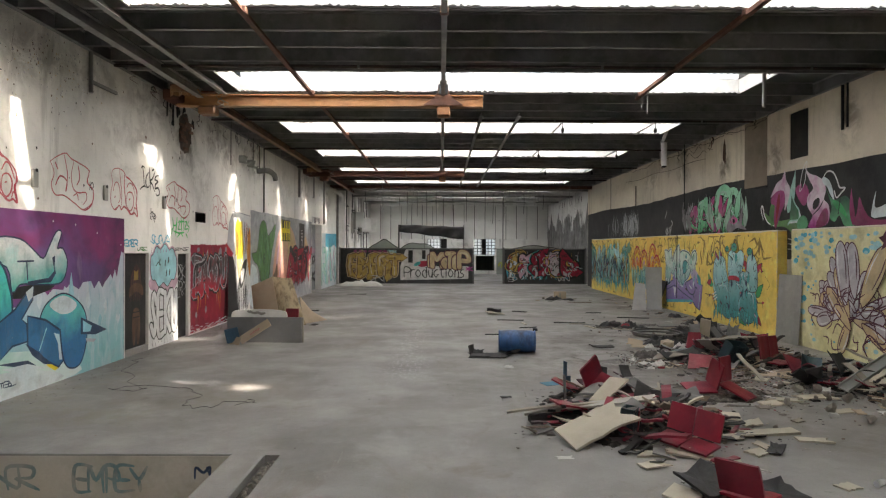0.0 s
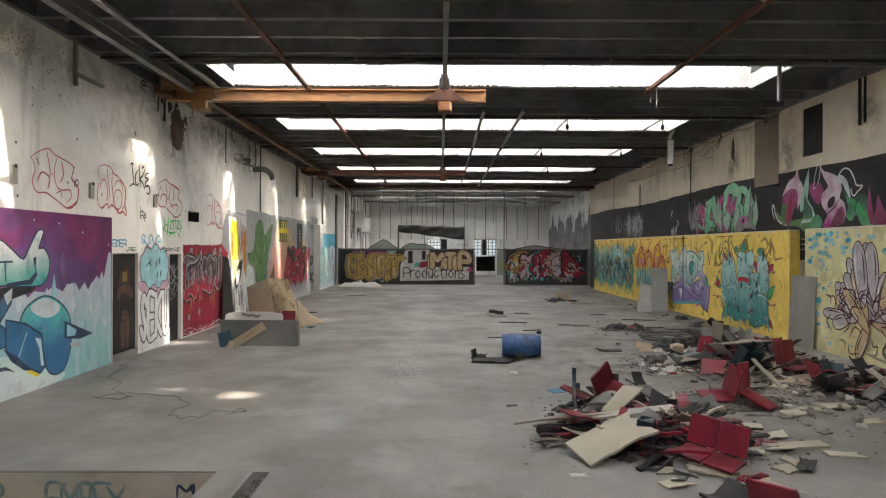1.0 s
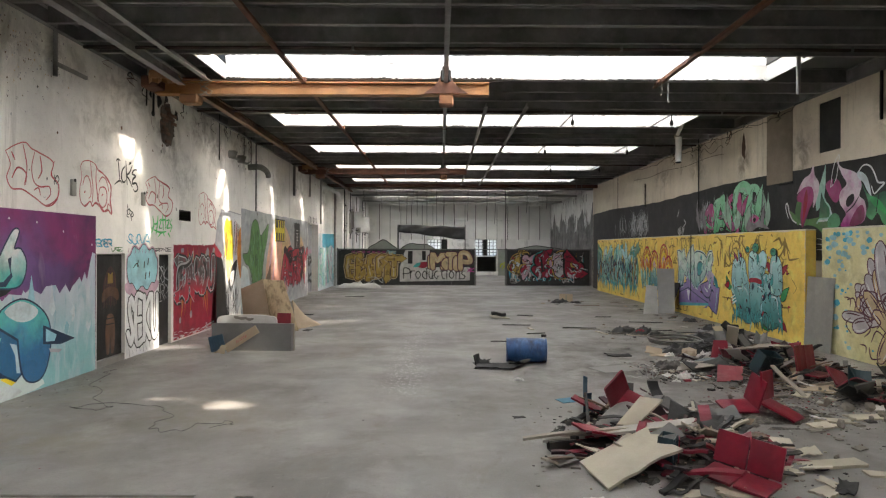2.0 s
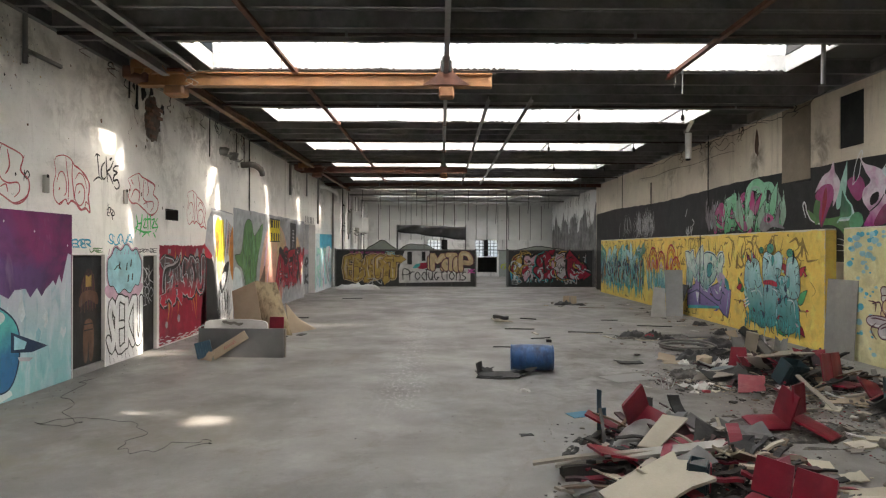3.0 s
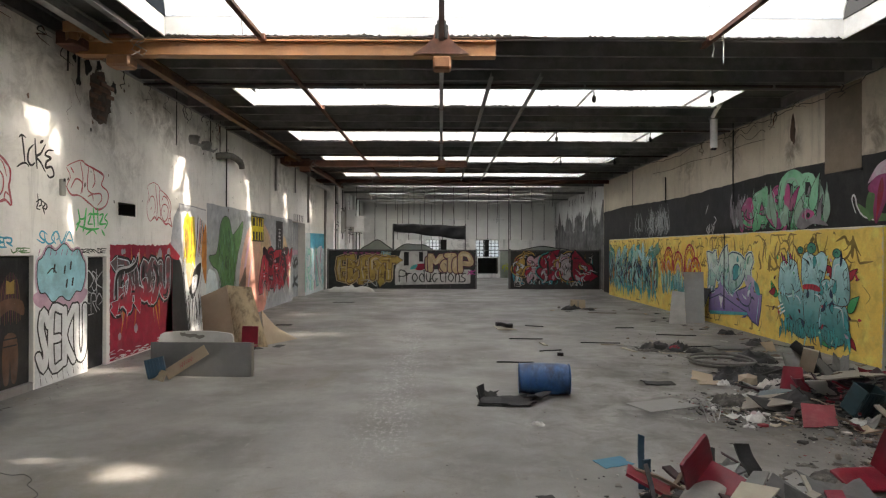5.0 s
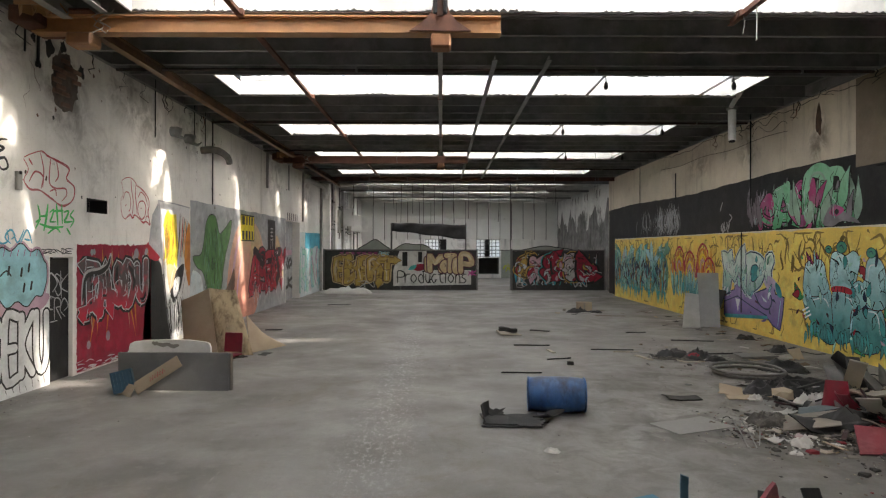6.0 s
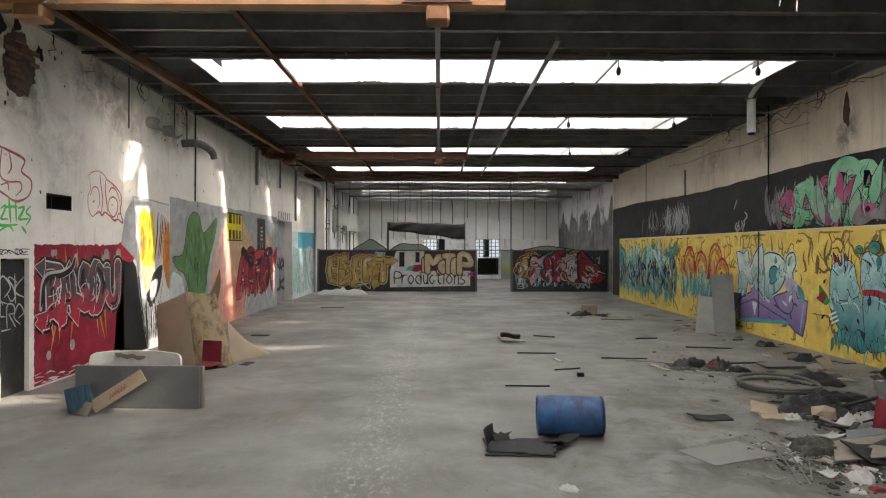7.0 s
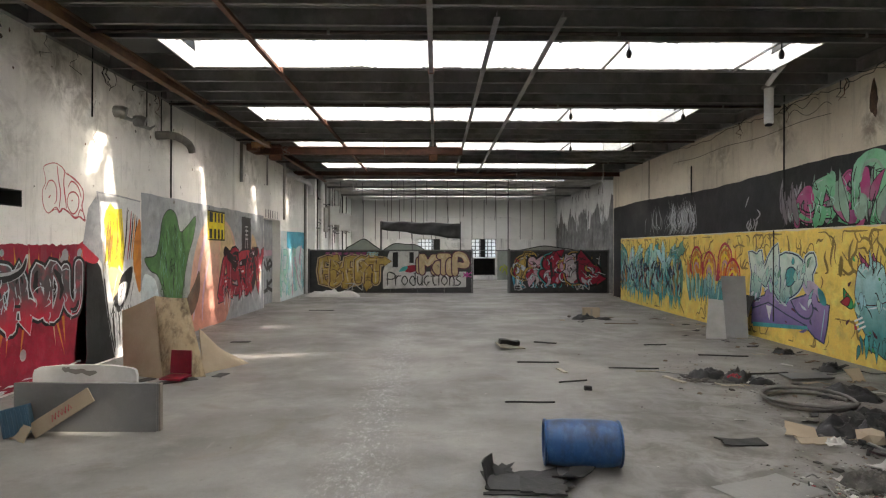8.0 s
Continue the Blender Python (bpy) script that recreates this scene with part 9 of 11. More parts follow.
def cloth_heap(w, d, h, seed, n=14):
    """A crumpled heap of cloth or foil: folded height field closed underneath."""
    bm = bmesh.new()
    g = []
    for i in range(n + 1):
        row = []
        for j in range(n + 1):
            u, v = i / n * 2 - 1, j / n * 2 - 1
            q = max(0.0, 1 - (abs(u) ** 2.2 + abs(v) ** 2.2))
            k = noise.noise(Vector((u * 2.2 + seed * 7.3, v * 2.2, seed)))
            k2 = abs(noise.noise(Vector((u * 5 + seed, v * 5 + 3, seed * 2.0))))
            s = 1 + 0.18 * noise.noise(Vector((u * 1.5, v * 1.5, seed + 9.0)))
            row.append(bm.verts.new((u * w / 2 * s, v * d / 2 * s, h * q ** 0.6 * (0.55 + 0.6 * k + 0.7 * k2))))
        g.append(row)
    for i in range(n):
        for j in range(n):
            a = ((i + 0.5) / n * 2 - 1) ** 2 + ((j + 0.5) / n * 2 - 1) ** 2
            if a < 1.15 + 0.3 * noise.noise(Vector((i * 0.6, j * 0.6, seed))):
                bm.faces.new((g[i][j], g[i + 1][j], g[i + 1][j + 1], g[i][j + 1]))
    for v in [v for v in bm.verts if not v.link_faces]:
        bm.verts.remove(v)
    r = bmesh.ops.extrude_face_region(bm, geom=list(bm.faces))
    for v in r["geom"]:
        if isinstance(v, bmesh.types.BMVert):
            v.co.z = min(v.co.z, 0.0) - 0.004
    bmesh.ops.recalc_face_normals(bm, faces=bm.faces)
    return bm


def stone_bm(s, seed):
    r = random.Random(seed)
    bm = bmesh.new()
    bmesh.ops.create_icosphere(bm, subdivisions=1, radius=s)
    for v in bm.verts:
        v.co = Vector((v.co.x * r.uniform(0.7, 1.25), v.co.y * r.uniform(0.6, 1.1), v.co.z * r.uniform(0.5, 0.85)))
    return bm


# dark torn mats beside the barrel
for x, y, w, d, t, sd, rz, rx, bd in ((1.0, 11.45, 0.78, 0.5, 0.015, 3, 5, 0, 0.02), (1.12, 11.25, 0.45, 0.32, 0.02, 5, -12, 3, 0.015), (1.42, 11.45, 0.32, 0.3, 0.012, 8, 40, -14, 0.05), (0.82, 11.22, 0.5, 0.2, 0.012, 9, -4, 0, 0.01)):
    plate("torn_mat", pose(x, y, 0.02, rx, 0, rz), shard(w, d, t, sd, 12, 0.22, bd), DARK_FELT, "torn piece of dark grey rubber matting", "mat", "torn mats", 0.001 + 0.012 * (sd == 5))
plate("torn_mat", pose(0.64, 11.5, 0.1, 78, 0, 70), shard(0.34, 0.24, 0.015, 21, 8, 0.4, 0.03), DARK_FELT, "torn piece of dark rubber matting curling up", "mat", "torn mats")
plate("torn_mat", pose(0.8, 11.62, 0.06, 40, 10, 20), shard(0.3, 0.16, 0.012, 22, 8, 0.4, 0.03), DARK_FELT, "torn piece of dark rubber matting curling up", "mat", "torn mats")

# overturned grey counter with a white lid behind it
e = thing("overturned_counter", -3.74, 13.15, 0, -1, "overturned dark grey laminate counter lying on the floor", "counter")
part("body", box_bm((-0.80, -0.20, 0.0), (0.80, -0.15, 0.545), 0.008), GREY_PANEL, e)
part("foot_strip", box_bm((-0.7, -0.148, 0.0), (0.7, 0.06, 0.03), 0.004), GREY_PANEL, e)
part("front_panel", box_bm((-0.82, -0.225, 0.0), (0.79, -0.203, 0.55), 0.006), GREY_PANEL, e)
part("end_panel", box_bm((0.803, -0.2, 0.0), (0.825, -0.13, 0.54), 0.006), surface("worn_edge", (0.24, 0.215, 0.185), (0.12, 0.105, 0.09), (0.32, 0.3, 0.27)), e, "worn brownish end panel")
e = thing("white_tabletop", -3.98, 13.3, 0.0, -1, "white laminate tabletop with rounded corners and stains", "tabletop")
bm = bmesh.new()
pts = [(-0.62, 0.0), (0.62, 0.0), (0.62, 0.56), (0.60, 0.62), (0.55, 0.645), (0.3, 0.675), (0, 0.68), (-0.3, 0.672), (-0.54, 0.65), (-0.6, 0.62), (-0.62, 0.55)]
f = bm.faces.new([bm.verts.new((x, 0, z)) for x, z in pts])
r2 = bmesh.ops.extrude_face_region(bm, geom=[f])
bmesh.ops.translate(bm, vec=(0, 0.05, 0), verts=[v for v in r2["geom"] if isinstance(v, bmesh.types.BMVert)])
bmesh.ops.recalc_face_normals(bm, faces=bm.faces)
lid = part("panel", bm, WHITE_PL, e)
bm = bmesh.new()
for u, w_, z in ((-0.1, 0.12, 0.61), (0.06, 0.09, 0.59), (-0.22, 0.05, 0.63)):
    bm.faces.new([bm.verts.new((u + w_ * math.cos(t), -0.003, z + 0.03 * math.sin(t) * (1 + 0.4 * math.sin(3 * t)))) for t in [k * math.tau / 12 for k in range(12)]])
part("stain", bm, surface("grey_stain", (0.22, 0.21, 0.19)), lid, "grey stain")


def crate(m, mat, label, w=0.3, d=0.2, h=0.32):
    """A slatted plastic crate."""
    e = new("plastic_crate")
    e.matrix_basis = m
    tagged(e, label, "crate", "crates")
    part("bottom", box_bm((-w / 2, -d / 2, 0), (w / 2, d / 2, 0.012)), mat, e)
    for s in (-1, 1):
        b = part("side", box_bm((-w / 2, s * d / 2 - 0.006, 0.013), (w / 2, s * d / 2 + 0.006, h), 0.003), mat, e)
        front = b if s < 0 else front
        part("end", box_bm((s * w / 2 - 0.006, -d / 2 + 0.007, 0.013), (s * w / 2 + 0.006, d / 2 - 0.007, h), 0.003), mat, e)
    for k in range(6):
        x = -w / 2 + w * (k + 0.5) / 6
        part("rib", box_bm((x - 0.008, -d / 2 - 0.018, 0.02), (x + 0.008, -d / 2 - 0.007, h - 0.02), 0.003), mat, front)
    return rest(e)


crate(pose(-4.34, 12.72, 0.0, -8, -12, 20), surface("crate_blue", (0.03, 0.085, 0.135), (0.012, 0.03, 0.05), (0.07, 0.15, 0.21), 0.45, 0, 3, 30, 0.5, 0.15), "dark blue slatted plastic crate leaning against the counter", 0.26, 0.16, 0.3)
e = thing("carton_strip", -3.98, 12.74, 0, 0, "torn brown carton strip with red scrawls leaning on the counter", "carton")
strip = part("strip", box_bm((-0.36, -0.01, -0.085), (0.36, 0.01, 0.085), 0.003, pose(0.08, 0.0, 0.235, -12, -33, 6)), CARD, e)
bm = bmesh.new()
for k in range(6):
    add_tube(bm, [(-0.12 + 0.04 * k, -0.0125, -0.03), (-0.09 + 0.04 * k, -0.0125, 0.035), (-0.08 + 0.04 * k, -0.0125, -0.02)], 0.004, 4)
bmesh.ops.transform(bm, matrix=pose(0.08, 0.0, 0.235, -12, -33, 6), verts=bm.verts)
part("scrawl", bm, RED, strip, "red scrawl")
rest(e)
plate("carton_flap", pose(-4.26, 12.62, 0.1, 62, 0, -30), shard(0.32, 0.2, 0.012, 5, 6, 0.2), CARD, "small torn brown carton flap", "carton")

# folded hardboard standing before the wall
e = thing("folded_cardboard", 0, 0, 0, 0, "large folded sheet of stained brown cardboard standing on its edge", "cardboard")


def panel_bm(corners, t=0.012, n=7, bow=0.0):
    a, b, c, d = [Vector(p) for p in corners]
    nrm = (b - a).cross(d - a).normalized()
    bm = bmesh.new()
    g = []
    for i in range(n + 1):
        g.append([bm.verts.new((a.lerp(b, i / n)).lerp(d.lerp(c, i / n), j / n) + nrm * bow * math.sin(math.pi * i / n) * math.sin(math.pi * j / n + 0.4)) for j in range(n + 1)])
    for i in range(n):
        for j in range(n):
            bm.faces.new((g[i][j], g[i + 1][j], g[i + 1][j + 1], g[i][j + 1])).smooth = True
    r = bmesh.ops.extrude_face_region(bm, geom=list(bm.faces))
    bmesh.ops.translate(bm, vec=-nrm * t, verts=[v for v in r["geom"] if isinstance(v, bmesh.types.BMVert)])
    bmesh.ops.recalc_face_normals(bm, faces=bm.faces)
    return bm


part("panel", panel_bm([(-4.9, 15.95, 0.02), (-4.12, 15.62, 0.02), (-4.52, 16.2, 1.28), (-5.12, 16.32, 1.02)], bow=0.05), CARD, e)
part("panel", panel_bm([(-4.11, 15.61, 0.02), (-3.5, 15.78, 0.02), (-4.02, 16.3, 1.24), (-4.51, 16.19, 1.285)], bow=0.09), CARD_ST, e, "streaked and stained fold")
part("flap", panel_bm([(-3.62, 15.98, 0.02), (-3.15, 16.9, 0.02), (-3.55, 16.6, 0.32), (-3.75, 16.15, 0.75)]), CARD, e)
rest(e)
for x, y, w, d, sd in ((-3.85, 15.45, 0.7, 0.25, 2), (-4.4, 15.5, 0.5, 0.22, 3), (-3.3, 15.9, 0.35, 0.2, 4)):
    plate("torn_mat", pose(x, y, 0.01, 0, 0, sd * 20), shard(w, d, 0.012, sd + 30, 10, 0.3), DARK_FELT, "dark torn mat lying under the cardboard", "mat", "torn mats")


def red_seat(m, count=1, fold=100, label="", z=0.001, keep=False, w=0.33, s=0.33, b=0.35):
    """Red moulded seats in a row: each a seat and a back with rounded edges and dark undersides."""
    e = new("red_seat")
    e.matrix_basis = m
    tagged(e, label or "broken red moulded seat lying among the rubble", "seat", "red seats")
    for i in range(count):
        x = (i - (count - 1) / 2) * (w + 0.012)
        for name, ln, turn in (("seat", s, 0), ("backrest", b, fold)):
            bm = bmesh.new()
            n, mseg = 6, 6
            g = []
            for a in range(n + 1):
                row = []
                for c in range(mseg + 1):
                    u, v = a / n * 2 - 1, c / mseg
                    cx = u * w / 2 * (1 - 0.04 * max(0, (v - 0.8) / 0.2) ** 2)
                    cz = 0.007 * (u * u) - 0.006 - (0.012 * max(0, (v - 0.8) / 0.2) ** 2 if name == "seat" else -0.008 * v * v) - 0.008 * max(0.0, abs(u) * 6 - 5) ** 2
                    row.append(bm.verts.new((cx, -v * ln, cz)))
                g.append(row)
            for a in range(n):
                for c in range(mseg):
                    bm.faces.new((g[a][c], g[a][c + 1], g[a + 1][c + 1], g[a + 1][c])).smooth = True
            r_ = bmesh.ops.extrude_face_region(bm, geom=list(bm.faces))
            vs = [v for v in r_["geom"] if isinstance(v, bmesh.types.BMVert)]
            bmesh.ops.translate(bm, vec=(0, 0, -0.022), verts=vs)
            bmesh.ops.recalc_face_normals(bm, faces=bm.faces)
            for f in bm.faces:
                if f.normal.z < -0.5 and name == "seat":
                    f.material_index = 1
            q = pose(x, 0, 0.02, -turn if turn else 0, 0, 0) if not turn else pose(x, 0.0, 0.035, 180 - turn - 180, 0, 0)
            bmesh.ops.transform(bm, matrix=q, verts=bm.verts)
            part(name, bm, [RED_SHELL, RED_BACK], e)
    bm = box_bm((-count * w / 2 + 0.04, -0.09, -0.05), (count * w / 2 - 0.04, -0.03, -0.02), 0.005)
    part("support_bar", bm, DARK, e, "dark steel support bar")
    if not keep:
        rest(e, z)
    return e


DBL = "pair of red moulded seats standing upright on broken boards"
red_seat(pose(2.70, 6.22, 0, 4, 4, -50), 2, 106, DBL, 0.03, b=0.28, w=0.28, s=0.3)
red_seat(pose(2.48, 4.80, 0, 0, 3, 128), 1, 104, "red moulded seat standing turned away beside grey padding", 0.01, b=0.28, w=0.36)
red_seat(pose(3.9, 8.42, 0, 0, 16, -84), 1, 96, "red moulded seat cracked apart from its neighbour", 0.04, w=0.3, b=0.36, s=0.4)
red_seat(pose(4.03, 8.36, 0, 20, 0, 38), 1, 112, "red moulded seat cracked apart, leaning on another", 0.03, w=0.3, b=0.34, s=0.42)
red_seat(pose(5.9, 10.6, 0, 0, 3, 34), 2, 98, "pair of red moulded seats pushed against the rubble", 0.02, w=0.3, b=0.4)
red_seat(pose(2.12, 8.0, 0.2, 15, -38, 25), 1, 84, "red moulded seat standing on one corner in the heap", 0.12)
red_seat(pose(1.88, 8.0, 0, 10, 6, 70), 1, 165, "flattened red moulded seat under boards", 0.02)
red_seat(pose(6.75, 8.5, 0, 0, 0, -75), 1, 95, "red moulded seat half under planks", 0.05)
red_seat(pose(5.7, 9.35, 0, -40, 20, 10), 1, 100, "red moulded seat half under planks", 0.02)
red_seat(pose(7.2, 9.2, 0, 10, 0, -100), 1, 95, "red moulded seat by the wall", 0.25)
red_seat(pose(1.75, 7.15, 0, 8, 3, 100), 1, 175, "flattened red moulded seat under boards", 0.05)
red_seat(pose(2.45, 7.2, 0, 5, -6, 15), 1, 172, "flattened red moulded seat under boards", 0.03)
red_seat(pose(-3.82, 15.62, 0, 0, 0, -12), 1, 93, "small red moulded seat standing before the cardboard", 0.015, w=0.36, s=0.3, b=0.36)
crate(pose(5.2, 10.62, 0.0, 24, 10, 15), TEAL_PL, "dark teal slatted plastic crate tipped over in the rubble", 0.34, 0.22, 0.36)
crate(pose(2.14, 6.62, 0.0, 4, 4, 62), TEAL_PL, "dark teal slatted plastic crate wedged under seats", 0.26, 0.14, 0.3)
crate(pose(7.05, 8.2, 0.0, 10, -20, 30), TEAL_PL, "dark teal slatted plastic crate beside planks", 0.36, 0.24, 0.34)


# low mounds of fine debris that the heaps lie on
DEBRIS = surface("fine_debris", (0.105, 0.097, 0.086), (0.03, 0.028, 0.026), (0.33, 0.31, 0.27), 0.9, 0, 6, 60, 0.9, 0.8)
# debris blackened to paint in the shade between the plates of large heaps
DEBRIS_SHADED = surface("shaded_debris", (0.035, 0.032, 0.029), (0.012, 0.011, 0.01), (0.15, 0.14, 0.12), 0.9, 0, 6, 60, 0.9, 0.8)
MOUNDS = [(2.35, 7.35, 1.15, 1.25, 0.17), (5.85, 11.35, 1.0, 1.05, 0.20), (6.75, 8.7, 0.95, 1.5, 0.22), (4.0, 8.5, 0.9, 0.7, 0.06), (4.7, 15.55, 0.7, 0.4, 0.05), (4.4, 10.7, 0.5, 0.5, 0.05), (4.75, 12.65, 0.5, 0.35, 0.03), (2.5, 5.1, 0.4, 0.35, 0.03)]


def mound_height(x, y):
    z = 0.0
    for cx, cy, a, b, h in MOUNDS:
        q = 1 - ((x - cx) / a) ** 2 - ((y - cy) / b) ** 2
        if q > 0:
            z = max(z, h * q ** 0.8)
    return z


for i, (cx, cy, a, b, h) in enumerate(MOUNDS):
    bm = bmesh.new()
    n = 34
    g = []
    for p in range(n + 1):
        row = []
        for q in range(n + 1):
            u, v = p / n * 2 - 1, q / n * 2 - 1
            k = max(0.0, 1 - u * u - v * v) ** 0.8
            z = h * k * (0.7 + 0.9 * noise.noise(Vector((u * 4 + i, v * 4, 1.0))) + 0.6 * noise.noise(Vector((u * 13 + i, v * 13, 4.0)))) if k > 0 else -0.02
            if k < 0.6 and noise.noise(Vector((u * 6 + i * 3, v * 6, 8.0))) > 0.12 - k * 0.7:
                z = -0.02
            row.append(bm.verts.new((cx + u * a, cy + v * b, z)))
        g.append(row)
    for p in range(n):
        for q in range(n):
            bm.faces.new((g[p][q], g[p + 1][q], g[p + 1][q + 1], g[p][q + 1]))
    tagged(link("debris", bm, DEBRIS_SHADED if h > 0.1 else DEBRIS), "low mound of fine grey debris and dust, the big ones blackened for shade", "debris", kind="stuff")

# broken boards, sheets and planks, heap by heap
BOARD_L = "broken cream chipboard plate lying in the rubble"
SHEET_L = "bent grey felt-backed sheet lying in the rubble"
PLANK_L = "splintered wooden plank lying in the rubble"
STRIP_L = "thin dark strip of trim in the rubble"


def board(x, y, w, d, rz, rx=0, ry=0, sd=1, mat=None, t=0.02, label=BOARD_L, jag=0.2, bend=0.0, lift=None):
    return plate("broken_board" if label == BOARD_L else "bent_sheet", pose(x, y, 0, rx, ry, rz), shard(w, d, t, sd, 10, jag, bend), mat or CHIP, label, "board" if label == BOARD_L else "sheet", "broken boards" if label == BOARD_L else "bent sheets",
                 (mound_height(x, y) * 0.55 if lift is None else lift) + 0.001)


def plank(x, y, ln, w, rz, ry=0, t=0.02, mat=None, label=PLANK_L, lift=None, sd=0):
    bm = bmesh.new()
    n = 6
    r = random.Random(sd * 7 + int(x * 100))
    rows = []
    for k in range(n + 1):
        u = (k / n - 0.5) * ln
        e_ = (r.uniform(-0.015, 0.015) if 0 < k < n else r.uniform(-0.02, 0.02))
        z = (0.012 if ry else 0.002) * math.sin(k * 1.1 + sd)
        rows.append([bm.verts.new((u + (e_ if s > 0 else 0), s * w / 2, z + q * t / 2)) for s, q in ((-1, -1), (1, -1), (1, 1), (-1, 1))])
    for k in range(n):
        for j in range(4):
            bm.faces.new((rows[k][j], rows[k][(j + 1) % 4], rows[k + 1][(j + 1) % 4], rows[k + 1][j]))
    bm.faces.new(rows[0][::-1])
    bm.faces.new(rows[-1])
    bmesh.ops.recalc_face_normals(bm, faces=bm.faces)
    return plate("plank" if label == PLANK_L else "trim_strip", pose(x, y, 0, r.uniform(-4, 4), ry, rz), bm, mat or WOOD, label, "plank" if label == PLANK_L else "strip", "planks" if label == PLANK_L else "trim strips",
                 (mound_height(x, y) * 0.55 if lift is None else lift) + 0.001)


def spread(name, corners, mat, label, cat, t=0.015, bow=0.0):
    """A plate that lies over other things, by its four corners."""
    ob = link(name, panel_bm(corners, t, 7, bow), mat)
    return tagged(ob, label, cat, "broken boards" if cat == "slab" else "bent sheets")


# heap by the paired seats
board(1.74, 6.46, 0.9, 0.5, 22, 8, -16, 4, CHIP, 0.03, jag=0.2, lift=0.0)
board(1.22, 6.72, 0.24, 0.22, 10, 0, -14, 5, GREY_FELT, 0.02)
spread("foam_slab", [(1.87, 7.28, 0.22), (2.05, 7.22, 0.22), (2.38, 7.34, 0.47), (2.18, 7.46, 0.47)], CHIP, "long cream foam slab propped on the heap", "slab", 0.04, 0.0)
spread("bent_sheet", [(1.6, 7.47, 0.1), (1.92, 7.42, 0.17), (2.5, 8.12, 0.36), (2.26, 8.3, 0.28)], surface("pale_felt", (0.30, 0.295, 0.28), (0.15, 0.148, 0.14), (0.40, 0.395, 0.38), 0.8, 0, 2.5, 45, 0.6, 0.4), SHEET_L, "sheet", 0.015, 0.06)
spread("plank", [(1.06, 7.06, 0.09), (1.08, 7.19, 0.11), (2.62, 7.12, 0.31), (2.6, 6.99, 0.29)], surface("weathered_plank", (0.42, 0.40, 0.36), (0.25, 0.235, 0.21), (0.52, 0.5, 0.46), 0.8, 0, 1.6, 40, 0.6, 0.3), "long pale weathered plank lying across the heap", "plank", 0.03, 0.0)
board(2.12, 6.74, 0.42, 0.3, 12, 12, -8, 8, GREY_FELT, 0.015, SHEET_L, 0.25, 0.07, 0.2)
spread("bent_sheet", [(2.42, 7.6, 0.37), (2.72, 7.5, 0.2), (2.9, 7.72, 0.2), (2.62, 7.86, 0.38)], GREY_FELT, SHEET_L, "sheet", 0.02, 0.0)
spread("bent_sheet", [(2.4, 7.6, 0.375), (2.6, 7.87, 0.385), (2.52, 7.95, 0.36), (2.32, 7.7, 0.36)], GREY_FELT, SHEET_L, "sheet", 0.02, 0.0)
board(2.2, 6.0, 0.42, 0.2, -5, 0, 0, 10, CHIP, 0.02, jag=0.3)
board(2.55, 5.95, 0.5, 0.22, -25, 0, 4, 11, CHIP, 0.02, jag=0.3)
board(3.15, 6.5, 0.45, 0.2, 10, 0, 0, 12, CHIP, 0.02, jag=0.35)
board(3.2, 6.85, 0.4, 0.28, -12, 3, 0, 13, CHIP, 0.02, jag=0.35)
board(3.75, 6.7, 0.72, 0.2, 8, 0, 0, 14, CHIP, 0.03, jag=0.15)
board(4.1, 6.45, 0.45, 0.16, -10, 0, 0, 15, CHIP, 0.02, jag=0.3)
board(3.45, 7.35, 0.62, 0.32, -20, 2, 0, 16, CHIP, 0.02, jag=0.3)
board(3.3, 6.05, 0.3, 0.2, 30, 0, 0, 17, CHIP, 0.02, jag=0.3)
board(2.85, 5.65, 0.36, 0.3, 10, 2, 0, 18, CHIP, 0.02, jag=0.3)
board(2.3, 5.08, 0.36, 0.36, 30, 12, -10, 19, DARK_FELT, 0.03, SHEET_L, 0.12, 0.06, 0.02)
board(2.1, 5.0, 0.35, 0.3, 50, 4, 0, 20, CHIP, 0.02)
board(2.75, 5.3, 0.45, 0.3, -20, -16, 8, 21, PAPER, 0.015, jag=0.2, lift=0.08)
board(2.85, 4.95, 0.4, 0.35, 15, 14, 0, 22, DARK_FELT, 0.03, SHEET_L, 0.2, 0.03)
board(1.3, 5.92, 0.22, 0.1, 8, 0, 0, 23, PAPER, 0.004, jag=0.4)
board(2.75, 8.9, 0.5, 0.3, 30, 0, 8, 24, GREY_FELT, 0.015, SHEET_L, 0.2, 0.06)
board(3.38, 8.25, 0.55, 0.36, -8, 6, 3, 25, GREY_FELT, 0.015, SHEET_L, 0.2, 0.08)
board(2.5, 6.9, 0.4, 0.16, 60, 20, 20, 26, CHIP, 0.02, lift=0.2)
board(2.75, 7.0, 0.3, 0.18, 10, -30, 20, 27, CHIP, 0.02, lift=0.12)
plank(1.74, 7.1, 1.8, 0.07, 4, -5, 0.025, PALE_WOOD, lift=0.13)
plank(2.95, 7.3, 0.95, 0.12, -12, 4, 0.03, WOOD, lift=0.1)
plank(1.42, 7.08, 0.62, 0.14, 6, -2, 0.09, DARK, STRIP_L, lift=0.02)
plank(1.5, 6.92, 0.55, 0.08, 14, 0, 0.03, RED_SHELL, STRIP_L, lift=0.04)
plank(1.36, 6.86, 0.5, 0.07, -6, 2, 0.03, RED_BACK, STRIP_L, lift=0.02)
spread("seat_shell", [(2.24, 6.56, 0.02), (2.32, 6.76, 0.02), (2.34, 6.78, 0.3), (2.26, 6.58, 0.28)], RED_SHELL, "red seat shell standing on its edge beside a crate", "seat", 0.012, 0.0)
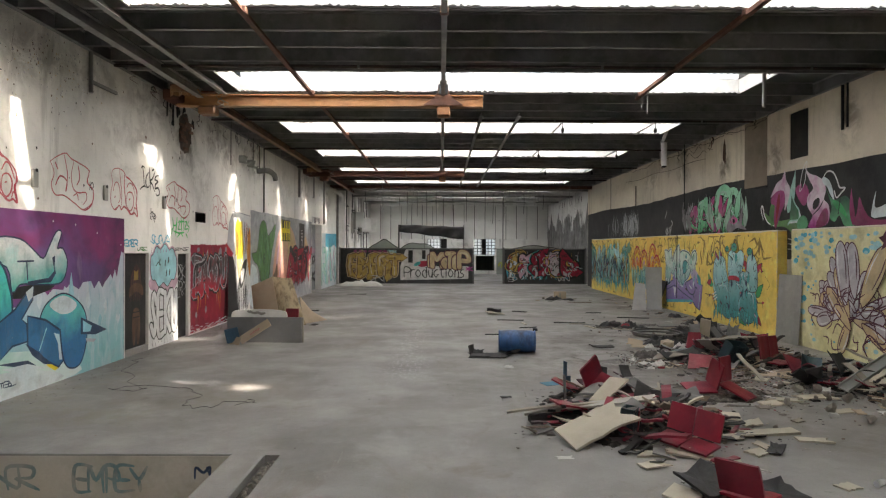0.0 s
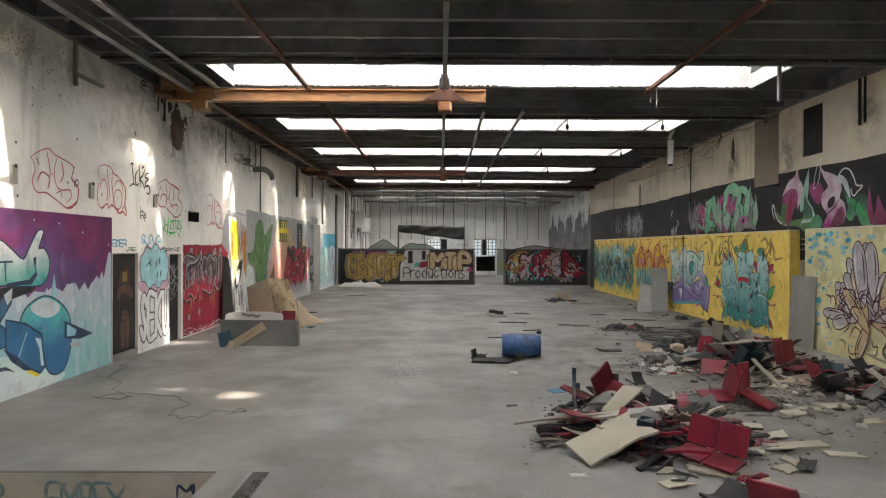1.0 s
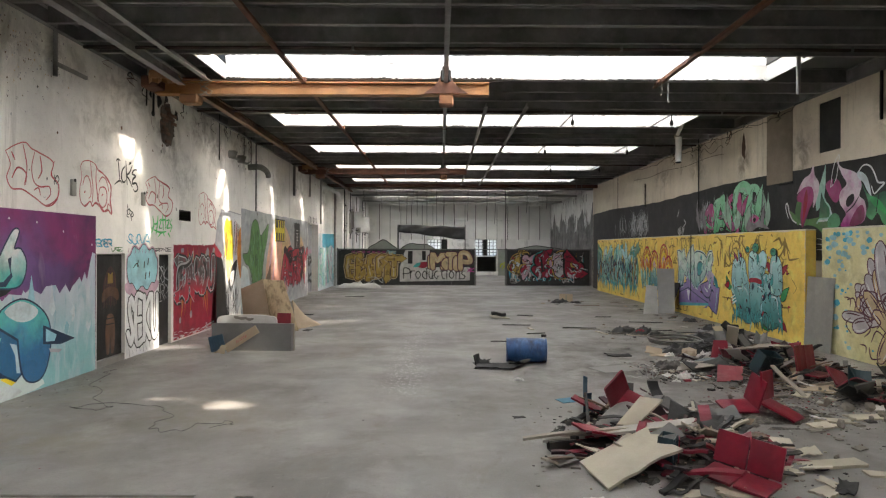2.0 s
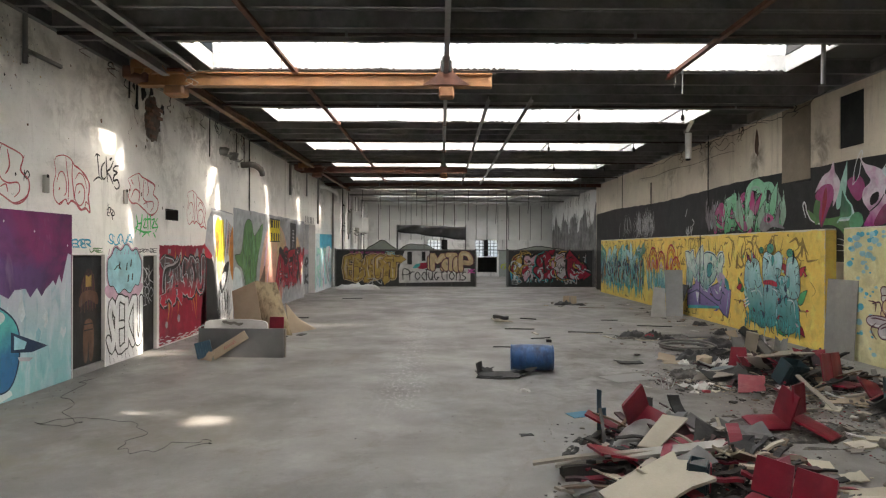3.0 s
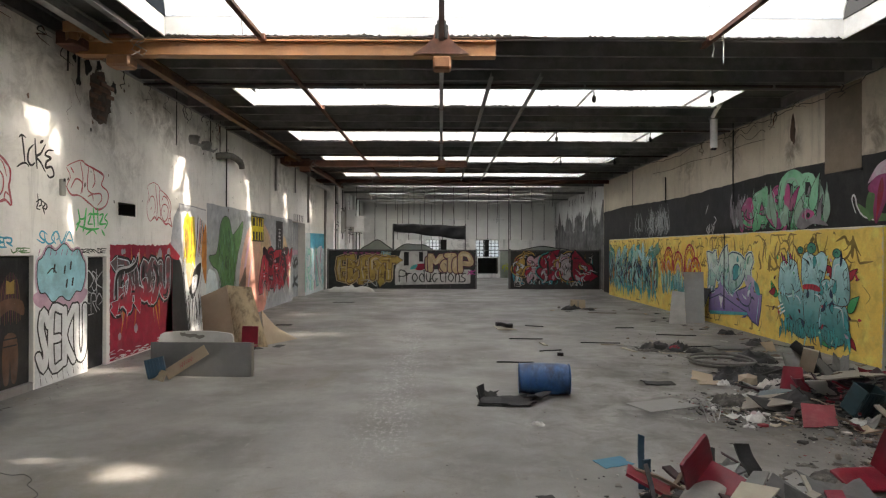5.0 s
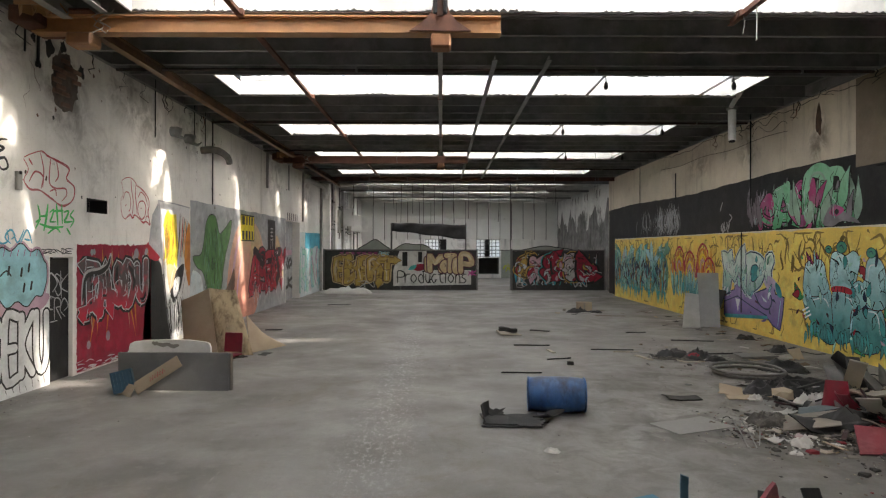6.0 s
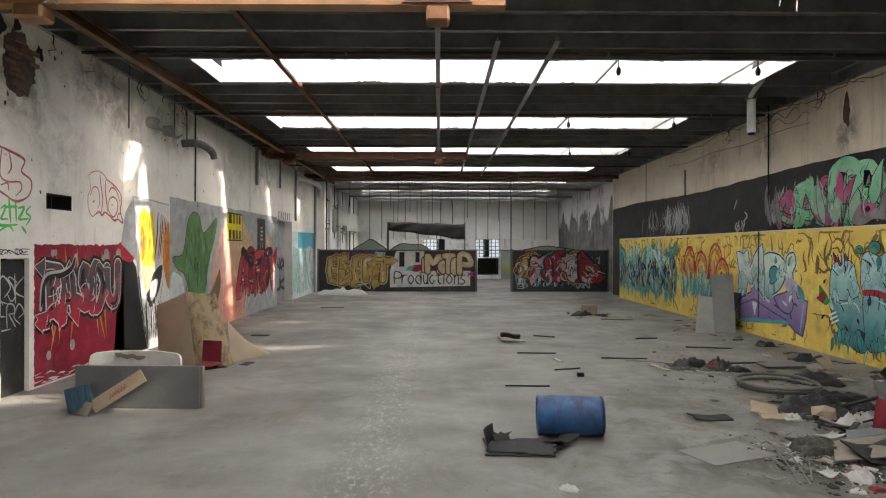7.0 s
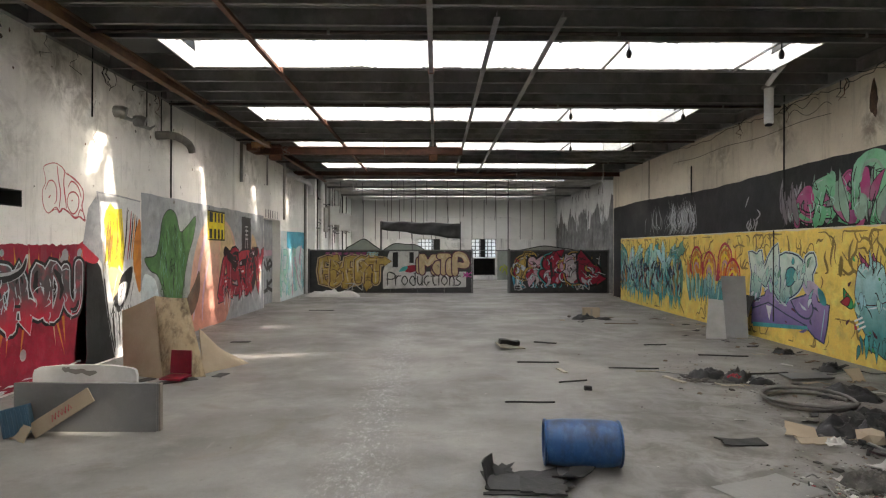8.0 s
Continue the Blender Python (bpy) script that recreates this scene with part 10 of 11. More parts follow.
plank(1.85, 6.75, 0.8, 0.06, 10, 0, 0.03, RED_SHELL, STRIP_L, lift=0.02)
plank(1.4, 6.75, 0.75, 0.05, 12, 3, 0.02, WOOD)
plank(2.3, 8.25, 0.3, 0.12, 70, -60, 0.02, CLOTH, STRIP_L, lift=0.15)
plank(2.65, 8.25, 0.3, 0.14, 110, -55, 0.02, CLOTH, STRIP_L, lift=0.18)
plank(1.84, 8.5, 0.44, 0.05, 80, -86, 0.03, surface("slate_blue", (0.03, 0.08, 0.12)), STRIP_L, lift=0.0)
plank(1.88, 8.46, 0.26, 0.07, 100, -80, 0.03, surface("slate_blue", (0.03, 0.08, 0.12)), STRIP_L, lift=0.0)
board(1.78, 9.12, 0.34, 0.24, 20, 0, 0, 31, surface("light_blue_plate", (0.06, 0.22, 0.33)), 0.006, "thin light blue plastic plate on the floor", 0.15)
board(0.98, 8.2 + 0.1, 0.16, 0.1, 10, 0, 0, 32, DARK_FELT, 0.006, SHEET_L, 0.3)
rng = random.Random(100)
for k in range(46):                                     # loose strips and splinters through the first heap
    a, q = rng.uniform(0, math.tau), rng.uniform(0.1, 1.0) ** 0.6
    x, y = 2.4 + q * 1.05 * math.cos(a), 7.25 + q * 1.1 * math.sin(a)
    m = rng.choice((WOOD, DARK_FELT, RED_SHELL, RUBBER, PALE_WOOD, DARK, RED_BACK, DARK_FELT, GREY_FELT))
    plank(x, y, rng.uniform(0.2, 0.75), rng.uniform(0.03, 0.12), rng.uniform(0, 180), rng.uniform(-22, 22), rng.uniform(0.008, 0.03), m, STRIP_L if m is not WOOD and m is not PALE_WOOD else PLANK_L, mound_height(x, y) * rng.uniform(0.3, 1.15), k)
for k in range(34):
    a, q = rng.uniform(0, math.tau), rng.uniform(0.2, 1.0) ** 0.5
    x, y = 2.6 + q * 1.2 * math.cos(a), 7.0 + q * 1.5 * math.sin(a)
    m = rng.choice((CHIP, CHIP, GREY_FELT, DARK_FELT, CHIP))
    board(x, y, rng.uniform(0.12, 0.42), rng.uniform(0.08, 0.25), rng.uniform(0, 180), rng.uniform(-16, 16), rng.uniform(-16, 16), 200 + k, m, 0.014, BOARD_L if m is CHIP else SHEET_L, 0.35, 0.02 if m is not CHIP else 0.0)

# short splinters and shreds packed between the plates
for k in range(230):
    cx, cy, sx, sy = ((2.15, 7.1, 0.62, 0.5), (2.75, 6.9, 0.5, 0.6), (4.95, 11.1, 0.6, 0.55), (5.7, 11.3, 0.5, 0.5), (6.5, 8.7, 0.55, 0.9))[k % 5]
    x, y = rng.gauss(cx, sx * 0.7), rng.gauss(cy, sy * 0.7)
    if x > 7.5:
        continue
    m = rng.choice((DARK, WOOD, RED_SHELL, RED_BACK, DARK_FELT, RUBBER, CHIP, PALE_WOOD, RED_SHELL, CLOTH))
    plank(x, y, rng.uniform(0.1, 0.42), rng.uniform(0.02, 0.08), rng.uniform(-40, 60), rng.uniform(-26, 26), rng.uniform(0.006, 0.03), m, PLANK_L if m in (WOOD, PALE_WOOD) else STRIP_L, mound_height(x, y) * rng.uniform(0.7, 1.5), k)

# heap by the yellow wall
board(5.35, 11.7, 0.42, 0.34, 60, 50, 10, 41, GREY_FELT, 0.015, SHEET_L, 0.15, 0.14, 0.05)
board(5.4, 11.95, 0.6, 0.18, 80, -62, 25, 42, GREY_FELT, 0.02, SHEET_L, 0.12, 0.06, 0.1)
board(5.25, 11.7, 0.8, 0.2, 70, 20, 50, 43, CHIP, 0.02, jag=0.1, lift=0.08)
board(4.5, 10.98, 0.8, 0.36, 8, 10, -6, 44, DARK_FELT, 0.02, SHEET_L, 0.2, 0.09)
spread("seat_shell", [(4.88, 11.75, 0.03), (5.14, 11.52, 0.03), (5.12, 11.6, 0.44), (4.96, 11.78, 0.42)], RED_SHELL, "red seat shell standing on its edge in the heap", "seat", 0.012, 0.03)
spread("bent_sheet", [(4.98, 11.55, 0.05), (5.34, 11.75, 0.05), (5.36, 12.1, 0.56), (5.02, 11.9, 0.58)], GREY_FELT, SHEET_L, "sheet", 0.015, 0.14)
spread("bent_sheet", [(5.5, 11.2, 0.08), (5.68, 11.3, 0.08), (5.46, 11.74, 0.54), (5.3, 11.66, 0.54)], GREY_FELT, SHEET_L, "sheet", 0.02, 0.01)
spread("seat_shell", [(4.3, 10.22, 0.02), (4.68, 10.18, 0.02), (4.84, 10.5, 0.2), (4.46, 10.54, 0.22)], surface("faded_red", (0.30, 0.05, 0.065), (0.15, 0.03, 0.035), (0.42, 0.16, 0.16), 0.5, 0, 2.5, 40, 0.7), "faded dusty red seat shell propped in the rubble", "seat", 0.014, 0.02)
bm = bmesh.new()
add_tube(bm, [(5.3, 12.12, 0.68), (5.42, 11.98, 0.55), (5.6, 11.78, 0.34), (5.76, 11.62, 0.14)], [0.07, 0.072, 0.07, 0.068], 12)
tagged(link("felt_roll", bm, DARK_FELT), "rolled dark roofing felt leaning on the rubble", "roll")
board(5.0, 11.0, 0.5, 0.25, 40, -10, 30, 45, PAPER, 0.012, jag=0.3, lift=0.15)
board(5.6, 11.5, 1.0, 0.5, 5, -4, -3, 46, PALE_WOOD, 0.02, jag=0.1, lift=0.3)
board(6.0, 11.9, 0.6, 0.4, -20, 10, 10, 47, DARK_FELT, 0.02, SHEET_L, 0.2, 0.08)
board(5.9, 9.9, 0.7, 0.5, 20, 0, 0, 48, CARD, 0.012, jag=0.25)
board(5.5, 9.75, 0.5, 0.3, -10, 3, 0, 49, CARD, 0.012, jag=0.3)
plank(5.15, 9.8, 1.05, 0.07, 84, -13, 0.02, PALE_WOOD, lift=0.0)
plank(5.36, 11.75, 0.7, 0.16, 80, -62, 0.03, RUBBER, STRIP_L, lift=0.05)
plank(5.2, 12.4, 1.2, 0.1, 150, 20, 0.03, DARK_FELT, STRIP_L)
plank(5.9, 12.5, 1.4, 0.06, 175, 3, 0.03, WOOD)
for k in range(40):
    a, q = rng.uniform(0, math.tau), rng.uniform(0.1, 1.0) ** 0.6
    x, y = 5.85 + q * 1.05 * math.cos(a), 11.3 + q * 1.05 * math.sin(a)
    m = rng.choice((WOOD, DARK_FELT, RED_SHELL, RUBBER, GREY_FELT, DARK, RED_BACK, RUBBER))
    plank(x, y, rng.uniform(0.2, 0.8), rng.uniform(0.03, 0.13), rng.uniform(0, 180), rng.uniform(-28, 28), rng.uniform(0.008, 0.03), m, STRIP_L if m is not WOOD else PLANK_L, mound_height(x, y) * rng.uniform(0.3, 1.2), k)
for k in range(30):
    a, q = rng.uniform(0, math.tau), rng.uniform(0.1, 1.0) ** 0.5
    x, y = 5.5 + q * 1.25 * math.cos(a), 11.1 + q * 1.4 * math.sin(a)
    if x > 7.4:
        continue
    m = rng.choice((CHIP, PAPER, GREY_FELT, DARK_FELT, CARD))
    board(x, y, rng.uniform(0.12, 0.45), rng.uniform(0.08, 0.28), rng.uniform(0, 180), rng.uniform(-22, 22), rng.uniform(-22, 22), 300 + k, m, 0.012, BOARD_L if m is CHIP else SHEET_L, 0.35, 0.03 if m is not CHIP else 0.0)

for x, y, w, d, rz, rx, ry, sd, mt, lf in ((5.3, 11.95, 0.34, 0.3, 30, 66, 10, 501, RED_SHELL, 0.05), (5.45, 11.85, 0.14, 0.7, 10, 58, 25, 502, RUBBER, 0.08), (5.35, 11.9, 0.12, 0.75, -20, 48, -18, 503, GREY_FELT, 0.1), (5.55, 11.75, 0.6, 0.4, 12, 40, 30, 504, DARK_FELT, 0.1), (5.05, 11.55, 0.5, 0.35, 75, 60, 0, 505, RED_SHELL, 0.05), (5.8, 11.35, 0.7, 0.45, 0, 30, -12, 506, RED_BACK, 0.12), (5.25, 11.35, 0.55, 0.4, 40, 52, 8, 507, RED_BACK, 0.08), (6.1, 11.5, 0.5, 0.4, -30, 70, 0, 508, RED_SHELL, 0.05), (5.0, 11.1, 0.5, 0.3, 15, 25, 5, 509, DARK_FELT, 0.03)):
    board(x, y, w, d, rz, rx, ry, sd, mt, 0.016, SHEET_L, 0.15, 0.07, lf)
# heap at the right, with a long aluminium channel
e = thing("metal_channel", 6.45, 8.75, 0, 0, "long dented grey aluminium channel lying across planks", "channel")
bm = bmesh.new()
add_profile(bm, [(-0.08, 0), (0.08, 0), (0.08, 0.06), (0.07, 0.06), (0.07, 0.01), (-0.07, 0.01), (-0.07, 0.06), (-0.08, 0.06)], "x", -0.75, 0.75, (0, 0))
bmesh.ops.transform(bm, matrix=pose(0, 0, 0.22, 20, -20, 22), verts=bm.verts)
part("channel", bm, ZINC, e)
rest(e, 0.04)
board(6.6, 8.4, 0.9, 0.35, 25, 10, -12, 61, CHIP, 0.02, lift=0.12)
board(6.9, 8.0, 0.6, 0.4, -25, 8, -15, 62, CHIP, 0.02, lift=0.1)
board(5.65, 8.9, 0.6, 0.25, 60, -30, 30, 63, GREY_FELT, 0.02, SHEET_L, 0.2, 0.05)
board(5.5, 9.0, 0.5, 0.3, 80, 30, 20, 64, DARK_FELT, 0.02, SHEET_L, 0.2, 0.06)
board(5.3, 8.3, 0.65, 0.25, 5, 0, 0, 65, CHIP, 0.02, jag=0.3)
board(4.75, 8.15, 0.5, 0.2, -15, 0, 0, 66, CHIP, 0.02, jag=0.3)
board(4.5, 7.95, 0.4, 0.25, 15, 0, 0, 67, CHIP, 0.02, jag=0.3)
board(5.2, 7.6, 0.4, 0.2, 15, 0, 0, 68, CHIP, 0.015, jag=0.3)
board(6.2, 7.6, 0.3, 0.22, 40, 10, 0, 69, TEAL_PL, 0.05, "chunk of dark teal plastic", 0.2)
board(5.75, 7.45, 0.35, 0.25, 0, 0, 0, 70, PAPER, 0.02, jag=0.3)
for k in range(50):
    a, q = rng.uniform(0, math.tau), rng.uniform(0.1, 1.0) ** 0.6
    x, y = 6.6 + q * 1.0 * math.cos(a), 8.7 + q * 1.5 * math.sin(a)
    if x > 7.5:
        continue
    m = rng.choice((WOOD, DARK_FELT, RED_SHELL, PALE_WOOD, GREY_FELT, PALE_WOOD, TEAL_PL, RED_BACK))
    plank(x, y, rng.uniform(0.25, 0.9), rng.uniform(0.03, 0.13), rng.uniform(0, 180), rng.uniform(-25, 25), rng.uniform(0.008, 0.03), m, STRIP_L if m not in (WOOD, PALE_WOOD) else PLANK_L, mound_height(x, y) * rng.uniform(0.3, 1.2), k)
for k in range(36):
    x, y = rng.uniform(4.2, 7.4), rng.uniform(6.6, 9.8)
    m = rng.choice((CHIP, CHIP, PAPER, GREY_FELT, CARD, STONE))
    board(x, y, rng.uniform(0.1, 0.36), rng.uniform(0.08, 0.22), rng.uniform(0, 180), rng.uniform(-10, 10), rng.uniform(-10, 10), 400 + k, m, 0.015, BOARD_L if m is CHIP else SHEET_L, 0.35)

for x, y, w, d, rz, rx, ry, sd, mt, lf in ((6.2, 9.2, 0.4, 0.5, 30, 60, 10, 511, DARK_FELT, 0.05), (5.75, 9.15, 0.3, 0.5, -20, 55, 10, 512, TEAL_PL, 0.02), (6.9, 8.6, 0.5, 0.4, 10, 50, 10, 513, RED_SHELL, 0.12), (6.4, 8.1, 0.7, 0.4, 25, 20, -8, 514, RED_BACK, 0.08), (7.1, 8.9, 0.6, 0.4, -10, 45, 5, 515, DARK_FELT, 0.15), (2.3, 7.55, 0.5, 0.3, 20, 38, 5, 516, RED_BACK, 0.1), (2.75, 7.45, 0.55, 0.35, -25, 30, 12, 517, DARK_FELT, 0.1), (2.0, 7.0, 0.6, 0.25, 12, 12, 5, 518, RED_BACK, 0.08), (2.55, 6.75, 0.4, 0.3, 40, 28, 0, 519, RUBBER, 0.05), (3.0, 7.6, 0.5, 0.3, 10, 22, 8, 520, DARK_FELT, 0.03), (2.9, 6.95, 0.45, 0.25, -30, 18, -8, 521, RED_SHELL, 0.08)):
    board(x, y, w, d, rz, rx, ry, sd, mt, 0.016, SHEET_L, 0.15, 0.06, lf)

# stones and lumps
stone_mes = []
for k in range(5):
    bm = stone_bm(0.06, 60 + k)
    me = bpy.data.meshes.new("stone")
    bm.to_mesh(me)
    bm.free()
    me.materials.append(STONE)
    stone_mes.append(me)
for k in range(95):
    if k < 35:
        x, y = rng.gauss(6.1, 0.7), rng.gauss(7.9, 0.7)
    elif k < 70:
        x, y = rng.gauss(5.2, 0.5), rng.gauss(10.5, 0.5)
    else:
        x, y = rng.uniform(4.9, 7.3), rng.uniform(6.5, 12)
    x = min(x, 7.5)
    ob = new("stone", stone_mes[k % 5])
    s = rng.uniform(0.4, 1.5) if not 35 <= k < 70 else rng.uniform(0.25, 0.7)
    ob.matrix_basis = pose(x, y, 0, rng.uniform(0, 90), rng.uniform(0, 90), rng.uniform(0, 360)) @ Matrix.Scale(s, 4)
    rest(ob, mound_height(x, y) * 0.6 + 0.0005)
    tagged(ob, "lump of broken plaster and stone", "stone", "loose stones")

# ---- clutter farther down the hall ----
# ring of thick grey hose
e = thing("hose_ring", 5.19, 14.1, 0, 0, "thick grey corrugated hose lying in a ring", "hose")
bm = bmesh.new()
pts, rad = [], []
for k in range(110):
    t = k / 110 * math.tau * 1.9
    q = 0.96 + 0.06 * math.sin(2 * t + 1) + 0.12 * k / 110
    pts.append((0.53 * q * math.cos(t), 0.53 * q * math.sin(t), 0.036 + 0.06 * min(1, max(0, (k - 50) / 14))))
    rad.append(0.027 if k % 2 else 0.022)
add_tube(bm, pts, rad, 8)
part("hose", bm, HOSE, e)


def heap(name, x, y, w, d, h, rz, sd, mat, label, cat, group=""):
    ob = link(name, cloth_heap(w, d, h, sd), mat, smooth=True)
    ob.matrix_basis = pose(x, y, 0, 0, 0, rz)
    rest(ob, 0.0005)
    return tagged(ob, label, cat, group)


BAG = "crumpled black plastic sheet and rags on the floor"
for x, y, w, d, h, rz, sd in ((4.55, 15.7, 0.65, 0.4, 0.17, 10, 1), (4.95, 15.5, 0.55, 0.4, 0.2, 40, 2), (5.2, 15.3, 0.4, 0.25, 0.1, 0, 3), (5.95, 14.4, 0.8, 0.45, 0.2, -20, 4), (5.05, 12.9, 0.75, 0.5, 0.18, 10, 5), (5.45, 12.7, 0.6, 0.3, 0.14, -10, 6), (5.6, 13.4, 0.9, 0.3, 0.12, 0, 7), (4.55, 23.6, 0.7, 0.3, 0.17, 5, 8), (5.1, 23.45, 0.45, 0.22, 0.09, 10, 9), (6.4, 12.5, 0.5, 0.4, 0.2, 10, 10), (7.1, 17.9, 0.4, 0.3, 0.12, 0, 11), (6.9, 16.2, 0.4, 0.3, 0.16, 0, 12)):
    heap("rag", x, y, w, d, h, rz, sd, CLOTH, BAG, "rags", "rag heaps")
heap("rag", 4.86, 15.42, 0.32, 0.2, 0.14, 0, 15, surface("red_cloth", (0.30, 0.02, 0.04)), "small crumpled red rag on black rags", "rags", "rag heaps")
heap("rag", 3.98, 11.3, 0.5, 0.36, 0.15, 0, 16, DEBRIS, "heap of grey dusty scraps", "rags", "rag heaps")
heap("white_sheeting", -4.2, 31.9, 2.3, 0.9, 0.3, 0, 17, PAPER, "crumpled white plastic sheeting in the corner", "sheeting")
for x, y, w, d, h, rz, sd in ((4.78, 12.78, 0.7, 0.42, 0.2, 8, 41), (4.95, 12.5, 0.5, 0.4, 0.2, -30, 42), (4.75, 11.35, 0.4, 0.3, 0.1, 20, 43), (5.15, 12.95, 0.5, 0.3, 0.16, 0, 44)):
    heap("rag", x, y, w, d, h, rz, sd, CLOTH, BAG, "rags", "rag heaps")
for x, y, w, sd in ((4.42, 12.42, 0.2, 51), (5.0, 12.18, 0.34, 52), (3.63, 11.04, 0.14, 53), (3.94, 10.58, 0.3, 54), (3.7, 10.28, 0.13, 58), (1.25, 10.35, 0.16, 57), (5.0, 10.35, 0.3, 56)):
    heap("white_sheeting", x, y, w, w * 0.7, w * (0.45 if y > 12 else 0.25), sd * 31, sd, PAPER, "crumpled dirty white plastic bag on the floor", "sheeting", "plastic bags")
heap("white_sheeting", 5.3, 12.35, 0.35, 0.25, 0.14, 0, 18, PAPER, "crumpled white plastic bag", "sheeting")
for x, y, s, sd in ((4.79, 12.4, 0.17, 2), (4.3, 12.75, 0.05, 3), (4.2, 24.0, 0.06, 5)):
    ob = link("stone", stone_bm(s, sd), CARD if s > 0.1 else STONE)
    ob.location = (x, y, 0)
    tagged(rest(ob), "lump of pale broken foam and plaster", "stone", "loose stones")
board(4.3, 12.5, 0.5, 0.26, -12, 6, 0, 81, CARD, 0.01, jag=0.3, lift=0.0)
board(4.2, 12.66, 0.36, 0.26, -20, 26, 8, 82, CARD, 0.01, jag=0.3, lift=0.0)
board(3.42, 12.45, 0.5, 0.22, 3, 3, 2, 83, DARK_FELT, 0.015, SHEET_L, 0.25, 0.02, 0.0)
board(3.05, 11.25, 0.85, 0.5, 22, 0, 0, 84, surface("dusty_sheet", (0.28, 0.272, 0.26)), 0.006, "thin flat grey sheet lying on the floor", 0.1, 0.0, 0.0)
board(6.1, 15.6, 0.75, 0.35, 5, 2, 0, 85, GREY_PANEL, 0.02, SHEET_L, 0.1, 0.0, 0.03)
board(6.75, 15.4, 0.3, 0.25, 10, 50, 0, 86, CARD, 0.015, jag=0.3)
for k in range(34):                                     # flat scraps at the near edge of the heap
    x, y = rng.gauss(4.9, 0.4), rng.gauss(10.5, 0.35)
    m = rng.choice((CARD, PAPER, CHIP, RUBBER, GREY_FELT, DARK_FELT, RED_BACK))
    board(x, y, rng.uniform(0.1, 0.32), rng.uniform(0.06, 0.2), rng.uniform(0, 180), rng.uniform(-14, 14), rng.uniform(-14, 14), 700 + k, m, 0.008, BOARD_L if m is CHIP else SHEET_L, 0.35, 0.0, mound_height(x, y) * 0.7)
for k in range(46):                                     # torn scraps round the black rags
    x, y = rng.gauss(5.0, 0.45), rng.gauss(12.75, 0.4)
    m = rng.choice((CARD, DARK_FELT, CHIP, RUBBER, GREY_FELT, DARK_FELT, PAPER, RUBBER))
    board(x, y, rng.uniform(0.08, 0.26), rng.uniform(0.05, 0.16), rng.uniform(0, 180), rng.uniform(-20, 20), rng.uniform(-20, 20), 800 + k, m, 0.008, BOARD_L if m is CHIP else SHEET_L, 0.4, 0.0, 0.0)
for k in range(14):
    x, y = 5.1 + rng.uniform(-0.45, 0.6), 12.75 + rng.uniform(-0.35, 0.35)
    heap("rag", x, y, rng.uniform(0.15, 0.35), rng.uniform(0.1, 0.25), rng.uniform(0.06, 0.15), rng.uniform(0, 180), 60 + k, CLOTH, BAG, "rags", "rag heaps")
for x, y, w, d, rz, rx, ry, m in ((5.5, 12.15, 0.35, 0.75, 20, 52, 15, GREY_FELT), (5.72, 12.2, 0.3, 0.7, -25, 48, -20, GREY_PANEL), (5.92, 12.0, 0.22, 0.8, -35, 44, 0, GREY_FELT), (6.1, 12.3, 0.5, 0.4, 10, 35, 10, DARK_FELT), (5.6, 12.35, 0.5, 0.45, 60, 30, 20, DARK_FELT), (5.75, 11.95, 0.3, 0.35, -10, 25, 10, CARD)):
    board(x, y, w, d, rz, rx, ry, 900 + int(x * 50), m, 0.012, SHEET_L, 0.25, 0.06, 0.0)
spread("bent_sheet", [(4.22, 11.41, 0.07), (3.95, 10.95, 0.03), (4.47, 10.74, 0.16), (5.0, 11.58, 0.1)], surface("worn_board", (0.30, 0.265, 0.22), (0.17, 0.15, 0.125), (0.4, 0.37, 0.32), 0.85, 0, 1.6, 40, 0.7, 0.3), SHEET_L, "sheet", 0.012, 0.05)
spread("bent_sheet", [(4.66, 11.84, 0.05), (4.5, 11.58, 0.03), (4.95, 11.5, 0.14), (5.15, 11.8, 0.12)], surface("dusty_blue", (0.16, 0.20, 0.21), (0.09, 0.11, 0.115), (0.26, 0.29, 0.29), 0.8, 0, 2, 40, 0.7), SHEET_L, "sheet", 0.01, 0.03)
for x, y, w, d, rz, m in ((3.69, 10.66, 0.2, 0.13, 25, PAPER), (3.84, 10.64, 0.13, 0.09, -10, PAPER), (3.97, 10.66, 0.24, 0.2, 40, surface("pink_paper", (0.47, 0.36, 0.35), (0.3, 0.22, 0.22), (0.55, 0.47, 0.45))), (4.12, 10.5, 0.16, 0.12, 70, PAPER), (3.45, 10.93, 0.14, 0.08, 10, RED_BACK), (3.78, 11.42, 0.12, 0.08, 20, PAPER), (4.02, 10.3, 0.14, 0.1, -30, CHIP)):
    board(x, y, w, d, rz, rng.uniform(6, 14), rng.uniform(-10, 10), 960 + int(x * 50), m, 0.008, SHEET_L, 0.35, 0.03, 0.0)
for a, b in (((3.56, 11.32), (3.3, 10.44)), ((3.66, 11.3), (3.38, 10.42)), ((3.72, 11.02), (3.44, 10.5))):
    bm = bmesh.new()
    add_tube(bm, [(a[0], a[1], 0.05), ((a[0] + b[0]) / 2 + 0.01, (a[1] + b[1]) / 2, 0.03), (b[0], b[1], 0.008)], 0.007, 6)
    tagged(link("thin_rod", bm, GREY_STEEL), "thin bent grey metal rod lying in the rubble", "rod", "thin rods")
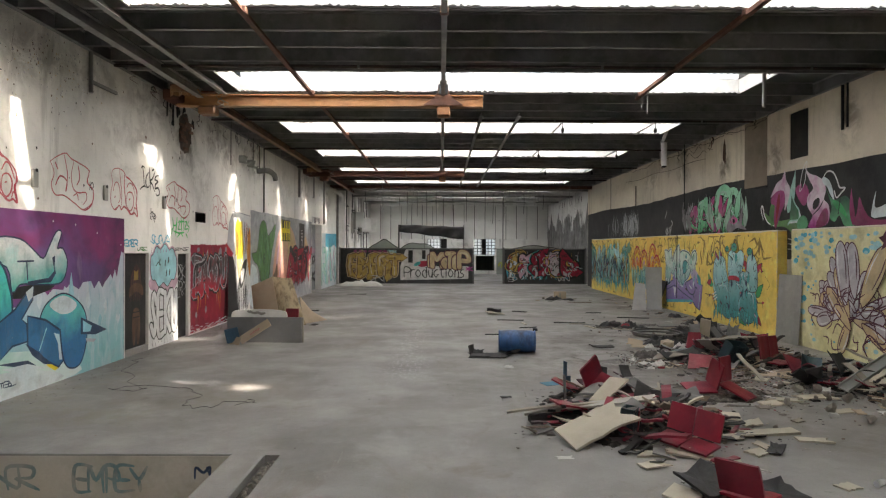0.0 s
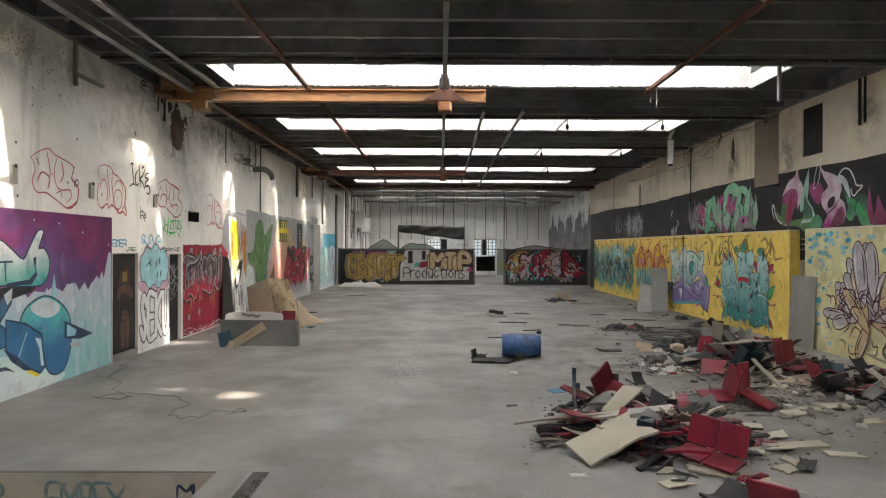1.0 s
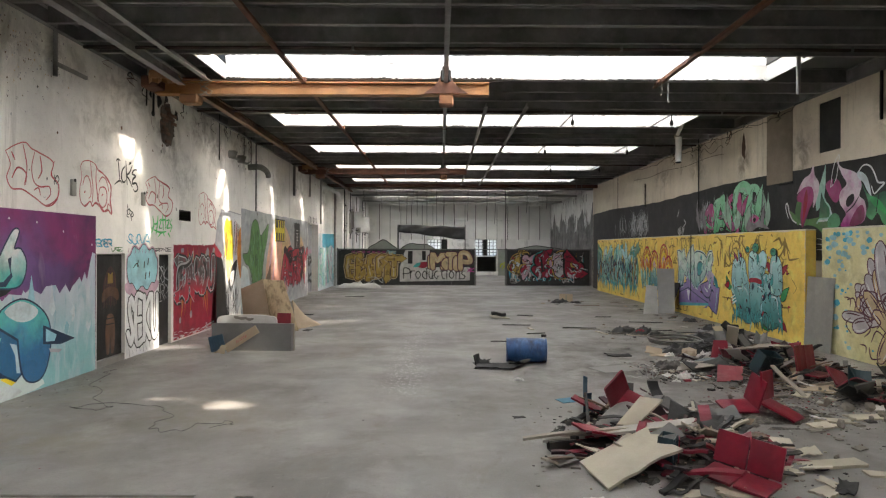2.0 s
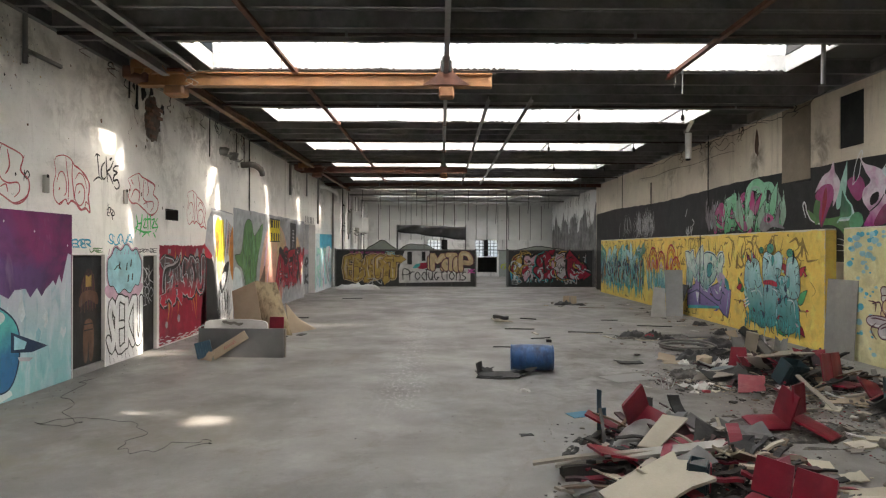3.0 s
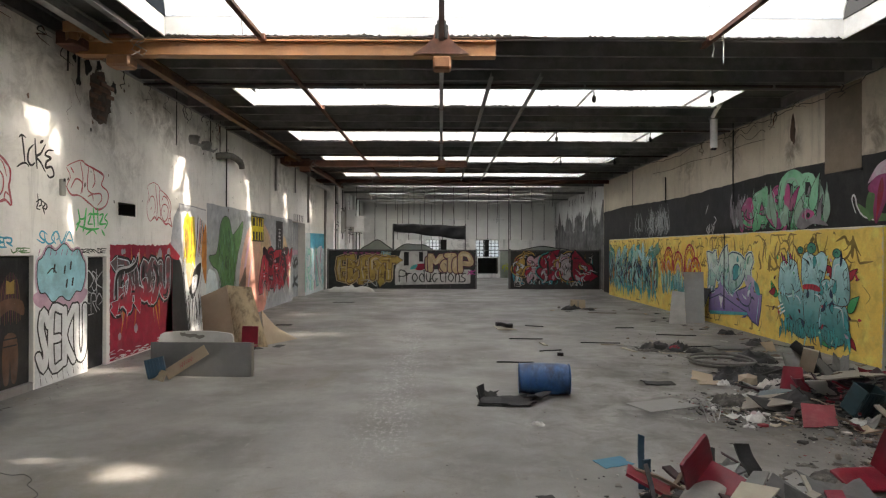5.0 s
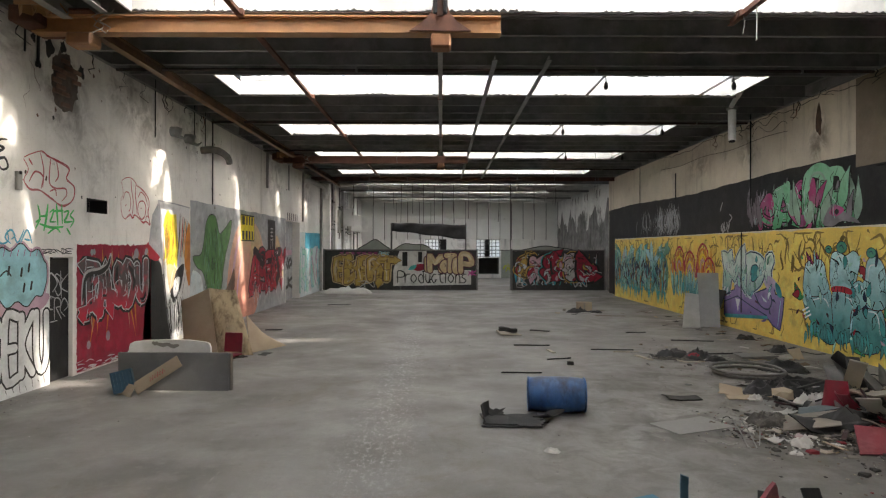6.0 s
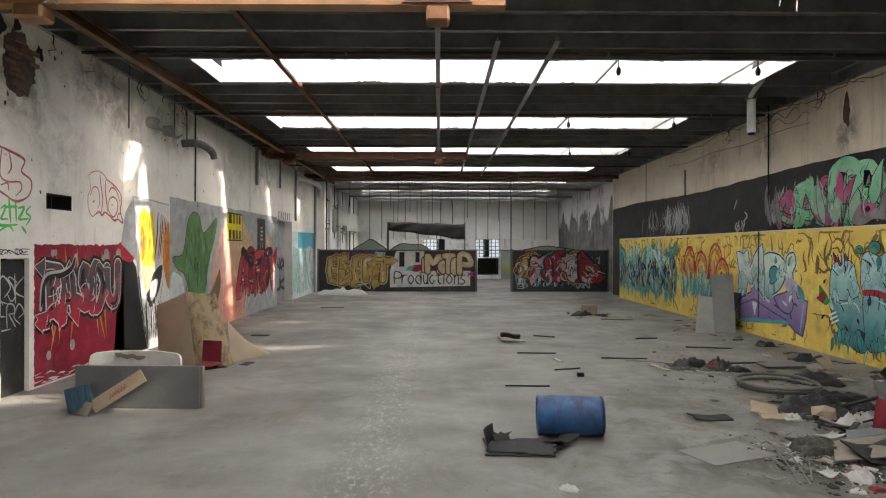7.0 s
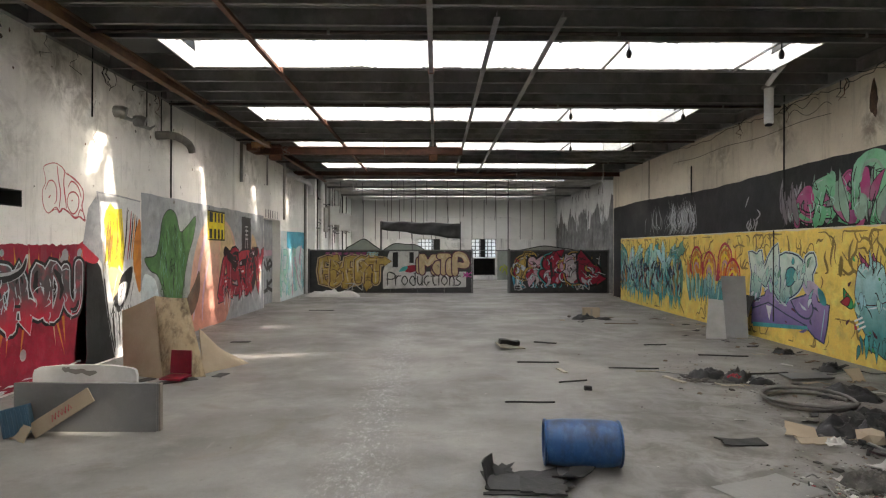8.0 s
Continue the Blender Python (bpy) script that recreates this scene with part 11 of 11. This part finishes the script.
for k in range(60):                                     # twigs and torn bits round the dusty bag
    x, y = rng.gauss(3.85, 0.24), rng.gauss(10.9, 0.3)
    if rng.random() < 0.5:
        plank(x, y, rng.uniform(0.06, 0.22), rng.uniform(0.006, 0.014), rng.uniform(0, 180), rng.uniform(-4, 4), 0.008, rng.choice((GREY_FELT, WOOD, DARK_FELT, PAPER)), STRIP_L, 0.0, k)
    else:
        board(x, y, rng.uniform(0.03, 0.09), rng.uniform(0.02, 0.06), rng.uniform(0, 180), rng.uniform(-15, 15), rng.uniform(-15, 15), 980 + k, rng.choice((RUBBER, PAPER, GREY_FELT, DARK_FELT, CARD)), 0.006, SHEET_L, 0.4, 0.0, 0.0)
# laths and pipes
for x, y, ln, w, rz, m in ((3.6, 16.4, 0.85, 0.04, -4, DARK_FELT), (4.2, 15.95, 0.7, 0.05, -28, GREY_STEEL), (3.8, 16.15, 0.5, 0.05, 0, PALE_WOOD), (3.95, 15.5, 0.5, 0.09, -75, CHIP), (5.6, 15.95, 0.9, 0.06, 8, DARK), (5.75, 17.6, 0.9, 0.03, -10, DARK), (2.05, 16.95, 0.75, 0.05, -2, DARK), (2.32, 16.2, 0.34, 0.07, -80, CHIP), (2.32, 15.4, 0.5, 0.03, 18, DARK), (1.45, 14.15, 0.66, 0.02, -2, DARK), (6.2, 14.5, 0.9, 0.05, -4, GREY_STEEL), (4.9, 18.9, 0.5, 0.03, 5, DARK), (2.6, 19.2, 0.5, 0.09, -25, DARK_FELT), (-4.1, 19.3, 0.4, 0.1, 5, DARK_FELT), (-3.6, 26, 0.8, 0.1, 3, DARK_FELT), (5.3, 22.5, 0.9, 0.04, -5, WOOD)):
    plank(x, y, ln, w, rz, 0, 0.02, m, PLANK_L if m in (CHIP, PALE_WOOD, WOOD) else STRIP_L, 0.0)
plank(1.72, 18.5, 0.42, 0.13, 8, 6, 0.09, RUBBER, STRIP_L, 0.06)
plate("broken_board", pose(1.75, 18.6, 0, 4, 4, 15), shard(0.6, 0.5, 0.02, 91, 7, 0.3), CHIP, "broken pale board under a rubber block", "board", "broken boards")
plank(2.42, 14.85, 0.1, 0.07, 0, 0, 0.06, DARK, STRIP_L, 0.0)
# scraps round the rags and along the foot of the yellow wall
rng = random.Random(222)
for k in range(75):
    if k < 26:
        x, y = rng.gauss(4.85, 0.4), rng.gauss(15.6, 0.28)
    elif k < 34:
        x, y = rng.gauss(4.5, 0.4), rng.gauss(23.6, 0.3)
    else:
        y = rng.uniform(13.2, 24)
        x = 7.6 - abs(rng.gauss(0, 0.7))
    m = rng.choice((CHIP, DARK_FELT, GREY_FELT, PAPER, WOOD, RUBBER, CARD, DARK_FELT))
    if k % 3 == 0:
        plank(x, y, rng.uniform(0.15, 0.6), rng.uniform(0.02, 0.06), rng.uniform(-25, 25), rng.uniform(-6, 6), 0.012, m, PLANK_L if m is WOOD else STRIP_L, 0.0, k)
    else:
        board(x, y, rng.uniform(0.08, 0.26), rng.uniform(0.06, 0.16), rng.uniform(0, 180), rng.uniform(-12, 12), rng.uniform(-12, 12), 600 + k, m, 0.01, BOARD_L if m is CHIP else SHEET_L, 0.35, 0.0, 0.0)
# carton at the far end
e = thing("carton_box", 4.85, 23.95, 0, -8, "small brown cardboard box on the floor", "box")
b = part("body", box_bm((-0.24, -0.15, 0), (0.24, 0.15, 0.31), 0.006), CARD, e)
part("tape", box_bm((-0.03, -0.153, 0.02), (0.03, -0.1505, 0.29)), PALE_WOOD, b)

# sheets leaning on the right wall
e = thing("leaning_sheet", 7.72, 13.12, 0, 0, "dull grey metal sheet leaning against the yellow wall", "metal sheet", "leaning sheets")
part("sheet", panel_bm([(-0.05, 0.42, 0.0), (-0.05, -0.45, 0.0), (0.035, -0.45, 1.5), (0.035, 0.42, 1.5)], 0.012, 6, 0.01), ZINC_D, e)
rest(e)
e = thing("leaning_sheet", 7.0, 20.15, 0, 0, "bent zinc sheet leaning beside a taller one", "metal sheet", "leaning sheets")
part("sheet", panel_bm([(-0.56, -0.3, 0.0), (-0.1, -0.34, 0.0), (-0.02, -0.02, 0.86), (-0.36, 0.0, 0.9)], 0.004, 4, 0.0), surface("bright_zinc", (0.52, 0.52, 0.51), (0.34, 0.34, 0.33), (0.62, 0.62, 0.61), 0.45, 0.1, 2.0, 30, 0.6, 0.1), e)
rest(e)
e = thing("leaning_sheet", 7.2, 20.1, 0, 0, "tall zinc sheet leaning against the yellow wall", "metal sheet", "leaning sheets")
part("sheet", panel_bm([(-0.2, -0.05, 0.0), (0.26, -0.2, 0.0), (0.42, 0.26, 1.42), (-0.12, 0.35, 1.42)], 0.004, 4, 0.006), ZINC, e)
rest(e)
e = thing("leaning_board", 7.5, 20.5, 0, 0, "dark board leaning on the yellow wall behind metal sheets", "board")
part("board", panel_bm([(-0.1, 0.3, 0.0), (-0.1, -0.35, 0.0), (0.25, -0.3, 0.95), (0.25, 0.3, 0.95)], 0.02, 3), DARK_FELT, e)
rest(e)

# thin cable snaking over the floor
e = thing("floor_cable", 0, 0, 0, 0, "thin black cable snaking across the concrete", "cable")
bm = bmesh.new()
way = [(-5.5, 11.0), (-5.35, 10.5), (-5.2, 9.9), (-4.75, 9.4), (-4.55, 8.95), (-4.2, 8.75), (-4.45, 8.55), (-4.75, 8.65), (-4.5, 8.85), (-4.0, 8.8), (-3.55, 8.65), (-3.3, 8.35), (-3.35, 8.05), (-3.2, 7.75), (-2.95, 7.75), (-2.8, 7.95), (-2.5, 8.05), (-2.35, 7.95), (-2.55, 7.85)]
r = random.Random(2)
add_tube(bm, [(u, v, 0.006) for u, v in curve([(a + r.uniform(-0.07, 0.07), b + r.uniform(-0.07, 0.07)) for a, b in curve(way, 3)], 5)], 0.003, 5)
part("cable", bm, DARK, e)

# rubbish in the pit and the drain
for x, y, w, d, h, sd in ((-4.1, 5.55, 0.5, 0.3, 0.2, 31), (-3.45, 5.6, 0.4, 0.3, 0.2, 32), (-3.0, 5.5, 0.4, 0.3, 0.15, 33)):
    ob = link("white_sheeting", cloth_heap(w, d, h, sd), PAPER, smooth=True)
    ob.matrix_basis = pose(x, y, -0.5)
    rest(ob, -0.55 + 0.001)
    tagged(ob, "crumpled white plastic bag at the bottom of the pit", "sheeting")
part("pit_lining", box_bm((PIT[0] + 0.004, PIT[3] - 0.012, -0.549), (PIT[1] - 0.016, PIT[3] - 0.001, -0.012), 0.002), surface("pit_render", (0.50, 0.46, 0.385), (0.26, 0.235, 0.19), (0.58, 0.55, 0.48), 0.85, 0, 1.6, 30, 0.7), floor, "worn beige render on the pit side")
part("pit_lining", box_bm((PIT[1] - 0.014, PIT[2] + 0.004, -0.549), (PIT[1] - 0.001, PIT[3] - 0.014, -0.012), 0.002), surface("pit_render", (0.5, 0.46, 0.385)), floor, "worn beige render on the pit side")
pit_floor = link("pit_floor", box_bm((PIT[0] + 0.002, PIT[2] + 0.002, -0.75), (PIT[1] - 0.002, PIT[3] - 0.002, -0.55)), FLOOR)
tagged(pit_floor, "dusty concrete bottom of the pit", "floor", kind="structure")
for y in (PIT[3],):
    part("pit_edge", box_bm((PIT[0], y + 0.002, 0.001), (PIT[1] + 0.01, y + 0.035, 0.006)), GREY_STEEL, floor, "worn steel edge")
dr = link("drain_bed", box_bm((DRAIN[0] + 0.002, DRAIN[2] + 0.002, -0.4), (DRAIN[1] - 0.002, DRAIN[3] - 0.002, -0.07)), DEBRIS)
tagged(dr, "dirt-filled bottom of the floor drain", "drain", kind="structure")
part("drain_edge", box_bm((DRAIN[0] - 0.03, DRAIN[2], 0.001), (DRAIN[0], DRAIN[3], 0.005)), GREY_STEEL, floor, "thin steel edge")
for k in range(40):
    ob = new("stone", stone_mes[k % 5])
    s = rng.uniform(0.2, 0.5)
    ob.matrix_basis = pose(rng.uniform(DRAIN[0] + 0.03, DRAIN[1] - 0.03), rng.uniform(4.6, 5.95), 0, rng.uniform(0, 90), 0, rng.uniform(0, 360)) @ Matrix.Scale(s, 4)
    rest(ob, -0.072)
    tagged(ob, "small lump of rubble in the drain", "stone", "drain rubble")

# bottle and cup by the seats
e = thing("bottle", 3.95, 5.25, 0, 30, "small clear crumpled plastic bottle on its side", "bottle")
bm = bmesh.new()
add_tube(bm, [(-0.1, 0, 0.03), (-0.06, 0, 0.032), (0.02, 0, 0.03), (0.06, 0, 0.02), (0.09, 0, 0.012)], [0.03, 0.032, 0.029, 0.016, 0.013], 10)
part("body", bm, surface("clear_plastic", (0.55, 0.57, 0.58), rough=0.2), e)
rest(e)
board(3.62, 5.2, 0.22, 0.16, 20, 0, 0, 95, CHIP, 0.015, jag=0.3)

# fine scraps over the whole floor, denser by the heaps
bm = bmesh.new()
r = random.Random(9)
verts, faces = [], []
for k in range(7000):
    z = r.random()
    if z < 0.12:
        x, y = r.gauss(4.0, 0.35), r.gauss(11.0, 0.4)
    elif z < 0.42:
        x, y = r.gauss(5.15, 0.62), r.gauss(9.9, 1.1)
    elif z < 0.62:
        x, y = r.gauss(2.6, 0.65), r.gauss(7.2, 0.85)
    elif z < 0.75:
        x, y = r.gauss(5.3, 0.7), r.gauss(14.6, 1.3)
    elif z < 0.87:
        x, y = r.uniform(6.6, 7.7), r.uniform(6, 30)
    elif z < 0.97:
        x, y = r.uniform(-5.75, -5.2), r.uniform(6, 32)
    else:
        x, y = r.uniform(-5.5, 7.5), r.uniform(6, 32)
    if not (-5.7 < x < 7.7) or y < 6.1:
        continue
    s = (r.uniform(0.005, 0.02) if r.random() < 0.95 or z > 0.75 else r.uniform(0.03, 0.07)) * (1.1 if z < 0.5 else 0.7)
    a = r.uniform(0, math.tau)
    z0 = mound_height(x, y) * 0.8
    i = len(verts)
    h = s * r.uniform(0.15, 0.6)
    for q in range(4):
        verts.append((x + s * math.cos(a + q * math.pi / 2) * r.uniform(0.6, 1.3), y + s * math.sin(a + q * math.pi / 2) * r.uniform(0.6, 1.3), z0 + 0.0))
    for q in range(4):
        verts.append((verts[i + q][0] * 0.9 + x * 0.1, verts[i + q][1] * 0.9 + y * 0.1, z0 + h * r.uniform(0.5, 1)))
    faces += [(i + 4, i + 5, i + 6, i + 7)] + [(i + q, i + (q + 1) % 4, i + 4 + (q + 1) % 4, i + 4 + q) for q in range(4)]
me = bpy.data.meshes.new("floor_scraps")
me.from_pydata(verts, [], faces)


def scraps_material():
    m, nt, b = shader("floor_scraps")
    g = nt.nodes.new("ShaderNodeNewGeometry")
    ramp = nt.nodes.new("ShaderNodeValToRGB")
    ramp.color_ramp.interpolation = "CONSTANT"
    el = ramp.color_ramp.elements
    el[0].color = (0.20, 0.185, 0.165, 1)
    el[1].position, el[1].color = 0.25, (0.045, 0.042, 0.04, 1)
    for p, c in ((0.62, (0.34, 0.31, 0.26, 1)), (0.72, (0.16, 0.12, 0.09, 1)), (0.88, (0.48, 0.47, 0.43, 1)), (0.96, (0.25, 0.03, 0.04, 1))):
        q = el.new(p)
        q.color = c
    nt.links.new(g.outputs["Random Per Island"], ramp.inputs[0])
    nt.links.new(ramp.outputs[0], b.inputs["Base Color"])
    b.inputs["Roughness"].default_value = 0.9
    return m


me.materials.append(scraps_material())
tagged(new("floor_scraps", me), "scattered small scraps, chips and dust on the floor", "scraps", kind="stuff")
